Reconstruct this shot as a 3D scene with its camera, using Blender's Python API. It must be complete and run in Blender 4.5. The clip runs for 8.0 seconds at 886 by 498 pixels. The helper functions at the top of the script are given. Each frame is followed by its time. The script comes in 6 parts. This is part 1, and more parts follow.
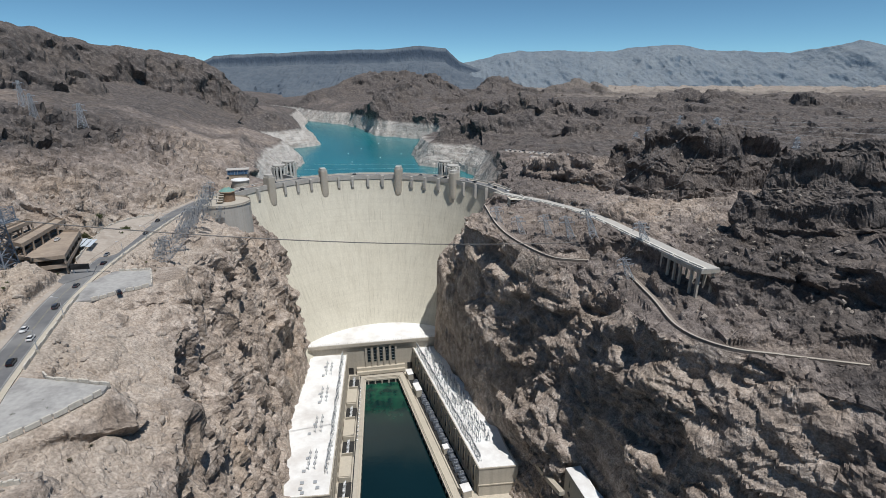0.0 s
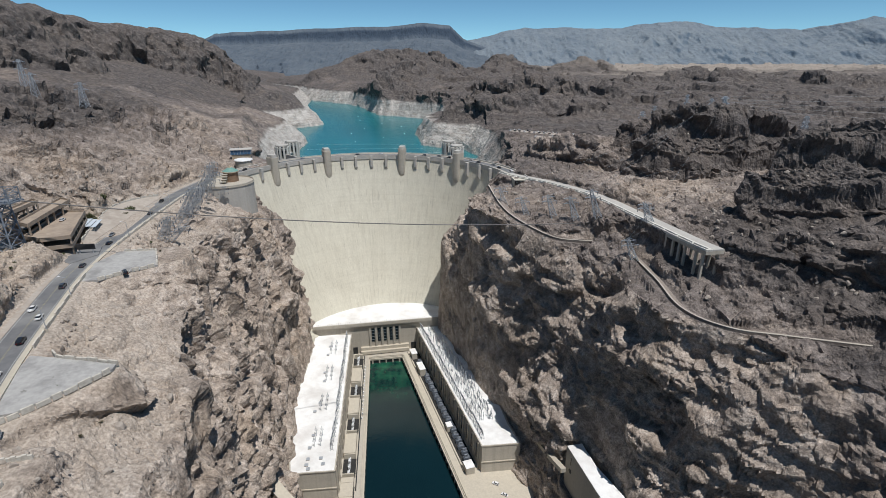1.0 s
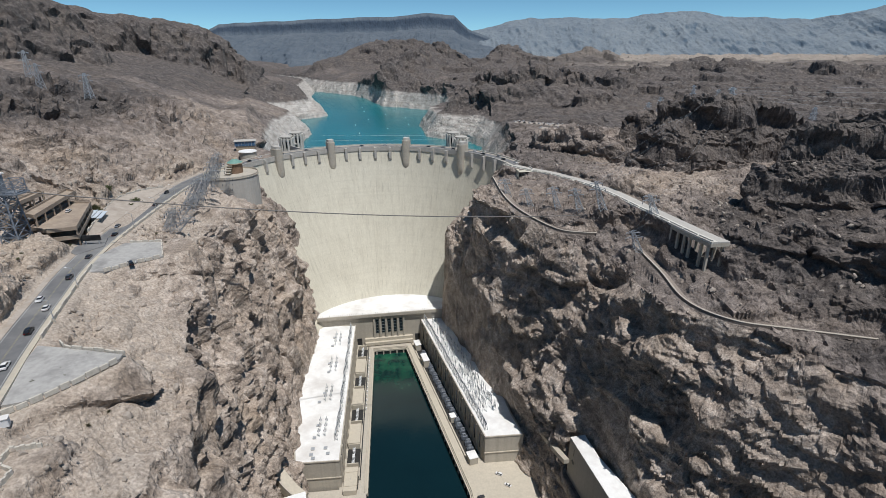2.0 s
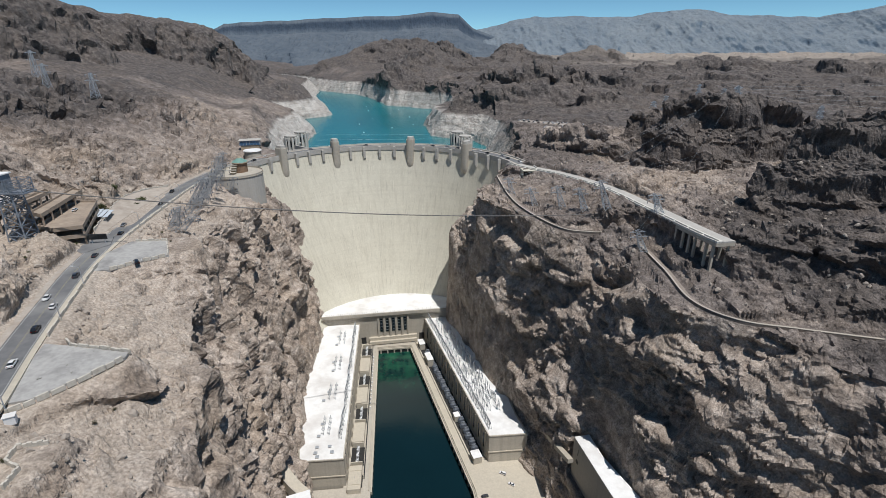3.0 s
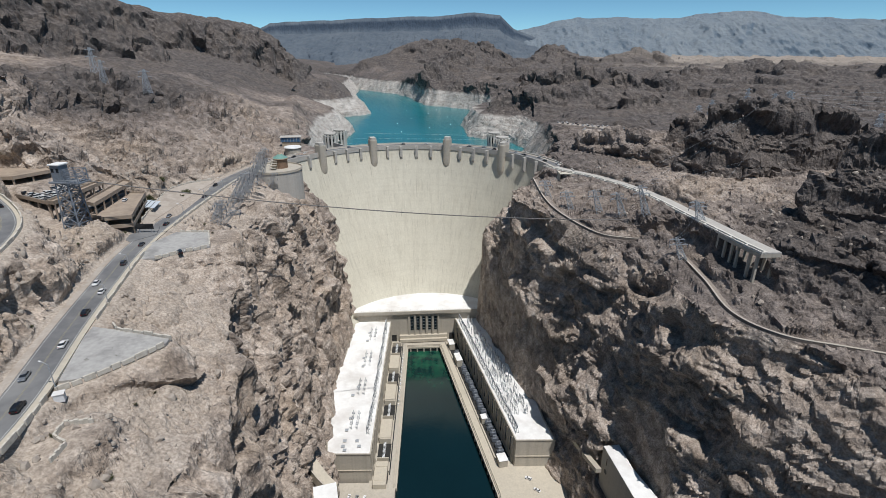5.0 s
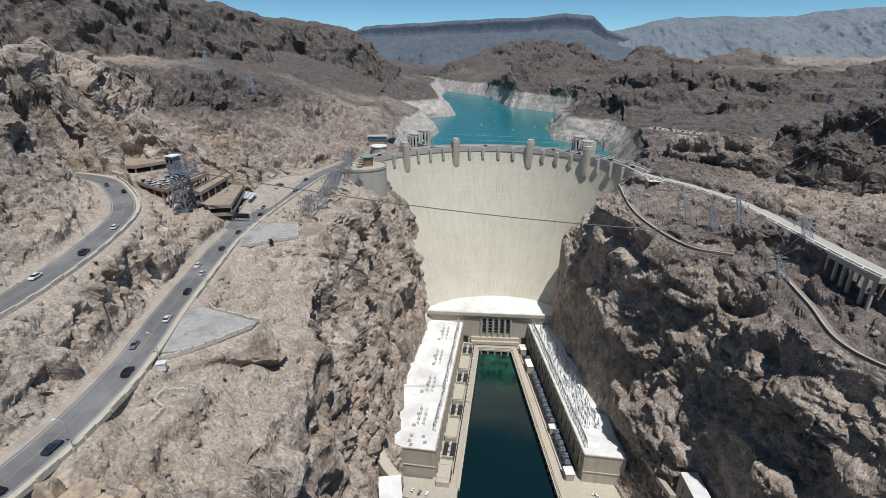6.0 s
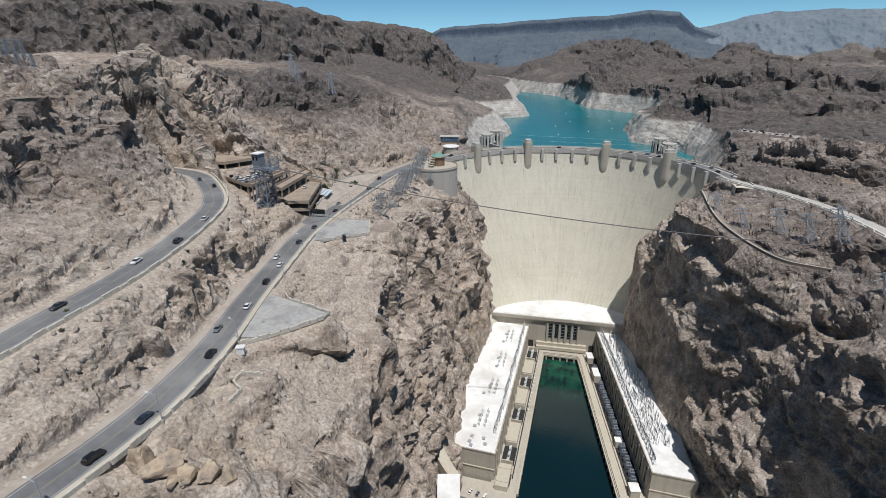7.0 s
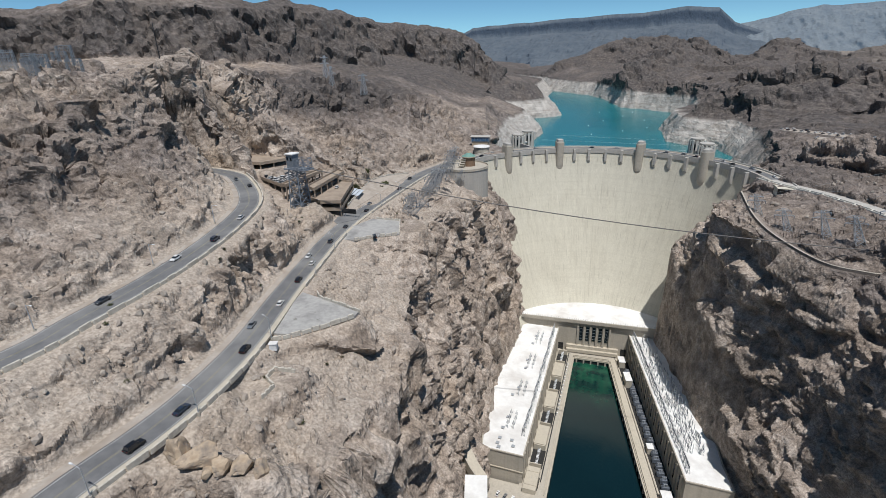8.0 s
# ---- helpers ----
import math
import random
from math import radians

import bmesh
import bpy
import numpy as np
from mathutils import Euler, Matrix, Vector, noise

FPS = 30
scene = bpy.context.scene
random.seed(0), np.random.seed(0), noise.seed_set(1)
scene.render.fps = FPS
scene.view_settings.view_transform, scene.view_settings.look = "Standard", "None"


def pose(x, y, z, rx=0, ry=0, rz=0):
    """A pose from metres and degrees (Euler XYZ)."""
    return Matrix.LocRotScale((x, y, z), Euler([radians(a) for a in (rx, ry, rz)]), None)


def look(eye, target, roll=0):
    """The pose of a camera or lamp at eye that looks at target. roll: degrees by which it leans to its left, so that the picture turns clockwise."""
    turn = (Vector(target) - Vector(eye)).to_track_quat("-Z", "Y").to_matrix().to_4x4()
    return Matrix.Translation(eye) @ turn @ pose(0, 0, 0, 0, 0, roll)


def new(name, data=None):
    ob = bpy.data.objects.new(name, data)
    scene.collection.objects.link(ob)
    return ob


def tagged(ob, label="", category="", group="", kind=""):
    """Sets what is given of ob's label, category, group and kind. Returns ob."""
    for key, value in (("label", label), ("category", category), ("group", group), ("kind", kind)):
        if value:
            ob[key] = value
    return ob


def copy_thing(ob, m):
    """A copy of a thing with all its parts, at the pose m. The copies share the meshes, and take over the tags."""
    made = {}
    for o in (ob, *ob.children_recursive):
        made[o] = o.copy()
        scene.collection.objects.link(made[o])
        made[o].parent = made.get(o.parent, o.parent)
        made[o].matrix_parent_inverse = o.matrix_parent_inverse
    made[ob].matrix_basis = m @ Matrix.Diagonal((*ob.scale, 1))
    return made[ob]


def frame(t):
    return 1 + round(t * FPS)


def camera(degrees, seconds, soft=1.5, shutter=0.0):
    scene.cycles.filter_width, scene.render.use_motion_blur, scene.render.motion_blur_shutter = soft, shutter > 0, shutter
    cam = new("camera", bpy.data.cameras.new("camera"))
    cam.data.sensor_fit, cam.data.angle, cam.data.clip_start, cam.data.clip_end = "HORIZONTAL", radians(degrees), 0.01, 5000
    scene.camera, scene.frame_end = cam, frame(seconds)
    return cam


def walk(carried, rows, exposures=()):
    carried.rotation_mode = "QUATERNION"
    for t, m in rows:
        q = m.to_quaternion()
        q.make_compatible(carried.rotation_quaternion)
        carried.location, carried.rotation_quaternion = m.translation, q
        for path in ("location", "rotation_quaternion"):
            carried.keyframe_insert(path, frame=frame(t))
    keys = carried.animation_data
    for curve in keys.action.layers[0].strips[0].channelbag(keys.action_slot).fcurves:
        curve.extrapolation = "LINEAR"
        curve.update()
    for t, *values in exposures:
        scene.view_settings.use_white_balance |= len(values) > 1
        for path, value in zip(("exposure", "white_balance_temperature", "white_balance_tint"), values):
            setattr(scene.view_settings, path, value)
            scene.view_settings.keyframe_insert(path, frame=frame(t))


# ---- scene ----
cam = camera(83.1, 8.0, soft=0.7)
EYE = 272.0  # metres above the tailrace water
# seconds, yaw, pitch, roll
TURNS = [(0.0, 0.0, -18.6, 0.0), (0.5, 0.19, -19.79, 0.0), (1.0, 0.45, -20.82, -0.07), (1.5, 0.7, -21.53, -0.1),
         (3.0, 1.46, -21.85, -0.26), (3.5, 1.68, -21.84, -0.31), (4.0, 1.94, -21.84, -0.31), (5.5, 9.61, -21.72, 0.33),
         (6.0, 14.95, -21.65, 0.07), (6.5, 19.4, -21.59, -0.18), (7.0, 23.28, -21.54, -0.73), (7.5, 25.99, -21.49, -1.33),
         (8.0, 26.93, -21.44, -1.5)]
walk(cam, [(t, pose(0, 0, EYE, 90 + pitch, 0, yaw) @ pose(0, 0, 0, 0, 0, roll)) for t, yaw, pitch, roll in TURNS],
     exposures=[(0.0, 0.0)])

# ---- daylight ----
SUN_EL, SUN_AZ = radians(68.5), math.atan2(0.62, -0.785)  # azimuth from +y towards +x
world = bpy.data.worlds.new("world")
scene.world = world
world.use_nodes = True
wn = world.node_tree.nodes
sky = wn.new("ShaderNodeTexSky")
sky.sky_type = 'NISHITA'
sky.sun_disc = False
sky.sun_elevation, sky.sun_rotation = SUN_EL, SUN_AZ
sky.altitude, sky.air_density, sky.dust_density, sky.ozone_density = 400, 0.45, 0.0, 1.0
tint = wn.new("ShaderNodeMix")  # the clear, slightly cyan sky of dry air
tint.data_type, tint.blend_type = 'RGBA', 'MULTIPLY'
tint.inputs[0].default_value, tint.inputs[7].default_value = 1.0, (0.74, 1.06, 1.05, 1)
world.node_tree.links.new(sky.outputs[0], tint.inputs[6])
world.node_tree.links.new(tint.outputs[2], wn["Background"].inputs[0])
wn["Background"].inputs[1].default_value = 0.098
sun_dir = Vector((math.sin(SUN_AZ) * math.cos(SUN_EL), math.cos(SUN_AZ) * math.cos(SUN_EL), math.sin(SUN_EL)))
sun = new("sun", bpy.data.lights.new("sun", 'SUN'))
sun.data.energy, sun.data.angle, sun.data.color = 4.0, radians(0.53), (1.0, 0.975, 0.955)
sun.matrix_world = look(sun_dir * 900 + Vector((0, 0, EYE)), (0, 0, EYE))


# ---- materials ----
def material(name, rough=0.8, metal=0.0, base=(0.5, 0.5, 0.5)):
    m = bpy.data.materials.new(name)
    m.use_nodes = True
    b = m.node_tree.nodes["Principled BSDF"]
    b.inputs["Roughness"].default_value, b.inputs["Metallic"].default_value = rough, metal
    b.inputs["Base Color"].default_value = (*base, 1)
    return m, m.node_tree, b


def node(nt, kind, **values):
    n = nt.nodes.new(kind)
    for key, value in values.items():
        n.inputs[key.replace("_", " ")].default_value = value
    return n


def coords(nt):
    return nt.nodes.new("ShaderNodeNewGeometry").outputs["Position"]


def noise_tex(nt, at, scale, detail=6.0, rough=0.6, stretch=None):
    if stretch:
        mp = nt.nodes.new("ShaderNodeMapping")
        mp.inputs["Scale"].default_value = stretch
        nt.links.new(at, mp.inputs["Vector"])
        at = mp.outputs[0]
    n = node(nt, "ShaderNodeTexNoise", Scale=scale, Detail=detail, Roughness=rough)
    nt.links.new(at, n.inputs["Vector"])
    return n.outputs["Fac"]


def ramp(nt, fac, *stops):
    r = nt.nodes.new("ShaderNodeValToRGB")
    while len(r.color_ramp.elements) < len(stops):
        r.color_ramp.elements.new(0.5)
    for e, (p, c) in zip(r.color_ramp.elements, stops):
        e.position, e.color = p, (*c, 1) if len(c) == 3 else c
    nt.links.new(fac, r.inputs[0])
    return r.outputs[0]


def mix(nt, fac, a, b, kind='MIX'):
    n = nt.nodes.new("ShaderNodeMix")
    n.data_type, n.blend_type = 'RGBA', kind
    for sock, v in ((n.inputs[0], fac), (n.inputs[6], a), (n.inputs[7], b)):
        if isinstance(v, (int, float)):
            sock.default_value = v
        elif isinstance(v, tuple):
            sock.default_value = (*v, 1)
        else:
            nt.links.new(v, sock)
    return n.outputs[2]


def calc(nt, op, a, b=0.0):
    n = nt.nodes.new("ShaderNodeMath")
    n.operation, n.use_clamp = op, False
    for sock, v in zip(n.inputs, (a, b)):
        if isinstance(v, (int, float)):
            sock.default_value = v
        else:
            nt.links.new(v, sock)
    return n.outputs[0]


def bump(nt, bsdf, height, strength=0.5, distance=0.3):
    n = node(nt, "ShaderNodeBump", Strength=strength, Distance=distance)
    nt.links.new(height, n.inputs["Height"])
    nt.links.new(n.outputs[0], bsdf.inputs["Normal"])


def grained(name, a, b, scale, rough=0.8, metal=0.0, bumpy=0.3, dist=0.02, stretch=None, stain=None, stain_scale=0.1):
    """A plain surface whose colour wanders between a and b, with fine relief and broad stains."""
    m, nt, bs = material(name, rough, metal)
    at = coords(nt)
    fine = noise_tex(nt, at, scale, stretch=stretch)
    col = ramp(nt, fine, (0.3, a), (0.7, b))
    if stain:
        big = noise_tex(nt, at, stain_scale, 5)
        col = mix(nt, ramp(nt, big, (0.45, (0, 0, 0)), (0.7, (1, 1, 1))), col, stain)
    nt.links.new(col, bs.inputs["Base Color"])
    bump(nt, bs, fine, bumpy, dist)
    return m


def rock_material():
    m, nt, bs = material("desert_rock", 0.9)
    at = coords(nt)
    zone = nt.nodes.new("ShaderNodeAttribute")
    zone.attribute_name = "zone"
    sep = nt.nodes.new("ShaderNodeSeparateColor")
    nt.links.new(zone.outputs["Color"], sep.inputs[0])
    dark, ring, dust = sep.outputs
    big = noise_tex(nt, at, 0.022, 7, 0.62)
    mid = noise_tex(nt, at, 0.16, 8, 0.65)
    fine = noise_tex(nt, at, 1.1, 6, 0.7)
    streak = noise_tex(nt, at, 0.09, 6, 0.6, (1.0, 1.0, 0.12))
    tan = ramp(nt, mid, (0.34, (0.266, 0.214, 0.172)), (0.5, (0.436, 0.366, 0.305)), (0.66, (0.596, 0.518, 0.447)))
    brown = ramp(nt, mid, (0.34, (0.057, 0.049, 0.049)), (0.5, (0.108, 0.091, 0.089)), (0.66, (0.206, 0.174, 0.162)))
    lava = ramp(nt, mid, (0.34, (0.05, 0.044, 0.042)), (0.5, (0.098, 0.086, 0.08)), (0.66, (0.18, 0.158, 0.145)))
    brown = mix(nt, ramp(nt, dark, (0.65, (0, 0, 0)), (1.0, (0.9, 0.9, 0.9))), brown, lava)
    rust = ramp(nt, mid, (0.3, (0.23, 0.17, 0.12)), (0.7, (0.42, 0.32, 0.22)))
    col = mix(nt, dark, tan, brown)
    rusty = calc(nt, 'MULTIPLY', ramp(nt, big, (0.47, (0, 0, 0)), (0.68, (0.55, 0.55, 0.55))), calc(nt, 'SUBTRACT', 1.0, calc(nt, 'MULTIPLY', dark, 0.8)))
    col = mix(nt, rusty, col, rust)
    col = mix(nt, ramp(nt, streak, (0.54, (0, 0, 0)), (0.68, (0.28, 0.28, 0.28))), col, (0.14, 0.117, 0.1))
    varnish = noise_tex(nt, at, 0.05, 9, 0.72)
    col = mix(nt, ramp(nt, varnish, (0.5, (0, 0, 0)), (0.6, (0.42, 0.42, 0.42))), col, (0.13, 0.105, 0.088))
    sand = ramp(nt, fine, (0.36, (0.34, 0.287, 0.235)), (0.64, (0.47, 0.41, 0.345)))
    col = mix(nt, dust, col, sand)
    strata = noise_tex(nt, at, 0.28, 4, 0.6, (0.12, 0.12, 1.0))
    chalk = ramp(nt, mix(nt, 0.6, streak, strata), (0.36, (0.3, 0.272, 0.24)), (0.6, (0.55, 0.52, 0.48)))
    col = mix(nt, ring, col, chalk)
    col = mix(nt, calc(nt, 'SUBTRACT', 0.64, calc(nt, 'MULTIPLY', dust, 0.3)), col, ramp(nt, fine, (0.36, (0.42, 0.41, 0.4)), (0.64, (1.46, 1.46, 1.46))), 'MULTIPLY')
    nt.links.new(col, bs.inputs["Base Color"])
    vor = nt.nodes.new("ShaderNodeTexVoronoi")
    vor.feature = 'F1'
    vor.inputs["Scale"].default_value = 0.45
    nt.links.new(at, vor.inputs["Vector"])
    wide = nt.nodes.new("ShaderNodeTexVoronoi")
    wide.feature = 'DISTANCE_TO_EDGE'
    wide.inputs["Scale"].default_value = 0.16
    warp = nt.nodes.new("ShaderNodeVectorMath")
    warp.operation = 'MULTIPLY_ADD'
    warp.inputs[1].default_value = (1.8, 1.8, 1.8)
    nz = node(nt, "ShaderNodeTexNoise", Scale=0.3, Detail=2.0)
    nt.links.new(at, nz.inputs["Vector"])
    nt.links.new(nz.outputs["Color"], warp.inputs[0])
    nt.links.new(at, warp.inputs[2])
    nt.links.new(warp.outputs[0], wide.inputs["Vector"])
    crack = ramp(nt, wide.outputs["Distance"], (0.0, (0, 0, 0)), (0.16, (1, 1, 1)))
    h = calc(nt, 'ADD', calc(nt, 'MULTIPLY', mid, 1.1), calc(nt, 'MULTIPLY', fine, 0.55))
    h = calc(nt, 'ADD', h, calc(nt, 'MULTIPLY', vor.outputs["Distance"], 0.55))
    small = nt.nodes.new("ShaderNodeTexVoronoi")
    small.feature = 'DISTANCE_TO_EDGE'
    small.inputs["Scale"].default_value = 0.5
    nt.links.new(warp.outputs[0], small.inputs["Vector"])
    split = ramp(nt, small.outputs["Distance"], (0.0, (0, 0, 0)), (0.12, (1, 1, 1)))
    beds = noise_tex(nt, at, 0.5, 4, 0.6, (0.12, 0.12, 1.0))
    h = calc(nt, 'ADD', h, calc(nt, 'MULTIPLY', crack, 0.26))
    h = calc(nt, 'ADD', h, calc(nt, 'MULTIPLY', split, 0.1))
    h = calc(nt, 'ADD', h, calc(nt, 'MULTIPLY', beds, 0.12))
    h = calc(nt, 'MULTIPLY', h, calc(nt, 'SUBTRACT', 1.0, calc(nt, 'MULTIPLY', dust, 0.78)))
    bump(nt, bs, h, 1.0, 1.0)
    return m


ROCK = rock_material()


PAVING = grained("paving_grey", (0.32, 0.315, 0.3), (0.43, 0.42, 0.4), 0.6, 0.9, stain=(0.2, 0.195, 0.19), stain_scale=0.1)


def concrete_material(name, light, dark, streaky, joints=None):
    m, nt, bs = material(name, 0.85)
    at = coords(nt)
    fine = noise_tex(nt, at, 0.8, 6)
    run = noise_tex(nt, at, 0.3, 5, 0.66, (1.0, 1.0, 0.007))
    lift = noise_tex(nt, at, 0.4, 3, 0.5, (0.02, 0.02, 1.0))
    big = noise_tex(nt, at, 0.03, 5)
    col = mix(nt, ramp(nt, run, (0.45, (0, 0, 0)), (0.75, (streaky,) * 3)), light, dark)
    col = mix(nt, ramp(nt, big, (0.4, (0, 0, 0)), (0.75, (0.3, 0.3, 0.3))), col, dark)
    col = mix(nt, ramp(nt, lift, (0.5, (0, 0, 0)), (0.7, (0.15, 0.15, 0.15))), col, dark)
    col = mix(nt, 0.3, col, ramp(nt, fine, (0.3, (0.7, 0.7, 0.7)), (0.7, (1.2, 1.2, 1.2))), 'MULTIPLY')
    if joints:
        # radial casting joints, stained along their length
        sep = nt.nodes.new("ShaderNodeSeparateXYZ")
        nt.links.new(at, sep.inputs[0])
        turn = calc(nt, 'ARCTAN2', calc(nt, 'SUBTRACT', sep.outputs["Y"], joints[1]), calc(nt, 'SUBTRACT', sep.outputs["X"], joints[0]))
        near = calc(nt, 'ABSOLUTE', calc(nt, 'SUBTRACT', calc(nt, 'FRACT', calc(nt, 'MULTIPLY', turn, joints[2])), 0.5))
        # water stains that fan out with the joints
        fan = nt.nodes.new("ShaderNodeCombineXYZ")
        nt.links.new(calc(nt, 'MULTIPLY', turn, 30.0), fan.inputs[0])
        nt.links.new(calc(nt, 'MULTIPLY', sep.outputs["Z"], 0.03), fan.inputs[1])
        stain = noise_tex(nt, fan.outputs[0], 1.0, 5, 0.7)
        col = mix(nt, ramp(nt, stain, (0.5, (0, 0, 0)), (0.72, (0.5, 0.5, 0.5))), col, dark)
        col = mix(nt, ramp(nt, stain, (0.3, (0.5, 0.5, 0.5)), (0.42, (0, 0, 0))), col, tuple(min(1, c * 1.12) for c in light))
        line = calc(nt, 'MULTIPLY', ramp(nt, near, (0.0, (1, 1, 1)), (0.09, (0, 0, 0))), ramp(nt, noise_tex(nt, at, 0.06, 5), (0.5, (0, 0, 0)), (0.64, (0.55, 0.55, 0.55))))
        col = mix(nt, line, col, tuple(c * 0.72 for c in dark))
        # short dark runs below leaking joints
        thin = nt.nodes.new("ShaderNodeCombineXYZ")
        nt.links.new(calc(nt, 'MULTIPLY', turn, 190.0), thin.inputs[0])
        nt.links.new(calc(nt, 'MULTIPLY', sep.outputs["Z"], 0.055), thin.inputs[1])
        runs = noise_tex(nt, thin.outputs[0], 1.0, 2, 0.5)
        col = mix(nt, ramp(nt, runs, (0.66, (0, 0, 0)), (0.72, (0.6, 0.6, 0.6))), col, tuple(c * 0.62 for c in dark))
        col = mix(nt, ramp(nt, runs, (0.26, (0.5, 0.5, 0.5)), (0.33, (0, 0, 0))), col, (0.76, 0.73, 0.64))
        tier = calc(nt, 'ABSOLUTE', calc(nt, 'SUBTRACT', calc(nt, 'FRACT', calc(nt, 'MULTIPLY', sep.outputs["Z"], 1 / 7.6)), 0.5))
        col = mix(nt, calc(nt, 'MULTIPLY', ramp(nt, tier, (0.0, (1, 1, 1)), (0.04, (0, 0, 0))), 0.16), col, dark)
    nt.links.new(col, bs.inputs["Base Color"])
    bump(nt, bs, fine, 0.3, 0.05)
    return m


DAM_FACE = concrete_material("dam_concrete", (0.6, 0.572, 0.472), (0.42, 0.388, 0.31), 0.25, (-56.0, 380.0, 21.0))
CONCRETE = concrete_material("pale_concrete", (0.47, 0.43, 0.36), (0.33, 0.30, 0.25), 0.6)
GREY_CONCRETE = concrete_material("grey_concrete", (0.48, 0.46, 0.42), (0.36, 0.34, 0.31), 0.6)
VIA_WHITE = concrete_material("bleached_concrete", (0.66, 0.64, 0.58), (0.5, 0.48, 0.43), 0.5)
ROOF_WHITE = grained("white_roof_coating", (0.74, 0.74, 0.72), (0.84, 0.84, 0.82), 0.3, 0.7, stain=(0.62, 0.60, 0.57), stain_scale=0.06)
ASPHALT = grained("worn_asphalt", (0.12, 0.122, 0.126), (0.17, 0.172, 0.175), 0.35, 0.85, stain=(0.23, 0.23, 0.225), stain_scale=0.05)
STEEL = grained("galvanised_steel", (0.36, 0.385, 0.41), (0.48, 0.505, 0.53), 1.5, 0.5, 0.35)


def water_material(name, colour, rough, scale):
    m, nt, bs = material(name, rough)
    at = coords(nt)
    n = noise_tex(nt, at, scale, 5, 0.6)
    col = ramp(nt, noise_tex(nt, at, 0.012, 4), (0.3, tuple(c * 0.85 for c in colour)), (0.7, tuple(c * 1.15 for c in colour)))
    nt.links.new(col, bs.inputs["Base Color"])
    bump(nt, bs, n, 0.12, 0.3)
    return m, nt, bs


LAKE, *_ = water_material("turquoise_lake_water", (0.012, 0.16, 0.18), 0.25, 0.15)
TAIL, tail_nt, tail_bs = water_material("dark_river_water", (0.003, 0.016, 0.020), 0.12, 0.3)


def river_upwelling(nt, bs):
    """Aerated green water where the turbines let it out, thinning downstream."""
    at = coords(nt)
    sep = nt.nodes.new("ShaderNodeSeparateXYZ")
    nt.links.new(at, sep.inputs[0])
    reach = nt.nodes.new("ShaderNodeMapRange")
    reach.inputs["From Min"].default_value, reach.inputs["From Max"].default_value = 345, 405
    nt.links.new(sep.outputs["Y"], reach.inputs["Value"])
    swirl = noise_tex(nt, at, 0.11, 6, 0.6)
    amount = calc(nt, 'MULTIPLY', reach.outputs[0], ramp(nt, swirl, (0.35, (0.1, 0.1, 0.1)), (0.7, (1, 1, 1))))
    old = bs.inputs["Base Color"].links[0].from_socket
    nt.links.new(mix(nt, amount, old, (0.02, 0.12, 0.065)), bs.inputs["Base Color"])


river_upwelling(tail_nt, tail_bs)


# ---- building helpers ----
def mesh_of(name, verts, faces, mat):
    me = bpy.data.meshes.new(name)
    me.from_pydata([tuple(map(float, v)) for v in verts], [], faces)
    me.materials.append(mat)
    me.update()
    return me


def thing(name, label, category, group="", kind="", base=(0, 0, 0)):
    ob = new(name)
    ob.location = base
    return tagged(ob, label, category, group, kind)


def part(name, bm, mat, parent=None, label="", smooth=False):
    """Links a bmesh, in world coordinates, as one mesh under a thing."""
    me = bpy.data.meshes.new(name)
    bmesh.ops.recalc_face_normals(bm, faces=bm.faces)
    bm.to_mesh(me)
    bm.free()
    me.materials.append(mat)
    if smooth:
        me.shade_smooth()
    ob = new(name, me)
    if parent:
        ob.parent = parent
        ob.matrix_parent_inverse = parent_world(parent).inverted()
    if label:
        ob["label"] = label
    return ob


def parent_world(ob):
    m = ob.matrix_basis.copy()
    while ob.parent:
        m = ob.parent.matrix_basis @ ob.matrix_parent_inverse @ m if ob.parent else m
        ob = ob.parent
    return m


def box(bm, centre, size, turn=0.0, bevel=0.0, m=None):
    r = bmesh.ops.create_cube(bm, size=1.0)
    mat = Matrix.Translation(centre) @ Matrix.Rotation(turn, 4, 'Z') @ Matrix.Diagonal((*size, 1))
    bmesh.ops.transform(bm, matrix=(m @ mat) if m else mat, verts=r["verts"])
    if bevel:
        edges = list({e for v in r["verts"] for e in v.link_edges})
        bmesh.ops.bevel(bm, geom=edges, offset=bevel, segments=1, affect='EDGES')
    return bm


def slab(bm, outline, z0, z1):
    """A prism over an outline of (x, y) pairs."""
    lo = [bm.verts.new((x, y, z0)) for x, y in outline]
    hi = [bm.verts.new((x, y, z1)) for x, y in outline]
    n = len(outline)
    bm.faces.new(hi)
    bm.faces.new(lo[::-1])
    for i in range(n):
        bm.faces.new((lo[i], lo[(i + 1) % n], hi[(i + 1) % n], hi[i]))
    return bm


def bar(bm, a, b, w=0.2, d=None):
    """A straight member from a to b."""
    a, b = Vector(a), Vector(b)
    r = bmesh.ops.create_cube(bm, size=1.0)
    q = (b - a).to_track_quat('Z', 'Y').to_matrix().to_4x4()
    bmesh.ops.transform(bm, matrix=Matrix.Translation((a + b) / 2) @ q @ Matrix.Diagonal((w, d or w, (b - a).length, 1)), verts=r["verts"])
    return bm


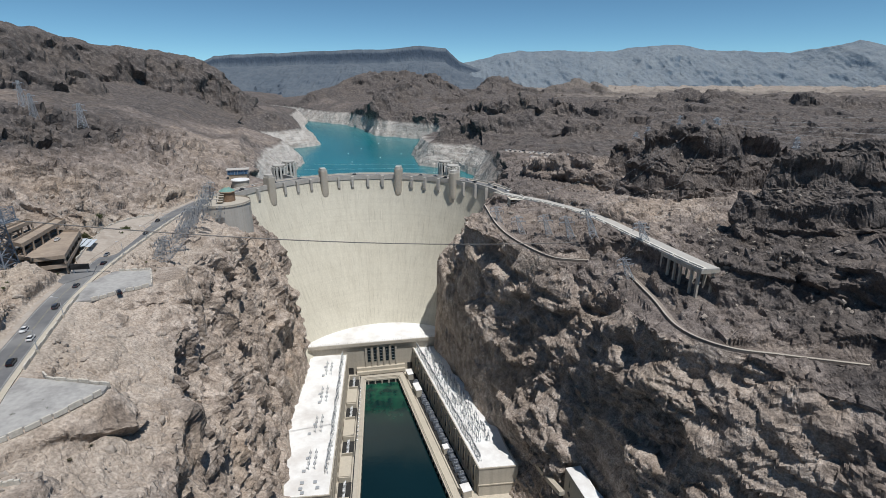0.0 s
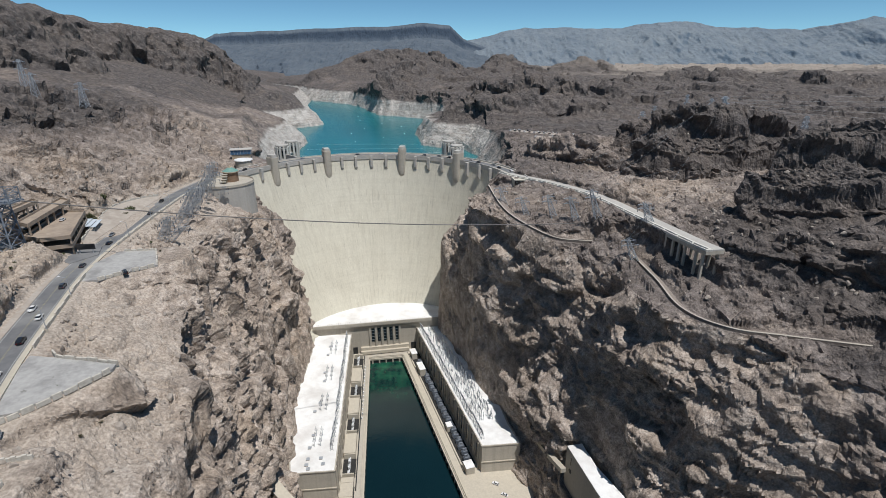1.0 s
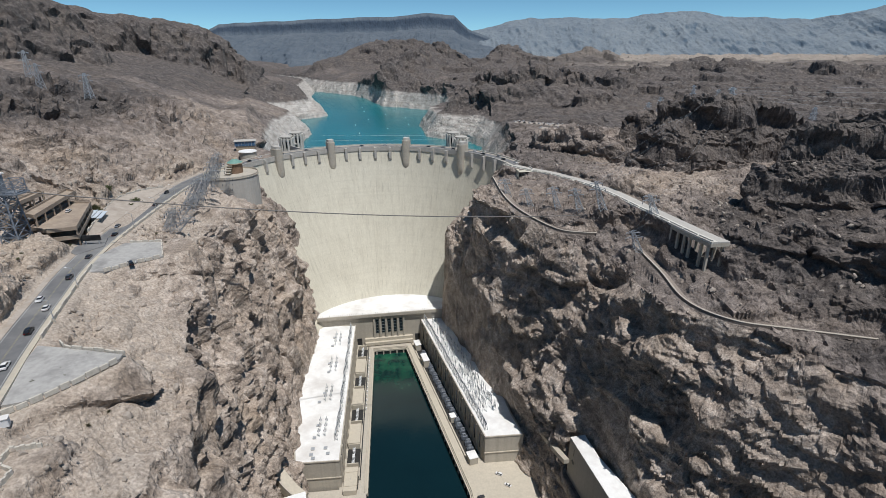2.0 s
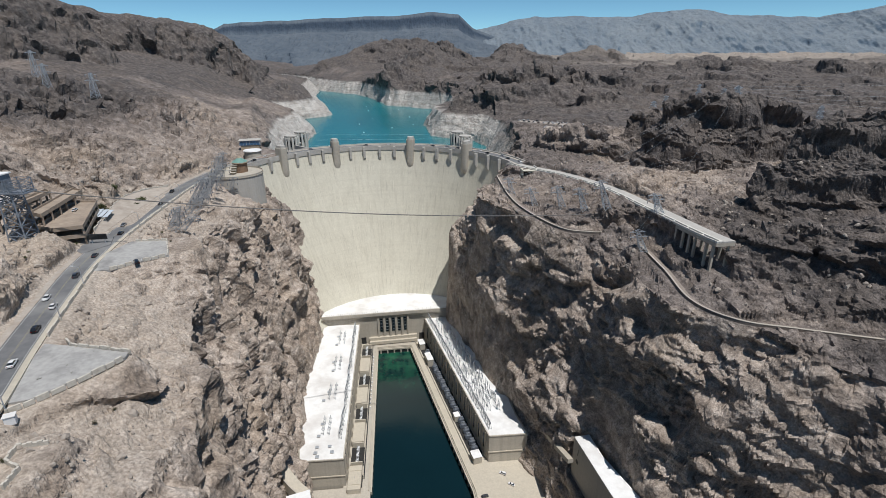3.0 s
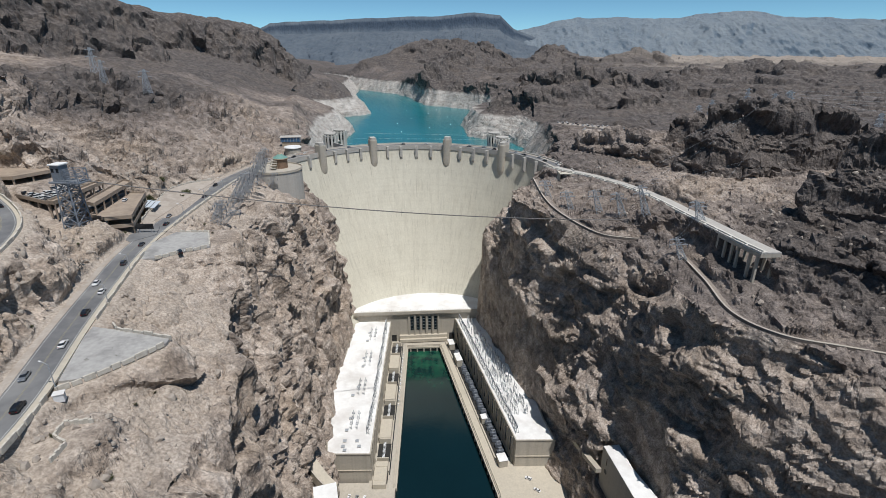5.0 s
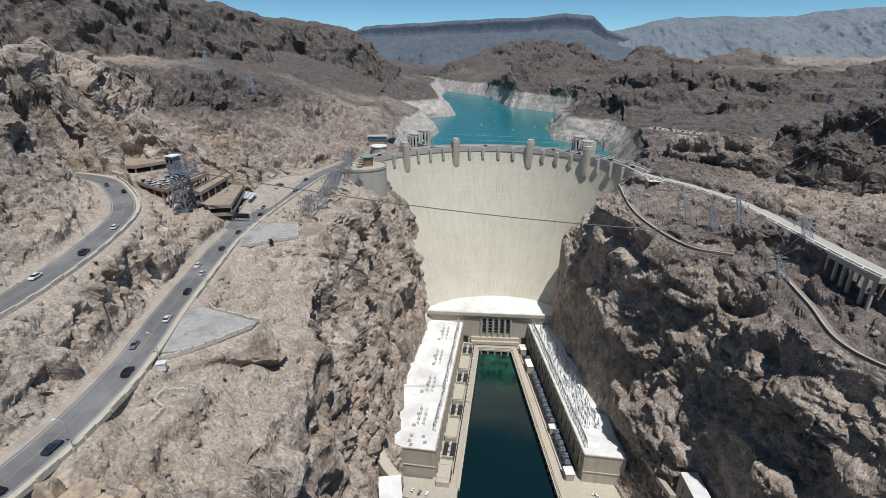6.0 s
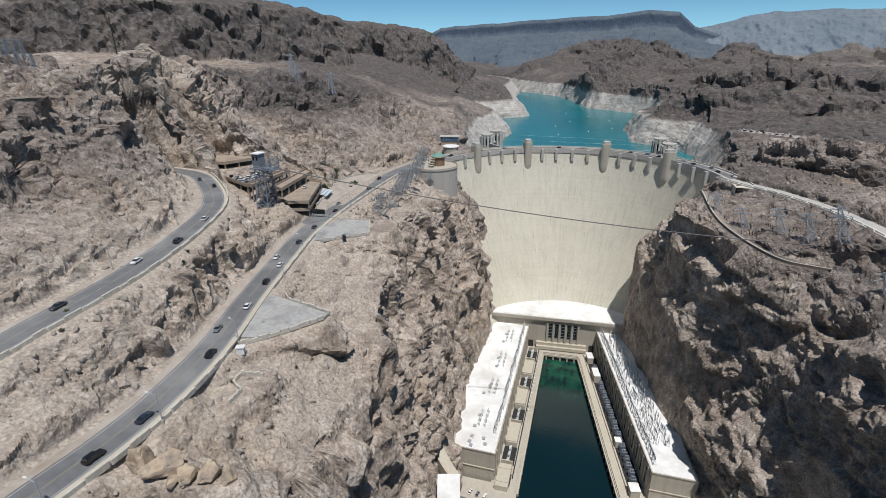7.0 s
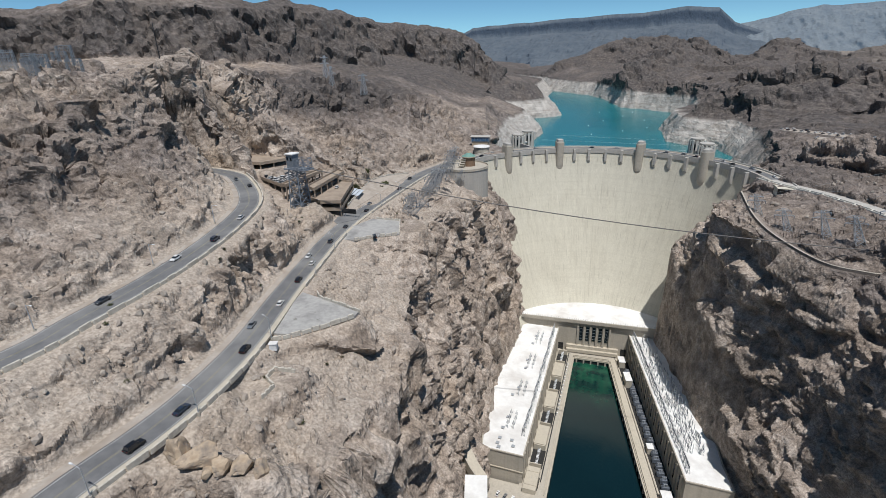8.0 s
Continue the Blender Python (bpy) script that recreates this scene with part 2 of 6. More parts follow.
def smooth_line(points, step):
    """A Catmull-Rom line through a few points, resampled about every step metres."""
    p = [Vector(q) for q in points]
    p = [2 * p[0] - p[1]] + p + [2 * p[-1] - p[-2]]
    out = []
    for i in range(1, len(p) - 2):
        n = max(1, int((p[i + 1] - p[i]).length / step))
        for k in range(n):
            t = k / n
            out.append(0.5 * (2 * p[i] + (p[i + 1] - p[i - 1]) * t + (2 * p[i - 1] - 5 * p[i] + 4 * p[i + 1] - p[i + 2]) * t * t
                              + (3 * p[i] - p[i - 1] - 3 * p[i + 1] + p[i + 2]) * t ** 3))
    return out + [p[-2]]


def sides(line):
    """Unit vectors to the right of a line, at each of its points."""
    out = []
    for i in range(len(line)):
        d = line[min(i + 1, len(line) - 1)] - line[max(i - 1, 0)]
        out.append(Vector((d.y, -d.x, 0)).normalized())
    return out


def ribbon(bm, line, left, right, lift=0.0, thick=0.5):
    """A strip from left to right (metres to the right of the line, which may be numbers or lists)."""
    rows = []
    for i, (p, s) in enumerate(zip(line, sides(line))):
        a, b = (left[i] if isinstance(left, list) else left), (right[i] if isinstance(right, list) else right)
        top = [p + s * a + Vector((0, 0, lift)), p + s * b + Vector((0, 0, lift))]
        rows.append([bm.verts.new(v) for v in (top[0], top[1], top[1] - Vector((0, 0, thick)), top[0] - Vector((0, 0, thick)))])
    for r, q in zip(rows, rows[1:]):
        for k in range(4):
            bm.faces.new((r[k], r[(k + 1) % 4], q[(k + 1) % 4], q[k]))
    bm.faces.new(rows[0])
    bm.faces.new(rows[-1][::-1])
    return bm


# ---- plan: roads ----
LOWER_ROAD = smooth_line([(-112, -120, 190), (-107, 0, 188.5), (-109, 39, 188), (-110.3, 54, 187.3), (-113, 70, 187), (-121.3, 95, 186), (-137.4, 130, 185),
                          (-153.2, 167, 184), (-168, 205, 183), (-180.6, 257, 182), (-195.9, 345, 180), (-198, 390, 179), (-195, 412, 178.8), (-189, 428, 178.6)], 3)
UPPER_ROAD = smooth_line([(-165, -100, 202), (-150, 0, 202.5), (-148, 47, 203), (-149.6, 64, 204), (-156, 97, 205), (-169, 132, 206), (-188, 165, 207), (-219, 191, 208), (-247, 206, 208), (-290, 210, 208)], 3)
EAST_ROAD = smooth_line([(50, 436, 178.8), (59, 422, 179), (85, 390, 180), (107.6, 345, 181), (120.2, 293, 182), (129.9, 248, 183), (133, 231, 184)], 3)
EAST_PATH = smooth_line([(36, 400, 175), (42, 360, 170), (51, 329, 168), (69, 303, 165), (85, 296, 165), (106, 291, 165), (113, 248, 162), (114, 215, 160), (125.4, 197, 160), (146, 190, 160), (175, 180, 161)], 3)

PADS = [([Vector(a), Vector(b)], w) for a, b, w in (((-121, 108, 184.6), (-109, 126, 184.2), 9), ((-152, 212, 182.6), (-140, 226, 182.4), 13), ((-203, 232, 183.5), (-208, 268, 183.5), 17),
                                                    ((-238, 236, 196.5), (-234, 262, 196.5), 14), ((-178, 397, 149), (-177, 398, 149), 19), ((-205, 492, 181), (-180, 470, 180), 16), ((-256, 248, 203), (-284, 246, 203), 13), ((-206, 210, 191), (-230, 220, 195), 9), ((-102, 83, 182.6), (-101, 92, 182.6), 5), ((-99, 53.5, 185.2), (-79, 59.5, 183.5), 3), ((-190, 258, 182.4), (-200.5, 300, 181.6), 9), ((-200.5, 300, 181.6), (-203, 330, 180.6), 6), ((77, 232, 31), (101, 152, 31), 6), ((-79, 188, 31), (-64, 150, 31), 6), ((84, 655, 186), (150, 610, 186), 13), ((105, 600, 186), (215, 560, 186), 12))]


# ---- ground ----
def mixed(h):
    h = (h ^ (h >> np.uint32(15))) * np.uint32(2246822519)
    h = (h ^ (h >> np.uint32(13))) * np.uint32(3266489917)
    return h ^ (h >> np.uint32(16))


def corner_hashes(i, seed):
    """Hashes of the eight lattice corners round cells i (n, 3), with their offsets."""
    keys = (np.uint32(374761393), np.uint32(668265263), np.uint32(2147483647))
    ax = [[(i[:, k] + d).astype(np.uint32) * keys[k] for d in (0, 1)] for k in range(3)]
    salt = np.uint32((seed * 1274126177) & 0xFFFFFFFF)
    for dx in (0, 1):
        for dy in (0, 1):
            xy = ax[0][dx] ^ ax[1][dy]
            for dz in (0, 1):
                yield (dx, dy, dz), mixed((xy ^ ax[2][dz]) + salt)


SPIN = np.random.RandomState(3).normal(size=(256, 3)).astype(np.float32)
SPIN /= np.linalg.norm(SPIN, axis=1, keepdims=True)


def perlin(p, seed):
    """Smooth noise of about -1 to 1 at points p (n, 3)."""
    i = np.floor(p)
    f = (p - i).astype(np.float32)
    u = f * f * f * (f * (f * 6 - 15) + 10)
    out = np.zeros(len(p), np.float32)
    for d, h in corner_hashes(i.astype(np.int32), seed):
        g = SPIN[h & np.uint32(255)]
        w = np.ones(len(p), np.float32)
        for k in range(3):
            w *= u[:, k] if d[k] else 1 - u[:, k]
        out += w * (g[:, 0] * (f[:, 0] - d[0]) + g[:, 1] * (f[:, 1] - d[1]) + g[:, 2] * (f[:, 2] - d[2]))
    return out * 1.6


def fbm(p, size, octaves, seed, ridged=False, gain=0.5):
    p = np.asarray(p, np.float32)
    total, amp, out = 0.0, 1.0, np.zeros(len(p), np.float32)
    for o in range(octaves):
        n = perlin(p / size, seed + o)
        out += amp * ((1 - 2 * np.abs(n)) if ridged else n)
        total += amp
        size, amp = size / 2.03, amp * gain
    return out / total


def blocks(p, size, seed, tilt=0.9, sharp=32.0):
    """Facets: each nearest cell gets a height and a slant of its own, with a cleft between cells."""
    q = (p / np.array(size)).astype(np.float32)
    base = np.floor(q - 0.5)
    f = (q - base).astype(np.float32)
    best, num, den = np.full(len(p), 9.0, np.float32), np.zeros(len(p), np.float32), np.full(len(p), 1e-30, np.float32)
    byte = np.uint32(255)
    for c, h in corner_hashes(base.astype(np.int32), seed):
        d = [f[:, k] - (c[k] + 0.5) - 0.8 * ((h >> np.uint32(8 * k)) & byte).astype(np.float32) / 255 + 0.4 for k in range(3)]
        r = d[0] ** 2 + d[1] ** 2 + d[2] ** 2
        g = SPIN[(h >> np.uint32(11)) & byte]
        v = (h >> np.uint32(24)).astype(np.float32) / 127.5 - 1 + tilt * 2 * (g[:, 0] * d[0] + g[:, 1] * d[1] + g[:, 2] * d[2])
        w = np.exp(-sharp * r)
        num += v * w
        den += w
        best = np.minimum(best, r)
    edge = -np.log(den) / sharp - best  # below zero where cells meet
    return num / den + 9.0 * np.clip(edge, -0.028, 0)


def knobs(p, size, seed):
    """Rounded, jointed boulders: a bulge in each cell, a narrow cleft between cells."""
    q = (p / np.array(size)).astype(np.float32)
    base = np.floor(q - 0.5)
    f = (q - base).astype(np.float32)
    first, second, tall = np.full(len(p), 9.0, np.float32), np.full(len(p), 9.0, np.float32), np.zeros(len(p), np.float32)
    for c, h in corner_hashes(base.astype(np.int32), seed):
        d = [f[:, k] - (c[k] + 0.5) - 0.8 * ((h >> np.uint32(8 * k)) & np.uint32(255)).astype(np.float32) / 255 + 0.4 for k in range(3)]
        r = d[0] ** 2 + d[1] ** 2 + d[2] ** 2
        near = r < first
        second = np.where(near, first, np.minimum(second, r))
        tall = np.where(near, (h >> np.uint32(24)).astype(np.float32) / 255, tall)
        first = np.where(near, r, first)
    gap = np.clip((np.sqrt(second) - np.sqrt(first)) * 2.6, 0, 1)
    return np.sqrt(gap) * (0.35 + 0.95 * tall) - 0.45


def step(a, b, v):
    t = np.clip((v - a) / (b - a), 0, 1)
    return t * t * (3 - 2 * t)


def off_line(x, y, line, every=3, reach=60.0):
    """Distance of points from a line, and the line's height there; beyond reach of its bounds both are left far."""
    pts = np.array([tuple(v) for v in line[::every]] + [tuple(line[-1])])
    best, height = np.full(x.shape, 1e9), np.zeros(x.shape)
    lo, hi = pts.min(0) - reach, pts.max(0) + reach
    near_by = np.flatnonzero((x > lo[0]) & (x < hi[0]) & (y > lo[1]) & (y < hi[1]))
    u, v = x[near_by], y[near_by]
    found, tall = np.full(u.shape, 1e9), np.zeros(u.shape)
    for a, b in zip(pts, pts[1:]):
        d = b - a
        t = np.clip(((u - a[0]) * d[0] + (v - a[1]) * d[1]) / (d[0] ** 2 + d[1] ** 2 + 1e-9), 0, 1)
        r = np.hypot(u - a[0] - t * d[0], v - a[1] - t * d[1])
        near = r < found
        found, tall = np.where(near, r, found), np.where(near, a[2] + t * d[2], tall)
    best[near_by], height[near_by] = found, tall
    return best, height


# Lines along the canyon, from west to east: (y, x, z)
PROFILE = [
    [(-400, -3600, 300), (5000, -4200, 260)],
    [(-400, -760, 256), (200, -720, 258), (560, -700, 280), (800, -690, 284), (1160, -760, 300), (1625, -1000, 300), (2400, -1600, 230)],
    [(-400, -330, 255), (50, -260, 238), (130, -270, 246), (200, -310, 252), (300, -370, 250), (400, -380, 240), (560, -400, 236), (800, -465, 232), (1160, -520, 236), (1625, -760, 270), (2400, -1300, 210)],
    [(-400, -185, 212), (47, -166, 207), (97, -172, 208), (132, -186, 210), (165, -206, 211), (208, -300, 212), (345, -310, 214), (560, -330, 220), (800, -400, 205), (1160, -470, 208), (1625, -670, 240), (2400, -1140, 200)],
    [(-400, -150, 202), (47, -140, 202), (97, -147, 203), (132, -159, 204), (165, -178, 204), (208, -225, 203), (345, -250, 200), (400, -255, 200), (560, -280, 205), (757, -335, 188), (1160, -420, 194), (1625, -600, 225), (2400, -1040, 195)],
    [(-400, -122, 190), (39, -117, 190), (95, -130, 188), (167, -162, 186), (211, -180, 185), (257, -196, 183), (345, -206, 182), (400, -212, 182), (470, -225, 183), (560, -235, 188), (757, -300, 192), (1060, -425, 195), (1160, -372, 200), (1400, -455, 198), (1625, -535, 195), (2400, -990, 188)],
    [(-400, -75, 165), (0, -60, 166), (100, -80, 167), (147, -92, 162), (180, -108, 166), (240, -137, 170), (300, -144, 170), (356, -150, 161), (400, -164, 149), (430, -176, 158), (470, -196, 174), (560, -225, 178), (757, -276, 172), (906, -292, 172), (1000, -360, 172),
     (1060, -382, 172), (1120, -346, 172), (1160, -330, 174), (1400, -412, 174), (1625, -492, 174), (1900, -542, 174), (2050, -750, 174), (2400, -950, 174)],
    [(-400, -55, 90), (150, -76, 95), (200, -97, 100), (242, -108, 100), (300, -121, 105), (356, -129, 108), (400, -137, 112), (500, -165, 120), (560, -195, 135), (757, -238, 140), (906, -253, 140), (1000, -318, 140), (1060, -343, 140), (1120, -300, 140), (1160, -285, 140), (1400, -366, 140), (1625, -446, 140), (1900, -496, 140), (2050, -712, 140), (2400, -912, 150)],
    [(-400, -45, -8), (150, -60, -8), (200, -80, -8), (242, -94, -8), (295, -108, -8), (352, -114, -8), (408, -116, -8), (500, -150, 0), (560, -182, 100), (757, -222, 110), (906, -236, 110), (1000, -300, 110),
     (1060, -330, 110), (1120, -285, 110), (1160, -272, 110), (1400, -350, 110), (1625, -430, 110), (1900, -480, 110), (2050, -700, 120), (2400, -900, 140)],
    [(-400, 95, -8), (0, 100, -8), (100, 96, -8), (150, 82, -8), (200, 64, -8), (238, 54, -8), (272, 44, -8), (311, 36, -8), (340, 20, -8), (390, 8, -8), (428, -8, -8), (500, 20, 0), (560, 30, 100), (760, 38, 110), (815, 18, 110), (835, -20, 110), (860, -52, 110),
     (1000, -72, 110), (1020, -30, 110), (1230, -40, 110), (1285, -92, 110), (1360, -196, 110), (1520, -246, 110), (1700, -340, 110), (1850, -490, 110), (2050, -600, 120), (2400, -860, 140)],
    [(-400, 170, 80), (0, 180, 80), (100, 160, 82), (150, 136, 85), (200, 100, 85), (238, 80, 85), (260, 71, 88), (271, 64, 90), (311, 47, 95), (340, 30, 100), (390, 12, 105), (428, -4, 115), (450, 5, 125), (500, 35, 125), (560, 42, 135), (760, 50, 140), (822, 28, 140), (845, -10, 140), (870, -38, 140), (1000, -58, 140), (1030, -16, 140), (1240, -26, 140), (1295, -78, 140), (1372, -182, 140), (1530, -232, 140), (1710, -325, 140), (1860, -470, 140), (2050, -590, 140), (2400, -853, 150)],
    [(-400, 270, 150), (0, 260, 150), (100, 212, 150), (150, 170, 153), (190, 130, 155), (215, 101, 156), (248, 97, 156), (271, 91, 155), (300, 68, 160), (330, 46, 163), (382, 16, 160), (412, 32, 163), (430, 50, 170), (446, 60, 176), (500, 66, 178), (560, 72, 178), (760, 74, 170), (835, 50, 168), (858, 14, 168), (880, -22, 168),
     (1000, -42, 168), (1045, 0, 168), (1250, -10, 168), (1308, -64, 168), (1385, -168, 168), (1540, -218, 168), (1720, -310, 168), (1870, -452, 170), (2050, -560, 174), (2400, -826, 174)],
    [(-400, 300, 165), (0, 290, 165), (100, 240, 165), (150, 198, 164), (195, 158, 163), (224, 128, 166), (248, 124, 169), (293, 114, 176), (345, 101, 179), (390, 79, 179), (427, 62, 179), (560, 90, 181), (790, 130, 185), (1250, 0, 190), (1320, -70, 190), (1700, -200, 195), (2400, -800, 190)],
    [(-400, 330, 190), (0, 320, 190), (100, 265, 185), (150, 222, 182), (195, 180, 178), (224, 152, 166), (248, 146, 170), (268, 136, 176), (293, 130, 183), (345, 116, 182), (390, 93, 181), (427, 70, 180), (560, 100, 184), (790, 140, 188), (1250, 60, 195), (1700, -100, 195), (2400, -700, 195)],
    [(-400, 400, 215), (100, 320, 208), (195, 250, 192), (293, 210, 187), (345, 185, 185), (427, 150, 183), (560, 180, 188), (790, 230, 190), (1250, 200, 205), (1700, 60, 215), (2400, -500, 205)],
    [(-400, 560, 225), (100, 480, 220), (293, 430, 208), (427, 350, 195), (560, 380, 192), (790, 500, 195), (1250, 500, 205), (2400, 0, 200), (4400, 1300, 236)],
    [(-400, 3600, 190), (1500, 3600, 205), (4400, 4600, 258)],
]
# Crest lines: the points, the fall per metre on either side, and for some the width of a rounded cap and the share of the height that is cliff
RIDGES = [
    ([(-400, 1145, 214), (-440, 1150, 256), (-517, 1150, 308), (-572, 1100, 328), (-644, 1050, 333), (-700, 980, 347), (-733, 900, 355), (-602, 800, 344), (-638, 700, 357), (-636, 560, 346), (-737, 480, 353), (-819, 420, 337), (-860, 330, 330)], 0.75, 30, 0.58),
    ([(-213, 90, 236), (-238, 120, 244), (-274, 170, 258), (-300, 220, 268), (-341, 300, 260), (-347, 380, 240), (-333, 480, 232), (-299, 560, 195)], 0.75),
    ([(-592, 2100, 236), (-420, 2100, 287), (-293, 2150, 307), (-110, 2100, 302), (42, 2000, 255), (118, 1850, 210)], 0.4, 10, 0.5),
    ([(169, 2300, 255), (288, 2400, 285), (363, 2300, 228)], 0.3),
    ([(518, 2600, 235), (649, 2600, 275), (815, 2600, 234)], 0.3),
    ([(960, 2700, 217), (1040, 2700, 244), (1184, 2700, 217)], 0.3),
    ([(69, 1300, 210), (186, 1250, 210), (330, 1300, 213), (499, 1400, 226), (643, 1400, 228), (797, 1300, 233), (941, 1200, 231), (1200, 1000, 229)], 0.3),
    ([(148, 470, 203), (168, 470, 219), (207, 472, 214), (260, 480, 208)], 1.1),
    ([(150, 398, 212), (163, 395, 236), (187, 392, 241), (216, 390, 238), (256, 390, 228), (330, 400, 222)], 1.4),
    ([(172, 285, 195), (185, 285, 222), (206, 285, 234), (231, 283, 240), (330, 265, 246)], 1.5),
    ([(150, 232, 183), (160, 228, 190), (182, 226, 198), (205, 225, 200), (240, 222, 202), (300, 215, 206)], 1.6),
    ([(-26, 890, 170), (10, 895, 188), (34, 900, 201), (58, 905, 231), (120, 900, 240), (181, 905, 236), (300, 900, 222)], 0.85),
    ([(-195, 1440, 206), (-175, 1470, 238), (-140, 1530, 252), (-90, 1680, 264), (-60, 1850, 280)], 0.5),
    ([(-20, 1300, 188), (20, 1290, 206), (69, 1300, 214)], 0.5),
    ([(150, 780, 195), (200, 770, 205), (260, 790, 203)], 0.6),
    ([(68, 500, 172), (82, 480, 196), (109, 468, 206), (132, 452, 204), (148, 425, 194)], 1.1),
    ([(147, 243, 183), (157, 240, 192), (176, 225, 196), (190, 205, 197), (230, 150, 200)], 1.3),
]


def ground_height(x, y):
    z = np.zeros(x.shape)
    rows = [np.array(r, float) for r in PROFILE]
    xs = [np.interp(y, r[:, 0], r[:, 1]) for r in rows]
    zs = [np.interp(y, r[:, 0], r[:, 2]) for r in rows]
    z = np.where(x < xs[0], zs[0], zs[-1])
    for i in range(len(rows) - 1):
        t = np.clip((x - xs[i]) / np.maximum(xs[i + 1] - xs[i], 0.5), 0, 1)
        inside = (x >= xs[i]) & (x < xs[i + 1])
        z = np.where(inside, zs[i] + (zs[i + 1] - zs[i]) * t, z)
    land = np.where((y > 850) & (x < -300), step(172, 212, z), step(150, 172, z))
    for crest, fall, *more in RIDGES:
        cap, share = more or (0, 0.65 if fall > 0.95 else 0.28)
        d, h = off_line(x, y, [Vector(p) for p in crest], 1, 420)
        # bare cliffs at the crest, an apron of scree below
        cliff = h - 0.45 * np.minimum(d, cap) - (2.4 if cap else 1.7) * fall * np.maximum(d - cap, 0)
        z = z + land * np.maximum(np.maximum(cliff, h - share * np.clip(h - 180, 0, 200) - 0.62 * fall * d) - z, 0)
    return z


GRID = {}


def ground_z(x, y):
    """Height of the ground near a place."""
    k = min(len(GRID["az"]) - 1, int(np.searchsorted(GRID["az"], math.atan2(-x, y))))
    i = min(len(GRID["r"]) - 1, int(np.searchsorted(GRID["r"][:, k], math.hypot(x, y))))
    return float(GRID["z"][i, k])


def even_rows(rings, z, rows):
    """For each column of heights, distances spaced by rise and run over distance from the camera point, so that cliffs
    get as many rows as they need.
    """
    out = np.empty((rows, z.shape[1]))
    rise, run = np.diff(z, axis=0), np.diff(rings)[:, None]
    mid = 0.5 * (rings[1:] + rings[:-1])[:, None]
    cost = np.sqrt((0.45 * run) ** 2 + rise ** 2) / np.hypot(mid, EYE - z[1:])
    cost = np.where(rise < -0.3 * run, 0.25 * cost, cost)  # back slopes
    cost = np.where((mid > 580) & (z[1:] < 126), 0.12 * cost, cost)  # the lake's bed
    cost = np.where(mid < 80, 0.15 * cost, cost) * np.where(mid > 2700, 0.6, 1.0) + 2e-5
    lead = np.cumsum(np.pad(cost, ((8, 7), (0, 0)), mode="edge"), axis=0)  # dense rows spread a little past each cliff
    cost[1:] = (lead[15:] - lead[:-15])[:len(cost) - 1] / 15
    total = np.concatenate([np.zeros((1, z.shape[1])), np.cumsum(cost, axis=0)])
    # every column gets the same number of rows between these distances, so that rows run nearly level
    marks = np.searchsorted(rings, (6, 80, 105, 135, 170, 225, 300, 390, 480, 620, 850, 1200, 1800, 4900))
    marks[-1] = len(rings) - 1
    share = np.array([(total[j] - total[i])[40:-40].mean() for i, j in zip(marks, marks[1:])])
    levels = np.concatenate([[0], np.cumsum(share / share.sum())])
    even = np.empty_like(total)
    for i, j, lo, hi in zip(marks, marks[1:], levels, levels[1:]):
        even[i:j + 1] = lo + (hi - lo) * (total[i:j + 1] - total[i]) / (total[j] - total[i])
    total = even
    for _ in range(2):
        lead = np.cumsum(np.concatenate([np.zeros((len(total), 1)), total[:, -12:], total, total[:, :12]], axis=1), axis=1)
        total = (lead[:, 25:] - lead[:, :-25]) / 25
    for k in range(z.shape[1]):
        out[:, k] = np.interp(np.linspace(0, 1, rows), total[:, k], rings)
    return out


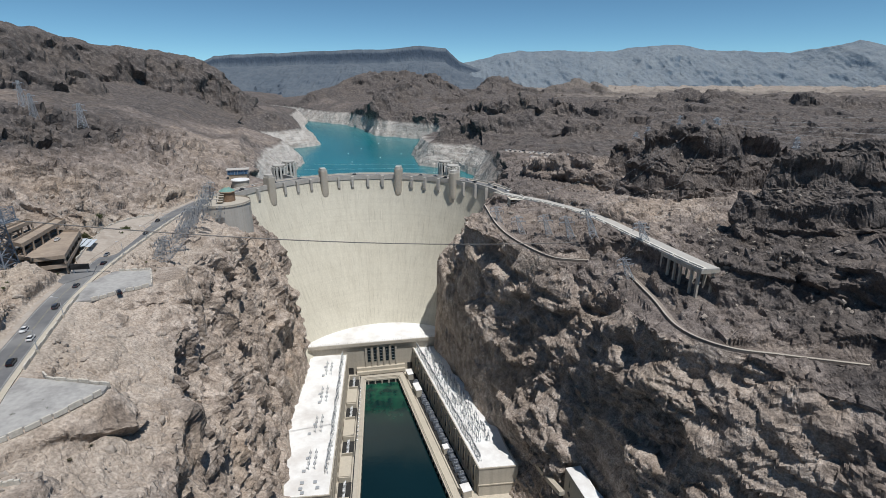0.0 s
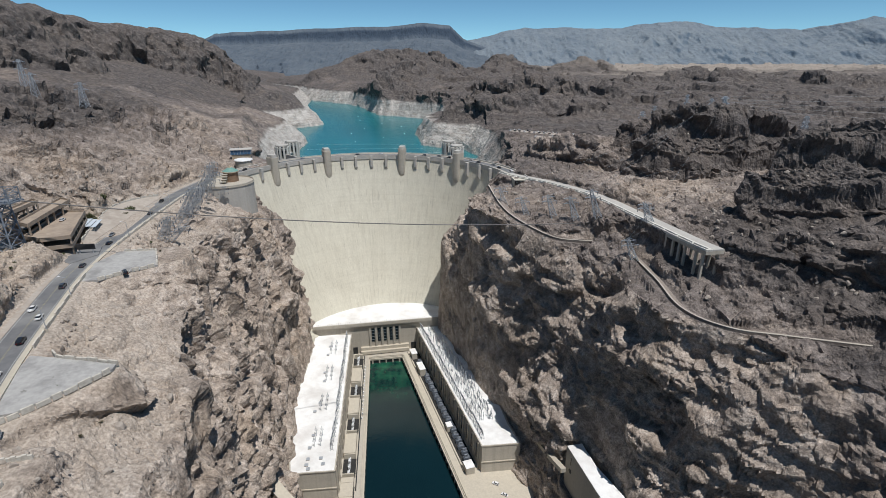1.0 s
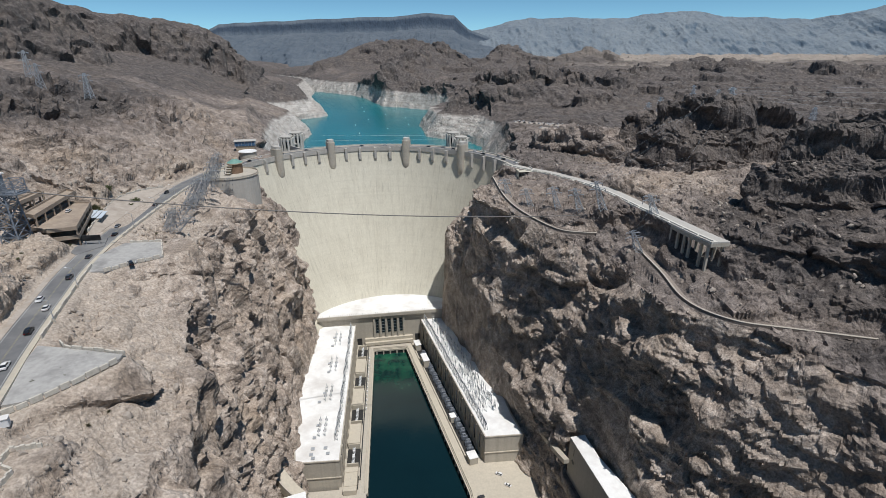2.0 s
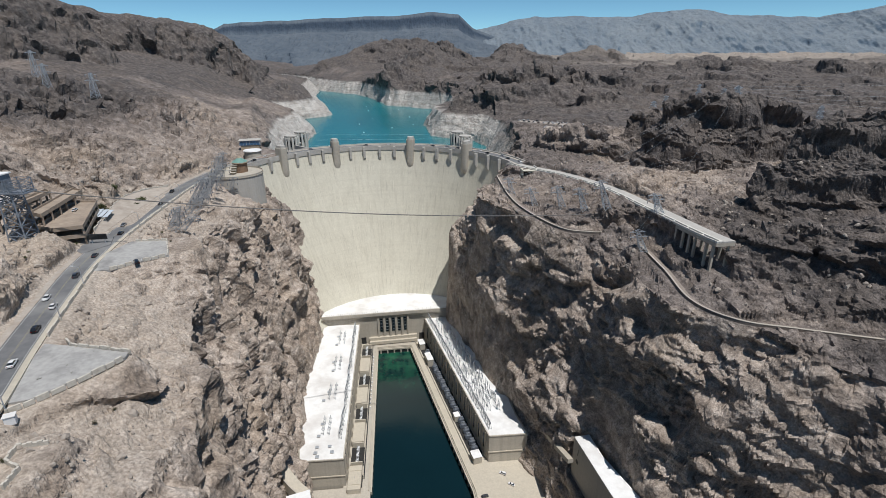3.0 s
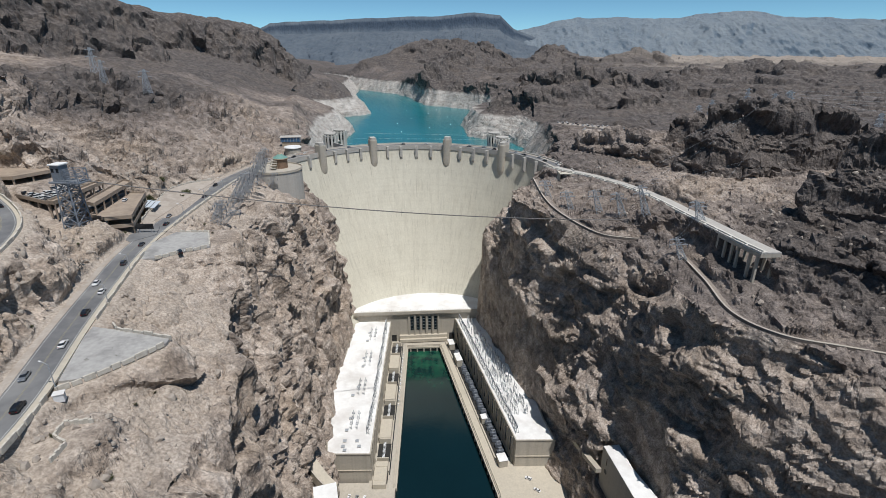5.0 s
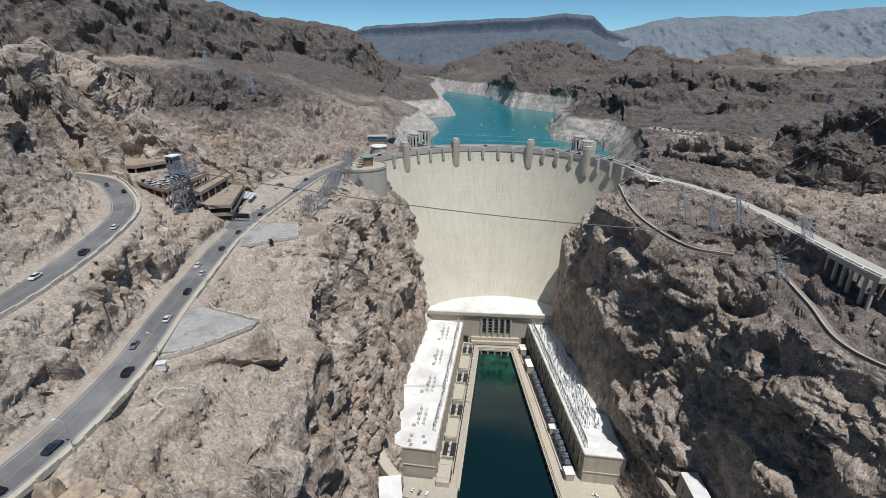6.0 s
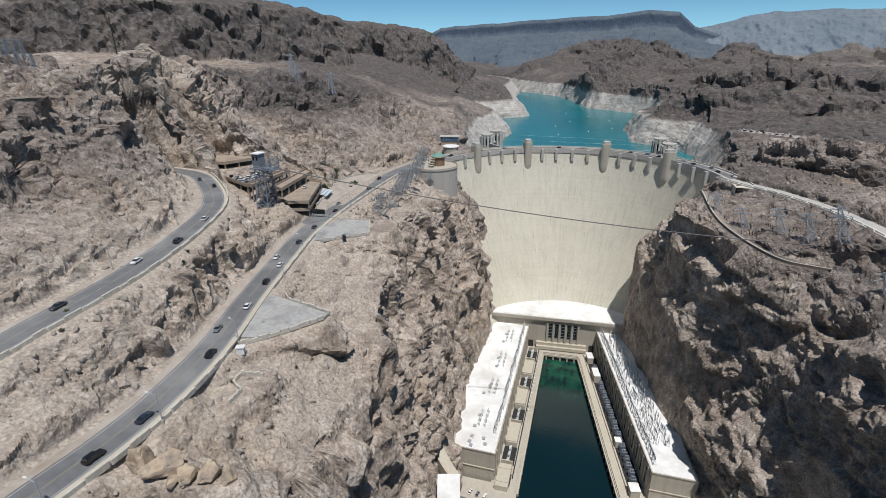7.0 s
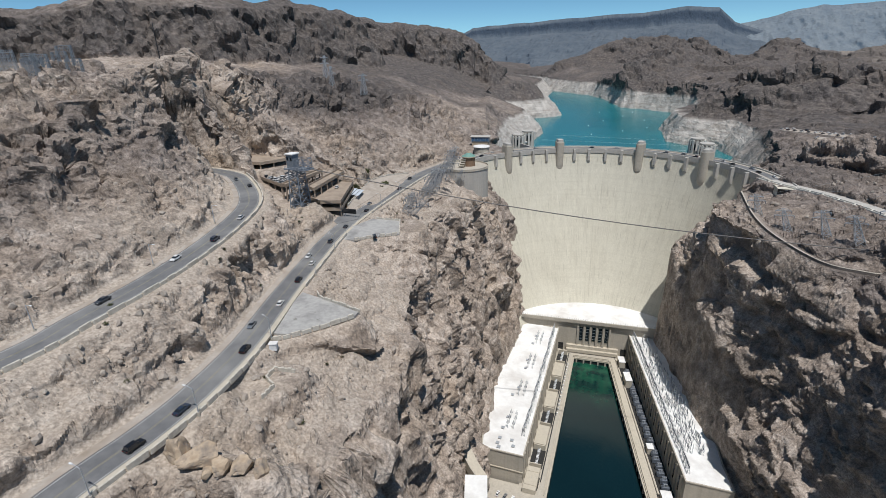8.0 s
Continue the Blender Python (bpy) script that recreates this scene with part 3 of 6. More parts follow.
def make_ground():
    az = np.concatenate([np.arange(-180, -52, 4.0), np.arange(-52, -30, 0.15), np.arange(-30, 0, 0.08), np.arange(0, 14, 0.13), np.arange(14, 31, 0.055),
                         np.arange(31, 77, 0.15), np.arange(77, 180, 4.0)])
    r, rings = 6.0, []
    while r < 4900:
        rings.append(r)
        r += 6.0 if r < 84 else 0.62 if r < 225 else 0.0026 * r if r < 470 else 0.0058 * r
    rings = np.array(rings + [4900.0])
    a, rr = np.meshgrid(np.radians(az), rings)
    x, y = (-np.sin(a) * rr).ravel(), (np.cos(a) * rr).ravel()
    flat = np.stack([x, y, 0 * x], -1)
    far = step(500, 1500, np.hypot(x, y))
    # the plan's lines wander
    small = 2.5 - 2.1 * step(0, 40, x) * step(460, 420, y)
    wx = x + (6 + 7 * far) * fbm(flat, 60, 3, 11) + small * fbm(flat, 14, 2, 14)
    wy = y + (7 + 9 * far) * fbm(flat, 70, 3, 21) + small * fbm(flat, 14, 2, 24)
    toe_w, toe_e = (np.interp(y, *np.array(PROFILE[k], float).T[:2]) for k in (8, 9))
    built = np.maximum(step(14, 2, np.abs(x - toe_w)), step(14, 2, np.abs(x - toe_e))) * step(200, 235, y) * step(560, 520, y)
    wx, wy = wx + (x - wx) * built * 0.7, wy + (y - wy) * built * 0.7
    z = ground_height(wx, wy)
    lines = ((LOWER_ROAD, 15, 7), (UPPER_ROAD, 15, 7), (EAST_ROAD, 8, 4), (EAST_PATH, 6, 3))

    def wild(x, y):
        """1 on open land, 0 on roads and paved ground."""
        return 1 - np.maximum.reduce([step(a, b, off_line(x, y, line)[0]) for line, a, b in lines] + [step(w + 6, w, off_line(x, y, line, 1)[0]) for line, w in PADS])

    open_land = wild(x, y)
    hill = step(185, 240, z)
    z = z + open_land * step(120, 170, z) * ((5 + 4 * hill * (1 - far)) * (fbm(flat, 75, 5, 31, True) - 0.15) + 6 * hill * step(100, 200, x) * (fbm(flat, 170, 3, 33, True) - 0.1)
                                             + 11 * far * hill * (fbm(flat, 230, 5, 36, True) - 0.3))
    # benches and risers: cliff bands on the heights
    for size, wave, seed, k in ((26.0, 190, 301, 0.75 * step(188, 206, z) * np.maximum(step(90, 150, x) * step(800, 600, y), 0.5 * far * step(-350, -250, x))),):
        lift = 0.55 * size * fbm(flat, wave, 3, seed)
        u = (z + lift) / size
        whole = np.floor(u)
        part_up = u - whole
        z = z + open_land * k * ((whole + 0.3 * part_up + 0.7 * step(0.6, 0.8, part_up)) * size - lift - z)
    for line, half, soft in ((LOWER_ROAD, 7.5, 7), (UPPER_ROAD, 7.5, 8), ([p for p in EAST_ROAD if p.y > 264], 5.0, 4), (EAST_PATH, 2.5, 3), *((line, w, 6) for line, w in PADS)):
        d, h = off_line(x, y, line, 1)
        z = z + (h - 0.35 - z) * step(half + soft, half, d)
    # the same surface with rows where it is steep
    z = z.reshape(len(rings), len(az))
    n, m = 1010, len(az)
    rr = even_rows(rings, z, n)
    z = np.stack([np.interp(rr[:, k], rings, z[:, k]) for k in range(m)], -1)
    a = np.radians(az)[None, :]
    x, y, z = (-np.sin(a) * rr).ravel(), (np.cos(a) * rr).ravel(), z.ravel()
    flat = np.stack([x, y, 0 * x], -1)
    reach = np.hypot(x, y)
    far, hill, open_land = step(500, 1500, reach), step(185, 240, z), wild(x, y)
    toe_w, toe_e = (np.interp(y, *np.array(PROFILE[k], float).T[:2]) for k in (8, 9))
    built = np.maximum(step(14, 2, np.abs(x - toe_w)), step(14, 2, np.abs(x - toe_e))) * step(200, 235, y) * step(560, 520, y)
    p = np.stack([x, y, z], -1).reshape(n, m, 3)
    du, dv = np.gradient(p, axis=1), np.gradient(p, axis=0)
    nrm = np.cross(dv, du)
    nrm /= np.linalg.norm(nrm, axis=-1, keepdims=True) + 1e-9
    nrm *= np.sign(nrm[..., 2:3] + 1e-9)
    nrm, p = nrm.reshape(-1, 3), p.reshape(-1, 3)
    steep = step(0.85, 0.45, nrm[:, 2])
    spacing = np.maximum(np.linalg.norm(dv, axis=-1), np.linalg.norm(du, axis=-1)).ravel()
    holds = lambda size: step(0.66 * size, 0.28 * size, spacing)  # no relief finer than the mesh
    q = p + 2.6 * np.stack([fbm(p, 14, 2, 101), fbm(p, 14, 2, 102), fbm(p, 14, 2, 103)], -1)
    crop = step(-0.2, 0.2, fbm(flat, 50, 3, 111))
    bench = step(235, 205, z) * step(-60, -90, x) * step(-225, -195, x) * step(420, 330, y) * (1 - steep)
    shore = step(560, 600, y) * step(178, 168, z)
    talus = step(600, 800, reach) * (1 - steep) * step(-150, -260, x)
    rough = open_land * step(-9, 2, z) * (1 - 0.5 * built) * (1 - bench * (0.4 - 0.4 * crop)) * (1 - 0.8 * shore) * (1 - 0.75 * talus)
    eastern = step(-30, 10, x)
    rough *= 1 - 0.4 * (1 - eastern) * step(340, 220, reach) * (1 - steep)
    west_face, east_face = steep * (1 - eastern) * (1 - far), steep * eastern * (1 - far)
    # facets at falling sizes; upright slabs on the western faces, dipping ledges on the eastern ones
    lean = Matrix.Rotation(0.5, 3, 'Y') @ Matrix.Rotation(-0.25, 3, 'X')
    dip = q @ np.array(lean, np.float32).T
    bed = q @ np.array(Matrix.Rotation(-0.45, 3, 'Y') @ Matrix.Rotation(0.3, 3, 'X'), np.float32).T
    calm = 1 - 0.45 * west_face - 0.5 * east_face - 0.3 * far
    outcrop = np.maximum(np.maximum(steep, 0.3), crop * (0.85 - 0.35 * eastern))
    outcrop = np.maximum(np.maximum(steep, 0.3), crop * (0.85 - 0.35 * eastern))
    move = rough * calm * (outcrop * (3.6 * blocks(q, (36, 36, 25), 41, 1.2, 30) + 1.9 * holds(11) * blocks(q, (16, 16, 11), 51, 1.3, 36))
                           + (0.5 + 0.5 * outcrop) * (1.25 * holds(5.5) * blocks(q, (7.5, 7.5, 5.5), 61, 1.3, 44) + 0.6 * holds(2.8) * blocks(q, (3.4, 3.4, 2.8), 65, 1.3, 50)))
    move += rough * west_face * (2.6 * blocks(dip, (17, 26, 58), 45, 1.1, 30) + 1.5 * holds(8) * blocks(dip, (8, 11, 26), 46, 1.2, 36) + 0.6 * holds(3.6) * blocks(dip, (3.6, 5, 10), 48, 1.2, 44))
    move += rough * east_face * (3.2 * blocks(bed, (46, 46, 26), 47, 1.2, 34) + 0.8 * holds(6) * blocks(bed, (13, 13, 6), 49, 1.2, 40) + 0.4 * holds(2.8) * blocks(bed, (5, 5, 2.8), 50, 1.2, 44))
    move += rough * (0.8 * fbm(p, 26, 3, 71, True) + 0.5 * holds(5) * fbm(p, 6, 3, 73, True))
    hillside = step(-185, -225, x) * step(760, 620, reach) * step(195, 206, z) * open_land * (0.3 + 0.7 * crop)
    move += hillside * ((2.7 + 2.0 * step(380, 480, reach)) * blocks(q, (27, 27, 18), 131, 1.3, 40) + 1.8 * holds(9) * blocks(q, (12, 12, 9), 133, 1.3, 44))
    heap = step(-0.22, 0.12, fbm(flat, 34, 3, 113)) * step(0.72, 0.9, nrm[:, 2]) * open_land * step(820, 700, reach) * step(0, -50, x)
    move += heap * (2.4 * holds(10) * knobs(q, (13, 13, 10), 121) + 0.9 * holds(4.5) * knobs(q, (5.5, 5.5, 4.5), 125))
    # columns on far cliffs
    move += step(560, 850, reach) * steep * open_land * (1 - 0.8 * shore) * (6.0 * blocks(q, (34, 34, 130), 95, 0.9, 30) + 2.8 * holds(14) * blocks(q, (15, 15, 60), 96, 1.0, 30))
    # broken low hills beyond the dam
    broken = step(620, 1000, reach) * (1 - talus) * open_land * step(176, 196, z) * step(-430, -330, x)
    move += broken * (7.0 * blocks(q, (96, 96, 50), 97, 1.0, 30) + 3.0 * holds(20) * blocks(q, (38, 38, 24), 98, 1.1, 34))
    move += open_land * 2.2 * hill * outcrop * (1 - talus) * blocks(q, (62, 62, 50), 91)
    p = p + nrm * move[:, None]
    idx = np.arange(n * m).reshape(n, m)
    nxt = np.roll(idx, -1, axis=1)
    quads = np.stack([idx[:-1], idx[1:], nxt[1:], nxt[:-1]], -1).reshape(-1, 4)
    me = bpy.data.meshes.new("ground")
    me.vertices.add(n * m)
    me.vertices.foreach_set("co", p.astype(np.float32).ravel())
    me.loops.add(quads.size)
    me.loops.foreach_set("vertex_index", quads.astype(np.int32).ravel())
    me.polygons.add(len(quads))
    me.polygons.foreach_set("loop_start", np.arange(0, quads.size, 4, dtype=np.int32))
    me.polygons.foreach_set("use_smooth", np.zeros(len(quads), bool))
    me.update(calc_edges=True)
    # kinds of rock: dark volcanic in the east and on the heights, chalky below the old shore line, dust beside the roads
    wob = fbm(flat, 160, 4, 81)
    heights = step(206, 232, p[:, 2])
    # steep eastern canyon walls are coloured paler to imitate sun on them
    dark = np.clip(0.02 + 0.55 * step(-20, 60, x + 40 * wob) + 0.42 * heights + 0.4 * step(330, 560, reach + 60 * wob) * step(0, -150, x) + 0.2 * step(250, 500, y + 60 * wob) + 0.6 * step(600, 1000, y + 200 * wob)
                   # below the eastern path: bluish rock, with grey-blue shade added to its colour
                   + 0.3 * step(90, 140, x) * step(178, 195, p[:, 2]) + 0.55 * steep * step(125, 150, x) * step(168, 177, p[:, 2]) - 0.4 * step(110, 130, x) * step(195, 180, x) * step(265, 300, y) * step(197, 190, p[:, 2]) * step(600, 500, y) * (1 - steep) - 0.6 * steep * step(-10, 30, x) * step(178, 160, p[:, 2]) + 0.35 * step(140, 160, x) * step(320, 300, y) * step(165, 175, p[:, 2]) + 0.75 * step(140, 175, x) * step(225, 205, y) * step(195, 185, p[:, 2])
                   + 0.6 * (steep - 0.5) * np.maximum(step(110, 160, x) * step(185, 195, p[:, 2]), step(500, 800, reach)) - 0.1 * steep * step(0, -50, x) + 0.12 * step(100, 150, x) * step(480, 400, y) + 0.6 * step(560, 760, y) * step(-250, -400, x) * step(225, 262, p[:, 2]) + 0.06 * step(205, 222, p[:, 2]) * step(-190, -215, x) * step(420, 350, y) - 0.55 * step(-480, -560, x) * step(760, 560, y) - 0.34 * step(-230, -310, x) * step(560, 420, reach) + 0.6 * step(296, 322, p[:, 2]) + 0.25 * steep * step(600, 800, reach) * step(-300, -400, x) + 0.35 * step(560, 760, reach) * step(-250, -50, x) + 0.1 * step(450, 650, reach)
                   - 0.4 * step(60, 80, x) * step(150, 135, x) * step(420, 440, y) * step(520, 490, y) * step(184, 190, p[:, 2]) - 0.15 * (1 - steep) * step(120, 150, x) * step(600, 450, y) + 0.5 * far * steep + 0.6 * wob, 0, 1)
    ring = step(560, 600, y) * step(2400, 2300, y) * step(172, 167, p[:, 2] + 5 * fbm(flat, 30, 3, 85))
    ring *= 1 - 0.65 * step(42, 64, x) * step(800, 700, y)
    dust = step(26, 8, np.minimum(off_line(x, y, LOWER_ROAD)[0], off_line(x, y, UPPER_ROAD)[0])) * 0.8 * (1 - steep)
    apron = step(30, 20, off_line(x, y, LOWER_ROAD)[0]) * step(232, 245, y) * step(335, 320, y) * step(-182, -192, x + 0.18 * (345 - y))
    dust = np.maximum(np.maximum(dust, apron), bench * (0.6 - 0.55 * crop))
    dust = np.maximum(dust, step(1500, 2600, y + 500 * wob) * step(200, 900, x) * 0.65 * (1 - steep) * np.maximum(step(222, 205, p[:, 2]), step(2400, 2800, y)))
    col = np.stack([dark, ring, dust, np.ones(len(x))], -1).astype(np.float32)
    at = me.color_attributes.new("zone", 'FLOAT_COLOR', 'POINT')
    at.data.foreach_set("color", col.ravel())
    me.materials.append(ROCK)
    ob = new("ground", me)
    GRID.update(r=rr, az=np.radians(az), z=p[:, 2].reshape(n, m))
    return tagged(ob, "brown and tan fractured volcanic rock of a desert canyon", "rock", kind="structure")


ground = make_ground()

# ---- dam ----
CREST_C, CREST_R, CREST_Z = Vector((-64.5, 395.0)), 120.6, 179.0
FOOT_C, FOOT_R, FOOT_Z = Vector((-46.0, 363.0)), 93.7, 40.0


def face_at(ang, z):
    """Centre-line geometry of the downstream face: the point at that bearing and height."""
    s = ((CREST_Z - z) / (CREST_Z - FOOT_Z)) ** 1.25 if z < CREST_Z else 0.0
    c, r = CREST_C.lerp(FOOT_C, s), CREST_R + (FOOT_R - CREST_R) * s
    return Vector((c.x + r * math.cos(ang), c.y + r * math.sin(ang), z))


dam = thing("dam", "tall curved pale concrete arch dam with vertical water streaks", "dam", kind="structure", base=(-64.5, 510, 0))


def dam_wall():
    bm = bmesh.new()
    angs = [radians(4 + 172 * i / 120) for i in range(121)]
    levels = [CREST_Z - 0.2 - 165 * (k / 44) ** 1.1 for k in range(45)]
    grid = [[bm.verts.new(face_at(a, z)) for z in levels] for a in angs]
    back = []
    for a in angs:
        q = CREST_C + Vector((math.cos(a), math.sin(a))) * (CREST_R + 13.5)
        back.append([bm.verts.new((q.x, q.y, z)) for z in (levels[0], levels[-1])])
    for i in range(120):
        for k in range(44):
            bm.faces.new((grid[i][k], grid[i + 1][k], grid[i + 1][k + 1], grid[i][k + 1]))
        bm.faces.new((grid[i][0], back[i][0], back[i + 1][0], grid[i + 1][0]))
        bm.faces.new((back[i][0], back[i][1], back[i + 1][1], back[i + 1][0]))
    return part("wall", bm, DAM_FACE, dam, smooth=False)


dam_wall()


def ring_wall(bm, r0, r1, z0, z1, a0, a1, steps=80):
    """A curved wall concentric with the crest."""
    rows = []
    for i in range(steps + 1):
        a = radians(a0 + (a1 - a0) * i / steps)
        d = Vector((math.cos(a), math.sin(a)))
        rows.append([bm.verts.new((*(CREST_C + d * r), z)) for r, z in ((r0, z0), (r1, z0), (r1, z1), (r0, z1))])
    for p, q in zip(rows, rows[1:]):
        for k in range(4):
            bm.faces.new((p[k], p[(k + 1) % 4], q[(k + 1) % 4], q[k]))
    bm.faces.new(rows[0])
    bm.faces.new(rows[-1][::-1])
    return bm


part("parapet", ring_wall(bmesh.new(), CREST_R - 1.3, CREST_R - 0.6, 175.6, 180.1, 14, 168), GREY_CONCRETE, dam, "grey concrete crest parapet")
part("cornice", ring_wall(bmesh.new(), CREST_R - 0.6, CREST_R + 0.9, 176.5, 179.2, 14, 168), GREY_CONCRETE, dam)
part("parapet", ring_wall(bmesh.new(), CREST_R + 12.6, CREST_R + 13.4, 178, 180.1, 8, 172), GREY_CONCRETE, dam)
part("sidewalk", ring_wall(bmesh.new(), CREST_R + 0.9, CREST_R + 3.2, 178.5, 179.0, 10, 170), CONCRETE, dam)
part("sidewalk", ring_wall(bmesh.new(), CREST_R + 10.4, CREST_R + 12.6, 178.5, 179.0, 10, 170), CONCRETE, dam)
part("roadway", ring_wall(bmesh.new(), CREST_R + 3.2, CREST_R + 10.4, 178.3, 178.85, 10, 170), ASPHALT, dam, "asphalt crest road")


def crest_frame(deg):
    """Local frame on the crest: x along it, y towards the valley, origin on the face line."""
    a = radians(deg)
    o = CREST_C + Vector((math.cos(a), math.sin(a))) * CREST_R
    return Matrix.Translation((o.x, o.y, 0)) @ Matrix.Rotation(a + math.pi / 2, 4, 'Z')


def pilaster(deg, width, out, top, bottom):
    """A fin on the face that dies into it below."""
    bm = bmesh.new()
    m = crest_frame(deg)
    outline = [(-2.0, top), (out, top), (out, bottom + 3.5), (out * 0.7, bottom + 1.2), (-2.0, bottom - 2.0)]
    pts = []
    for x in (-width / 2, width / 2):
        pts.append([bm.verts.new(m @ Vector((x, y, z))) for y, z in outline])
    n = len(outline)
    bm.faces.new(pts[0])
    bm.faces.new(pts[1][::-1])
    for i in range(n):
        bm.faces.new((pts[0][i], pts[0][(i + 1) % n], pts[1][(i + 1) % n], pts[1][i]))
    return part("pilaster", bm, GREY_CONCRETE, dam)


for deg in (152.5, 138, 131.4, 124.5, 110.8, 104, 96.3, 89, 74, 67, 59.5, 44.5, 36.5, 28):
    pilaster(deg, 2.4, 4.4, 179.2, 165.0)


def crest_tower(deg, label):
    """A tower that rises over the crest and runs down the face with a rounded front."""
    m = crest_frame(deg)
    tower = thing("crest_tower", label, "tower", "towers on the dam crest", base=tuple((m @ Vector((0, 0, 179)))))
    bm = bmesh.new()
    front = [(3.6 * math.sin(radians(t)), 3.6 + 2.4 * math.cos(radians(t))) for t in range(-90, 91, 15)]
    outline = [(-3.6, -4.0)] + front + [(3.6, -4.0)]
    levels = ((0.0, 157.5, 0.75), (1.0, 161.0, 0.95), (1.0, 164.0, 1.0), (1.0, 186.5, 1.0))
    rows = []
    for _, z, k in levels:
        rows.append([bm.verts.new(m @ Vector((x * k, y if y < 0 else y * k, z))) for x, y in outline])
    n = len(outline)
    for p, q in zip(rows, rows[1:]):
        for i in range(n):
            bm.faces.new((p[i], p[(i + 1) % n], q[(i + 1) % n], q[i]))
    bm.faces.new(rows[0][::-1])
    bm.faces.new(rows[-1])
    part("shaft", bm, CONCRETE, tower)
    bm = bmesh.new()
    cap = [(x * 0.8, y * 0.85 if y > 0 else y * 0.9) for x, y in outline]
    lo = [bm.verts.new(m @ Vector((x, y, 186.51))) for x, y in cap]
    hi = [bm.verts.new(m @ Vector((x * 0.96, y * 0.96, 189.0))) for x, y in cap]
    for i in range(n):
        bm.faces.new((lo[i], lo[(i + 1) % n], hi[(i + 1) % n], hi[i]))
    bm.faces.new(hi)
    bm.faces.new(lo[::-1])
    part("cap", bm, GREY_CONCRETE, tower)
    bm = bmesh.new()
    box(bm, (0, -4.05, 181.0), (1.8, 0.2, 3.6), m=m)
    part("door", bm, DARK_METAL, tower, "dark bronze door")
    for x in (-1.5, 0, 1.5):
        bm = bmesh.new()
        box(bm, (x, -4.02, 185.0), (0.5, 0.12, 1.6), m=m)
        part("window", bm, DARK_GLASS, tower)


DARK_METAL = grained("dark_metal", (0.03, 0.032, 0.035), (0.06, 0.062, 0.065), 1.0, 0.5, 0.5)
DARK_GLASS = material("dark_glass", 0.08, 0.0, (0.015, 0.02, 0.025))[0]
for deg in (144.8, 117.9, 81.1, 51.2):
    crest_tower(deg, "tall pale concrete tower standing on the dam crest")

# ---- water ----
bm = bmesh.new()
arc = [CREST_C + Vector((math.cos(radians(a)), math.sin(radians(a)))) * (CREST_R + 12) for a in range(2, 179, 4)]
outer = [(-400, 560), (-1100, 2500), (300, 2500), (200, 560)]
bm.faces.new([bm.verts.new((x, y, 133)) for x, y in [*[tuple(q) for q in arc], *outer]])
tagged(part("lake_water", bm, LAKE), "calm turquoise reservoir water behind the dam", "water", kind="structure")
bm = bmesh.new()
bm.faces.new([bm.verts.new((x, y, 0)) for x, y in [(-160, -500), (120, -500), (120, 440), (-160, 440)]])
tagged(part("river_water", bm, TAIL), "dark green calm river water below the dam", "water", kind="structure")


# ---- intake towers ----
def intake_tower(x, y, toward):
    t = thing("intake_tower", "ribbed grey concrete intake tower standing in the reservoir", "tower", "intake towers", base=(x, y, 120))
    bm = bmesh.new()
    r = bmesh.ops.create_cone(bm, cap_ends=True, segments=24, radius1=6.6, radius2=6.2, depth=68)
    bmesh.ops.translate(bm, verts=r["verts"], vec=(x, y, 152))
    part("shaft", bm, GREY_CONCRETE, t)
    for k in range(12):
        a = radians(30 * k)
        bm = bmesh.new()
        box(bm, (x + 6.9 * math.cos(a), y + 6.9 * math.sin(a), 153), (1.6, 1.9, 70), a)
        part("fin", bm, VIA_WHITE, t)
    bm = bmesh.new()
    r = bmesh.ops.create_cone(bm, cap_ends=True, segments=24, radius1=7.2, radius2=7.2, depth=0.8)
    bmesh.ops.translate(bm, verts=r["verts"], vec=(x, y, 186.6))
    part("gallery", bm, GREY_CONCRETE, t)
    bm = bmesh.new()
    r = bmesh.ops.create_cone(bm, cap_ends=True, segments=24, radius1=6.4, radius2=6.4, depth=1.2)
    bmesh.ops.translate(bm, verts=r["verts"], vec=(x, y, 189.0))
    part("cap", bm, GREY_CONCRETE, t)
    for k in range(12):
        a = radians(30 * k + 15)
        bm = bmesh.new()
        box(bm, (x + 6.45 * math.cos(a), y + 6.45 * math.sin(a), 181.5), (0.5, 1.3, 6.0), a)
        part("window", bm, DARK_GLASS, t)
    bm = bmesh.new()
    a, b = Vector((x, y, 178.2)), Vector((*toward, 178.2))
    bar(bm, a, b, 5.0, 1.4) if abs(a.x - b.x) < abs(a.y - b.y) else bar(bm, a, b, 1.4, 5.0)
    part("bridge", bm, GREY_CONCRETE, t, "grey concrete access bridge")


for x, y, to in ((-170, 518, (-150, 499)), (-168, 545, (-169, 520)), (10, 517, (2, 503)), (2, 545, (9, 520))):
    intake_tower(x, y, to)

# ---- round terrace at the western abutment ----
BROWN_WALL = grained("brown_brick_facing", (0.17, 0.105, 0.065), (0.26, 0.17, 0.11), 0.8, 0.8)
TAN_WALL = grained("buff_masonry", (0.36, 0.29, 0.21), (0.46, 0.38, 0.28), 0.6, 0.85)
COPPER = grained("green_copper", (0.12, 0.26, 0.22), (0.2, 0.34, 0.29), 0.8, 0.5)
BLUE_GLASS = grained("blue_glass_cladding", (0.05, 0.11, 0.2), (0.09, 0.17, 0.27), 0.4, 0.15)


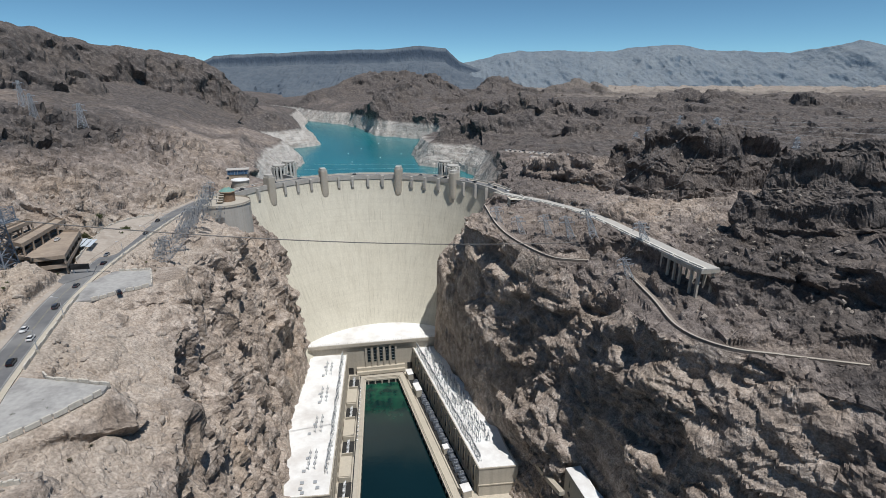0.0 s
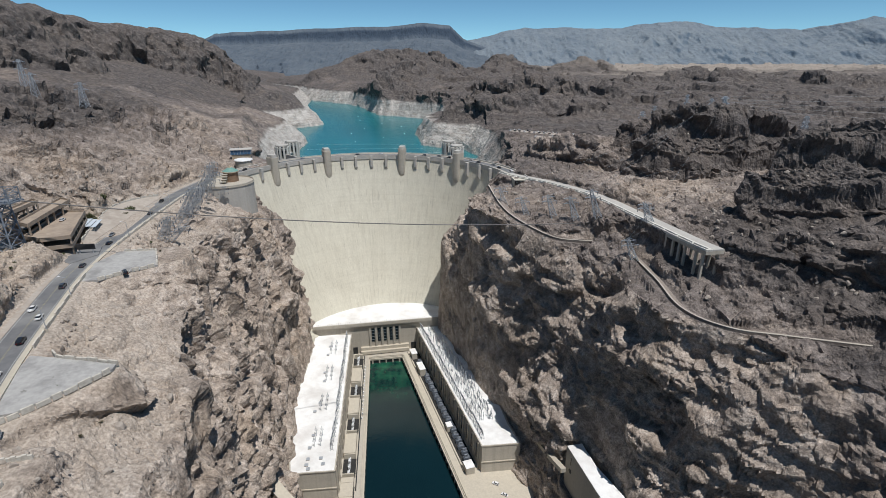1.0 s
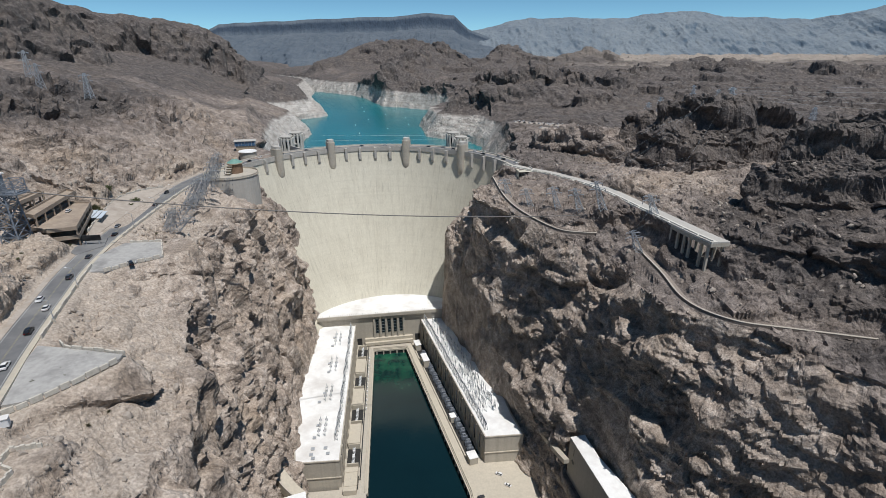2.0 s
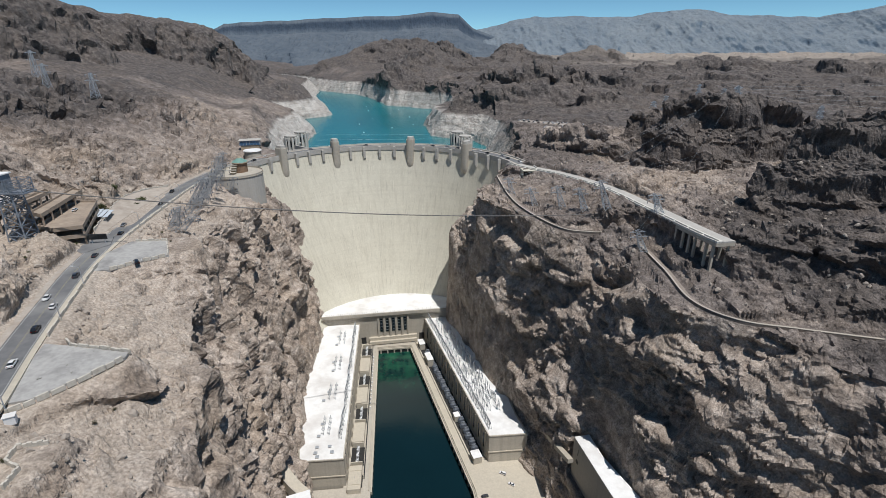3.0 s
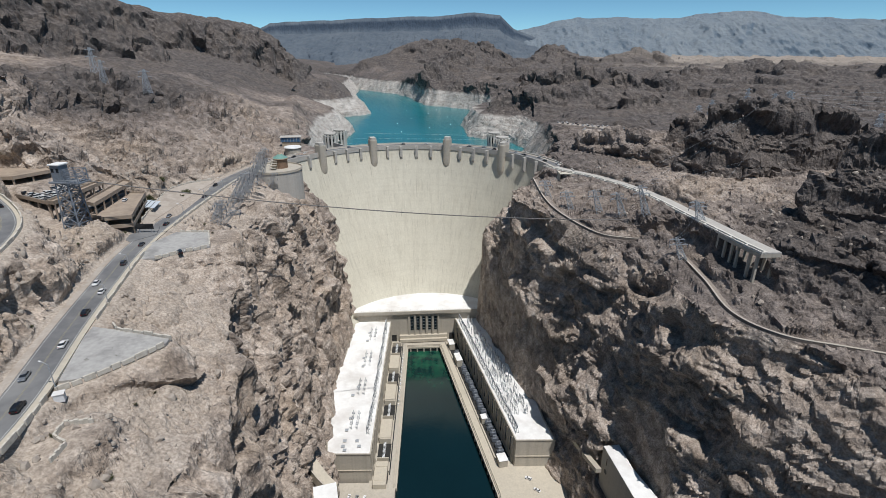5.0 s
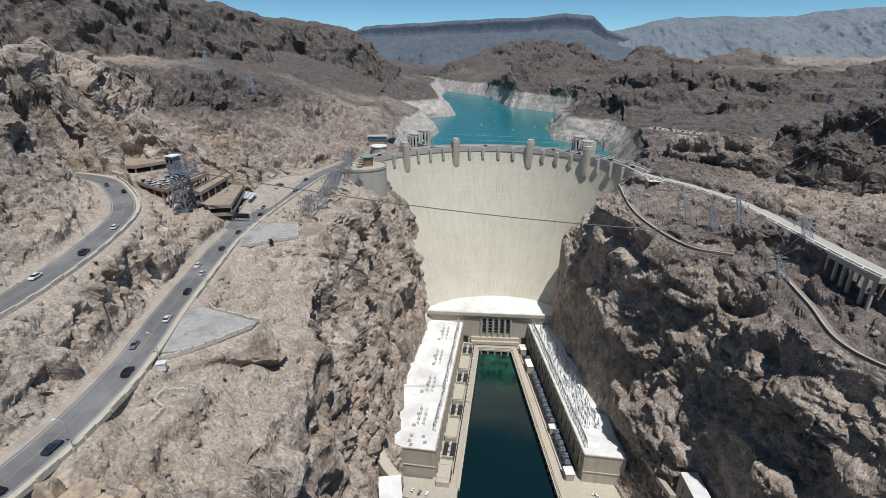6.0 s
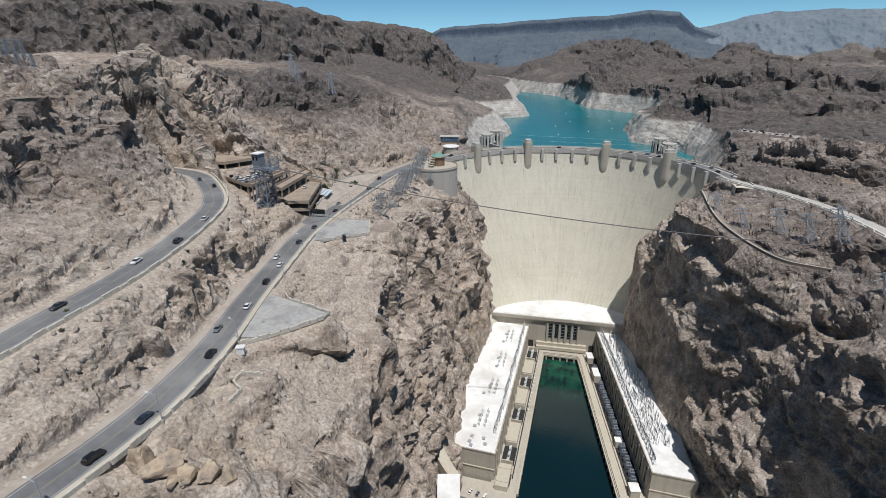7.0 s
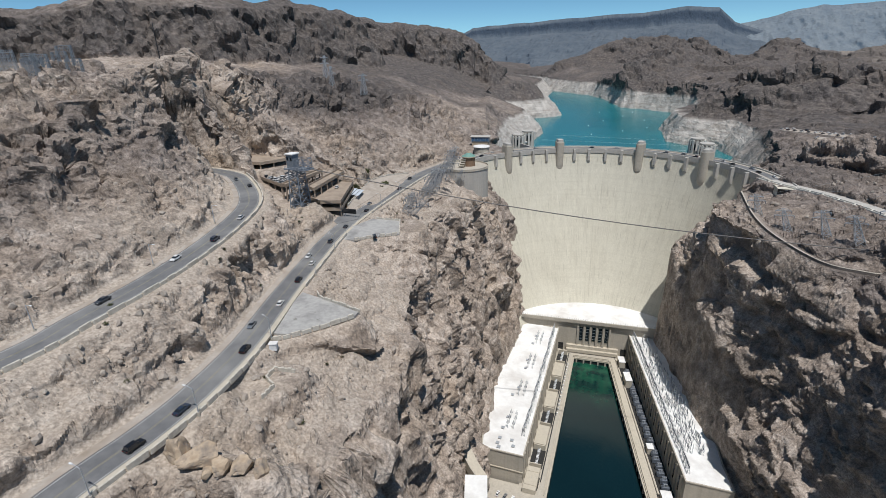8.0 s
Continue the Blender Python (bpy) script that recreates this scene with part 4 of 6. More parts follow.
def drum(bm, x, y, z0, z1, r0, r1=None, seg=48):
    r = bmesh.ops.create_cone(bm, cap_ends=True, segments=seg, radius1=r0, radius2=r1 if r1 is not None else r0, depth=z1 - z0)
    bmesh.ops.translate(bm, verts=r["verts"], vec=(x, y, (z0 + z1) / 2))
    return bm


terrace = thing("round_terrace", "round grey concrete viewing terrace beside the dam", "terrace", base=(-176, 398, 150))
part("drum", drum(bmesh.new(), -178.5, 397, 136, 178.4, 20.6, 20.6, 72), GREY_CONCRETE, terrace)
part("coping", drum(bmesh.new(), -178.5, 397, 178.41, 178.9, 21.1, 21.1, 72), CONCRETE, terrace)
bm = bmesh.new()
for k in range(72):
    a = radians(360 * k / 72)
    box(bm, (-178.5 + 20.6 * math.cos(a), 397 + 20.6 * math.sin(a), 179.5), (0.35, 1.8, 1.2), a)
part("parapet", bm, CONCRETE, terrace)
for k in range(24):
    a = radians(-170 + 150 * k / 23)
    bm = bmesh.new()
    box(bm, (-178.5 + 20.62 * math.cos(a), 397 + 20.62 * math.sin(a), 158), (0.12, 0.1, 41), a)
    part("casting_joint", bm, CONCRETE, terrace)
for a in (-95, -62):
    bm = bmesh.new()
    box(bm, (-178.5 + 20.55 * math.cos(radians(a)), 397 + 20.55 * math.sin(radians(a)), 157), (0.5, 2.2, 2.6), radians(a))
    part("window", bm, DARK_GLASS, terrace)
bm = bmesh.new()
box(bm, (-183, 376.5, 156.6), (12, 3.0, 0.6), 0.1)
part("balcony", bm, CONCRETE, terrace, "narrow pale balcony")
kiosk = thing("snack_pavilion", "round buff pavilion with a green copper roof on the terrace", "pavilion", base=(-176, 400, 179.4))
part("base", drum(bmesh.new(), -176, 401, 178.91, 186.5, 5.6, 5.6, 24), BROWN_WALL, kiosk)
part("eave", drum(bmesh.new(), -176, 401, 186.51, 187.2, 6.6, 6.6, 24), TAN_WALL, kiosk)
part("roof", drum(bmesh.new(), -176, 401, 187.21, 190.0, 6.2, 1.5, 24), COPPER, kiosk, "weathered green copper roof")
part("finial", drum(bmesh.new(), -176, 401, 190.01, 191.5, 1.3, 0.6, 12), TAN_WALL, kiosk)
for k in range(4):
    bm = bmesh.new()
    box(bm, (-178.5, 395.0 - 1.6 * k, 185.5 - 1.7 * k), (5.0, 2.2, 0.5), 0.1, 0.08)
    part("awning", bm, CONCRETE, kiosk, "stepped pale awning")
    bm = bmesh.new()
    box(bm, (-178.5, 395.4 - 1.6 * k, (179.4 + 185.2 - 1.7 * k) / 2), (3.6, 0.4, 185.2 - 1.7 * k - 179.4), 0.1)
    part("support", bm, TAN_WALL, kiosk)
visitor = thing("visitor_building", "flat-roofed visitor building clad in blue glass", "building", base=(-202, 489, 180))
bm = bmesh.new()
box(bm, (-202, 491, 181.5), (17, 9, 7), 0.3)
part("plinth", bm, TAN_WALL, visitor)
bm = bmesh.new()
box(bm, (-202, 491, 187.2), (19, 10, 4.3), 0.3)
part("glazing", bm, BLUE_GLASS, visitor)
bm = bmesh.new()
box(bm, (-202, 491, 189.7), (20.5, 11.5, 0.6), 0.3, 0.1)
part("roof", bm, GREY_CONCRETE, visitor)
for k in range(7):
    bm = bmesh.new()
    m = Matrix.Translation((-202, 491, 187.2)) @ Matrix.Rotation(0.3, 4, 'Z')
    box(bm, (-9 + 3 * k, -5.1, 0), (0.25, 0.25, 4.3), m=m)
    part("mullion", bm, STEEL, visitor)
rotunda = thing("rotunda", "low round white concrete building beside the road", "building", base=(-188, 470, 180))
part("shell", drum(bmesh.new(), -189, 462, 178, 184.5, 7.5, 7.5, 32), CONCRETE, rotunda)
part("roof", drum(bmesh.new(), -189, 462, 184.51, 185.2, 8.3, 8.0, 32), ROOF_WHITE, rotunda)

# ---- powerhouse ----
WEST_OUTER = [(-98, 242), (-103, 258), (-112, 272), (-112, 295), (-117, 320), (-117.5, 352), (-119.5, 380), (-124, 412)]
WEST_INNER = [(-90, 413), (-70.5, 245)]
EAST_OUTER = [(50, 270), (44, 290), (40, 311), (31, 330), (24.5, 340), (20.5, 356), (12, 390), (2, 410), (-4, 430)]
EAST_INNER = [(-29, 426), (24, 267)]
ROOF_Z, DECK_Z = 28.0, 6.0
PALE_BAND = concrete_material("sunlit_concrete", (0.52, 0.47, 0.38), (0.40, 0.36, 0.29), 0.5)


def wing(outline, inner, label, base):
    w = thing("powerhouse_wing", label, "powerhouse", "powerhouse wings", base=base)
    part("body", slab(bmesh.new(), outline, -5, ROOF_Z), CONCRETE, w)
    part("roof", slab(bmesh.new(), outline, ROOF_Z + 0.01, ROOF_Z + 0.35), ROOF_WHITE, w, "white coated flat roof")
    n = len(outline)
    for i in range(n):
        a, b = Vector((*outline[i], 0)), Vector((*outline[(i + 1) % n], 0))
        bm = bmesh.new()
        up = Vector((0, 0, ROOF_Z + 0.6))
        bar(bm, a + up, b + up, 0.8, 0.8) if abs((b - a).x) > abs((b - a).y) else bar(bm, a + up, b + up, 0.8, 0.8)
        part("coping", bm, CONCRETE, w)
    # shallow piers and tall dark windows on the wall above the tailrace
    a, b = Vector((*inner[0], 0)), Vector((*inner[1], 0))
    along = (b - a).normalized()
    out = Vector((along.y, -along.x, 0))
    centre = Vector((-45, 330, 0))
    if out.dot(centre - a) < 0:
        out = -out
    ang = math.atan2(along.y, along.x)
    for k in range(17):
        c = a.lerp(b, (k + 0.5) / 17)
        bm = bmesh.new()
        box(bm, c + out * 0.45 + Vector((0, 0, 16.5)), (1.5, 0.9, 22), ang)
        part("pier", bm, CONCRETE, w)
        if k < 16:
            c = a.lerp(b, (k + 1) / 17)
            bm = bmesh.new()
            box(bm, c + out * 0.06 + Vector((0, 0, 17.5)), (1.5, 0.3, 12), ang)
            part("window", bm, DARK_GLASS, w)
    return w, along, out, a, b, ang


west, w_along, w_out, w_a, w_b, w_ang = wing(WEST_OUTER + WEST_INNER, WEST_INNER, "long concrete powerhouse wing with a flat white roof", (-95, 330, 0))
east, e_along, e_out, e_a, e_b, e_ang = wing(EAST_OUTER + EAST_INNER, EAST_INNER, "long concrete powerhouse wing with a flat white roof", (10, 340, 0))
for p, q in ((Vector((-98, 242)), Vector((-70.5, 245))), (Vector((24, 267)), Vector((50, 270)))):
    bm = bmesh.new()
    c = (p + q) / 2
    box(bm, (c.x, c.y - 0.15, 15.0), ((q - p).length + 0.8, 0.7, 0.7), math.atan2(q.y - p.y, q.x - p.x))
    part("ledge", bm, PALE_BAND, west if p.x < 0 else east)

deck = thing("powerhouse_deck", "pale concrete working deck along the tailrace", "deck", kind="structure", base=(-60, 400, 0))
part("quay", slab(bmesh.new(), [(-100, 225), (-52, 225), (-54, 241), (-73.5, 407), (-90, 416), (-72, 243), (-96, 240)], -5, DECK_Z), CONCRETE, deck)
part("quay", slab(bmesh.new(), [(-73.5, 407), (-42, 412), (-28, 429), (-90, 417)], -5, DECK_Z - 0.004), CONCRETE, deck)
part("quay", slab(bmesh.new(), [(13.4, 243), (20, 205), (62, 205), (58, 240), (53, 272), (24, 269), (-28, 428.5), (-42, 412)], -5, DECK_Z), PALE_BAND, deck)
for a, b in (((-54, 241), (-73.5, 407)), ((-73.5, 407), (-42, 412)), ((-42, 412), (13.4, 243)), ((13.4, 243), (20, 205))):
    a, b = Vector((*a, 0)), Vector((*b, 0))
    mid = Vector((-35, 320, 0))
    side = Vector(((b - a).y, -(b - a).x, 0)).normalized()
    if side.dot(mid - (a + b) / 2) < 0:
        side = -side
    ang = math.atan2((b - a).y, (b - a).x)
    c = (a + b) / 2
    bm = bmesh.new()
    box(bm, c - side * 0.9 + Vector((0, 0, DECK_Z + 0.45)), ((b - a).length, 0.5, 0.9), ang)
    part("kerb", bm, PALE_BAND, deck)
    bm = bmesh.new()
    box(bm, c + side * 0.35 + Vector((0, 0, 4.4)), ((b - a).length, 1.2, 1.6), ang)
    part("edge_beam", bm, PALE_BAND, deck)
    n = int((b - a).length / 6.2)
    for k in range(n):
        q = a.lerp(b, (k + 0.5) / n)
        bm = bmesh.new()
        box(bm, q + side * 0.4 + Vector((0, 0, 1.0)), (1.3, 1.1, 6), ang)
        part("pier", bm, CONCRETE, deck)
    # dark strip behind the piers imitates the shade inside the arches
    bm = bmesh.new()
    box(bm, c + side * 0.08 + Vector((0, 0, 1.5)), ((b - a).length, 0.2, 4), ang)
    part("arch_shade", bm, DARK_METAL, deck)

central = thing("powerhouse_centre", "central concrete powerhouse block with tall windows under a white roof", "powerhouse", base=(-60, 430, 0))
part("body", slab(bmesh.new(), [(-91.5, 414), (-28, 426), (-4, 430.5), (-10, 460), (-60, 470), (-122, 440), (-126, 409)], -5, 37.5), CONCRETE, central)
foot = [face_at(radians(a), 40) for a in range(20, 152, 4)]
CANOPY = [(v.x, v.y + 3) for v in foot] + [(-124, 406), (-4, 427.5)]
part("fascia", slab(bmesh.new(), CANOPY, 36.4, 39.4), CONCRETE, central)
part("roof", slab(bmesh.new(), [(x, y) if y > 428.5 or (x < -100 and y > 407) else (x, y + 0.8) for x, y in CANOPY], 39.41, 39.8), ROOF_WHITE, central, "white coated flat roof")
f0, f1 = Vector((-91.5, 414, 0)), Vector((-28, 426, 0))
f_ang, f_out = math.atan2(12, 63.5), Vector((12, -63.5, 0)).normalized()
for k in range(6):
    c = f0.lerp(f1, 0.29 + 0.088 * k) + f_out * 0.5
    bm = bmesh.new()
    box(bm, c + Vector((0, 0, 23)), (1.6, 1.6, 26), f_ang)
    part("pilaster", bm, CONCRETE, central)
    if k < 5:
        c = f0.lerp(f1, 0.29 + 0.088 * (k + 0.5))
        bm = bmesh.new()
        box(bm, c + f_out * 0.12 + Vector((0, 0, 25)), (2.7, 0.5, 14), f_ang)
        win = part("window", bm, DARK_GLASS, central, "tall dark window")
        for q in range(4):
            bm = bmesh.new()
            box(bm, c + f_out * 0.4 + Vector((0, 0, 20 + 3.3 * q)), (2.7, 0.15, 0.25), f_ang)
            part("transom", bm, STEEL, win)
for k, w in ((0.06, 5.0), (0.93, 4.5)):
    bm = bmesh.new()
    box(bm, f0.lerp(f1, k) + f_out * 0.1 + Vector((0, 0, 9.5)), (w, 0.6, 7), f_ang)
    part("doorway", bm, DARK_METAL, central)
for z, d in ((14.0, 1.4), (11.0, 2.6)):
    bm = bmesh.new()
    box(bm, (f0 + f1) / 2 + f_out * d + Vector((0, 0, z - 2.5)), (46, d * 2, 3.0), f_ang)
    part("step", bm, PALE_BAND, central)
bm = bmesh.new()
for k in range(60):
    q = Vector((-124, 406, 0)).lerp(Vector((-4, 427.5, 0)), (k + 0.5) / 60)
    box(bm, q + Vector((0.1, 0.6, 40.6)), (0.12, 0.12, 1.3))
tagged(part("railing_post", bm, DARK_METAL, central), kind="stuff")

# transformers in their bays
UNIT_WHITE = grained("pale_grey_enamel", (0.66, 0.67, 0.67), (0.76, 0.77, 0.77), 0.9, 0.5)
UNIT_DARK = grained("blue_grey_enamel", (0.09, 0.11, 0.14), (0.16, 0.18, 0.21), 0.9, 0.5)
# near-black colour gives flat deck sheets the shade of recessed bays
PIT = grained("recess_dark", (0.018, 0.018, 0.018), (0.035, 0.034, 0.032), 0.5, 0.9)


def transformer(mat, label, group):
    t = thing("transformer", label, "transformer", group)
    bm = bmesh.new()
    box(bm, (0, 0, 2.0), (3.4, 2.6, 3.4), 0, 0.15)
    part("tank", bm, mat, t)
    for x in (-2.1, 2.1):
        bm = bmesh.new()
        for k in range(5):
            box(bm, (x, -1.0 + 0.5 * k, 2.0), (0.7, 0.16, 2.6))
        part("radiator", bm, mat, t)
    bm = bmesh.new()
    r = bmesh.ops.create_cone(bm, cap_ends=True, segments=10, radius1=0.5, radius2=0.5, depth=3.0)
    bmesh.ops.transform(bm, matrix=Matrix.Translation((0, 0.9, 4.5)) @ Matrix.Rotation(math.pi / 2, 4, 'Y'), verts=r["verts"])
    part("conservator", bm, mat, t)
    for x in (-1.0, 0.0, 1.0):
        part("bushing", drum(bmesh.new(), x, -0.6, 3.7, 5.8, 0.3, 0.15, 8), STEEL, t)
    return t


white_tr = transformer(UNIT_WHITE, "pale grey power transformer standing in an open bay", "transformers in the bays")
first = True
for k, frac in enumerate((0.10, 0.355, 0.605, 0.855, 0.985)):
    c = w_a.lerp(w_b, frac) + w_out * 6.0
    bm = bmesh.new()
    box(bm, c + Vector((0, 0, DECK_Z + 0.03)), (17.5 if k < 4 else 11, 9.0, 0.06), w_ang)
    part("dark_floor_sheet", bm, PIT, deck)
    for s in (-1, 1):
        bm = bmesh.new()
        box(bm, c + w_along * s * (9.1 if k < 4 else 5.8) + Vector((0, 0, DECK_Z + 2.2)), (0.7, 8, 4.4), w_ang)
        part("bay_wall", bm, PALE_BAND, deck)
    for q in ((-5.6, 0, 5.6) if k < 4 else (0,)):
        m = Matrix.Translation(c + w_along * q + Vector((0, 0, DECK_Z + 0.06))) @ Matrix.Rotation(w_ang, 4, 'Z') @ Matrix.Scale(0.85, 4)
        if first:
            white_tr.matrix_basis, first = m, False
        else:
            copy_thing(white_tr, m)
    if k < 4:
        c2 = w_a.lerp(w_b, frac + 0.128) + w_out * 5.6
        bm = bmesh.new()
        box(bm, c2 + Vector((0, 0, DECK_Z + 2.0)), (20, 8.6, 4.0), w_ang, 0.15)
        part("vault", bm, PALE_BAND, deck)
bm = bmesh.new()
box(bm, (w_a + w_b) / 2 + w_out * 11.4 + Vector((0, 0, DECK_Z + 0.5)), (160, 0.6, 1.0), w_ang)
part("kerb", bm, DARK_METAL, deck)
# row of white post insulators, simplified to a post and a cap
deck_insulator = thing("post_insulator", "short white post insulator along the deck edge", "post", "posts along the deck")
part("post", drum(bmesh.new(), 0, 0, 0, 1.6, 0.5, 0.45, 10), UNIT_WHITE, deck_insulator)
part("cap", drum(bmesh.new(), 0, 0, 1.61, 1.9, 0.6, 0.5, 10), ROOF_WHITE, deck_insulator)
for k in range(14):
    m = Matrix.Translation(w_a.lerp(w_b, 0.14 + 0.032 * k) + w_out * 12.6 + Vector((0, 0, DECK_Z)))
    if k:
        copy_thing(deck_insulator, m)
    else:
        deck_insulator.matrix_basis = m
dark_tr = transformer(UNIT_DARK, "dark blue-grey power transformer on the tailrace deck", "transformers on the tailrace deck")
first = True
bm = bmesh.new()
box(bm, (e_a + e_b) / 2 + e_out * 5.2 + Vector((0, 0, DECK_Z + 0.03)), (150, 9, 0.06), e_ang)
part("dark_floor_sheet", bm, PIT, deck)
for k in range(22):
    m = Matrix.Translation(e_a.lerp(e_b, 0.17 + 0.75 * k / 21) + e_out * (5.0 + 0.7 * (k % 2)) + Vector((0, 0, DECK_Z + 0.06))) @ Matrix.Rotation(e_ang + math.pi / 2, 4, 'Z')
    if first:
        dark_tr.matrix_basis, first = m, False
    else:
        copy_thing(dark_tr, m)
for frac, size in ((0.09, (9, 5, 6)), (0.25, (12, 5, 7)), (0.72, (5, 4, 5)), (0.975, (7, 6, 5.5))):
    hut = thing("switch_house", "small pale concrete switch house on the tailrace deck", "hut", "switch houses")
    hut.location = e_a.lerp(e_b, frac) + e_out * 7.6 + Vector((0, 0, DECK_Z + 0.06))
    bm = bmesh.new()
    box(bm, hut.location + Vector((0, 0, size[2] / 2)), size, e_ang, 0.12)
    part("shell", bm, CONCRETE, hut)
    bm = bmesh.new()
    box(bm, hut.location + Vector((0, 0, size[2] + 0.2)), (size[0] + 0.5, size[1] + 0.5, 0.35), e_ang)
    part("roof", bm, ROOF_WHITE, hut)
bm = bmesh.new()
box(bm, (e_a + e_b) / 2 + e_out * 11.0 + Vector((0, 0, DECK_Z + 0.6)), (158, 0.5, 1.2), e_ang)
part("kerb", bm, CONCRETE, deck)


# steel take-off frames on the roofs
FRAME_STEEL = grained("zinc_white_steel", (0.46, 0.48, 0.49), (0.6, 0.62, 0.63), 1.5, 0.55, 0.15)


def takeoff_frame(kind):
    t = thing("takeoff_frame", "grey steel line take-off frame with insulators on the white roof", "steel frame", "take-off frames")
    if kind == "gantry":
        for x in (-1.6, 1.6):
            bm = bmesh.new()
            bar(bm, (x * 1.25, -1.0, 0), (x, 0, 6.5), 0.28)
            bar(bm, (x * 1.25, 1.0, 0), (x, 0, 6.5), 0.28)
            bar(bm, (x * 1.1, -0.6, 2.6), (x * 1.1, 0.6, 2.6), 0.2)
            part("leg", bm, FRAME_STEEL, t)
        bm = bmesh.new()
        bar(bm, (-2.4, 0, 6.5), (2.4, 0, 6.5), 0.35)
        part("crossbeam", bm, FRAME_STEEL, t)
        bm = bmesh.new()
        bar(bm, (-2.0, 0, 4.4), (2.0, 0, 4.4), 0.22)
        part("lower_beam", bm, FRAME_STEEL, t)
        for x in (-1.8, 0, 1.8):
            part("insulator", drum(bmesh.new(), x, 0, 4.5, 6.3, 0.24, 0.24, 6), UNIT_DARK, t)
    else:
        bm = bmesh.new()
        bar(bm, (0, 0, 0), (0, 0, 7.6), 0.34)
        part("post", bm, FRAME_STEEL, t)
        bm = bmesh.new()
        bar(bm, (-0.8, 0, 4.0), (0.8, 0, 4.0), 0.26)
        part("crossbeam", bm, FRAME_STEEL, t)
        bm = bmesh.new()
        bar(bm, (-0.6, 0, 5.8), (0.6, 0, 5.8), 0.22)
        part("upper_arm", bm, FRAME_STEEL, t)
        for x in (-0.7, 0.7):
            part("insulator", drum(bmesh.new(), x, 0, 4.1, 5.4, 0.2, 0.16, 6), UNIT_DARK, t)
    return t


gantry, mast = takeoff_frame("gantry"), takeoff_frame("mast")
placed = {gantry: False, mast: False}


def place(ob, m):
    if placed.get(ob):
        return copy_thing(ob, m)
    ob.matrix_basis, placed[ob] = m, True
    return ob


rng = random.Random(5)
top = Vector((0, 0, ROOF_Z + 0.36))
for k in range(34):
    if k % 9 == 8:
        continue
    place(gantry, Matrix.Translation(w_a.lerp(w_b, 0.04 + 0.84 * k / 33) - w_out * (3.6 + rng.uniform(-0.5, 0.5)) + top) @ Matrix.Rotation(w_ang + rng.uniform(-0.1, 0.1), 4, 'Z'))
for c in (0.16, 0.39, 0.61, 0.83):
    for row in (11.5, 15.5):
        for q in (-5.5, 0, 5.5):
            place(mast, Matrix.Translation(w_a.lerp(w_b, c) - w_out * row + w_along * q + top) @ Matrix.Rotation(w_ang + math.pi / 2, 4, 'Z'))
for k in range(36):
    place(gantry, Matrix.Translation(e_a.lerp(e_b, 0.03 + 0.92 * k / 35) - e_out * (3.4 + rng.uniform(-0.4, 0.4)) + top) @ Matrix.Rotation(e_ang + rng.uniform(-0.1, 0.1), 4, 'Z'))
for k in range(28):
    for row in (8.0, 11.5, 15.0, 17.5):
        f = 0.06 + 0.8 * k / 27
        if (row > 13 and f < 0.18) or (row > 16 and f < 0.4):
            continue
        kind = gantry if rng.random() < 0.25 else mast
        place(kind, Matrix.Translation(e_a.lerp(e_b, f + rng.uniform(-0.01, 0.01)) - e_out * (row + rng.uniform(-1, 1)) + top) @ Matrix.Rotation(e_ang + rng.uniform(-0.4, 0.4), 4, 'Z'))
hatch = thing("roof_hatch", "small grey square hatch on the white roof", "hatch", "roof hatches")
bm = bmesh.new()
box(bm, (0, 0, 0.3), (2.2, 2.2, 0.6), 0, 0.08)
part("curb", bm, GREY_CONCRETE, hatch)
bm = bmesh.new()
box(bm, (0, 0, 0.68), (2.4, 2.4, 0.14), 0, 0.03)
part("lid", bm, STEEL, hatch)
for c in (0.12, 0.2, 0.36, 0.43, 0.59, 0.65, 0.8, 0.87, 0.93, 0.96):
    place(hatch, Matrix.Translation(w_a.lerp(w_b, c) - w_out * (18.5 + rng.uniform(-1.5, 1.5)) + top) @ Matrix.Rotation(w_ang, 4, 'Z'))
for c, o in ((0.93, 10), (0.96, 8), (0.98, 17)):
    place(hatch, Matrix.Translation(w_a.lerp(w_b, c) - w_out * o + top) @ Matrix.Rotation(w_ang, 4, 'Z'))

# ---- outlet houses on the cliffs ----


def outlet_house(outline, z0, z1, wall_a, wall_b, label):
    h = thing("outlet_house", label, "building", "valve houses on the cliffs", base=(outline[0][0], outline[0][1], z0))
    part("body", slab(bmesh.new(), outline, z0, z1), CONCRETE, h)
    part("roof", slab(bmesh.new(), outline, z1 + 0.01, z1 + 0.5), ROOF_WHITE, h, "white coated flat roof")
    a, b = Vector((*wall_a, 0)), Vector((*wall_b, 0))
    ang, along = math.atan2((b - a).y, (b - a).x), (b - a).normalized()
    out = Vector((along.y, -along.x, 0))
    if out.dot(Vector((0, 200, 0)) - a) < 0:
        out = -out
    n = int((b - a).length / 9)
    for k in range(n):
        c = a + along * (6 + 9 * k)
        bm = bmesh.new()
        box(bm, c + out * 0.05 + Vector((0, 0, z1 - 6)), (0.8, 0.3, 5), ang)
        part("slit_window", bm, DARK_GLASS, h)
        bm = bmesh.new()
        r = bmesh.ops.create_cone(bm, cap_ends=True, segments=20, radius1=1.5, radius2=1.5, depth=0.5)
        bmesh.ops.transform(bm, matrix=Matrix.Translation(c + out * 0.05 + Vector((0, 0, z1 - 13))) @ Matrix.Rotation(ang, 4, 'Z') @ Matrix.Rotation(math.pi / 2, 4, 'X'), verts=r["verts"])
        part("outlet", bm, DARK_METAL, h, "dark round valve outlet")


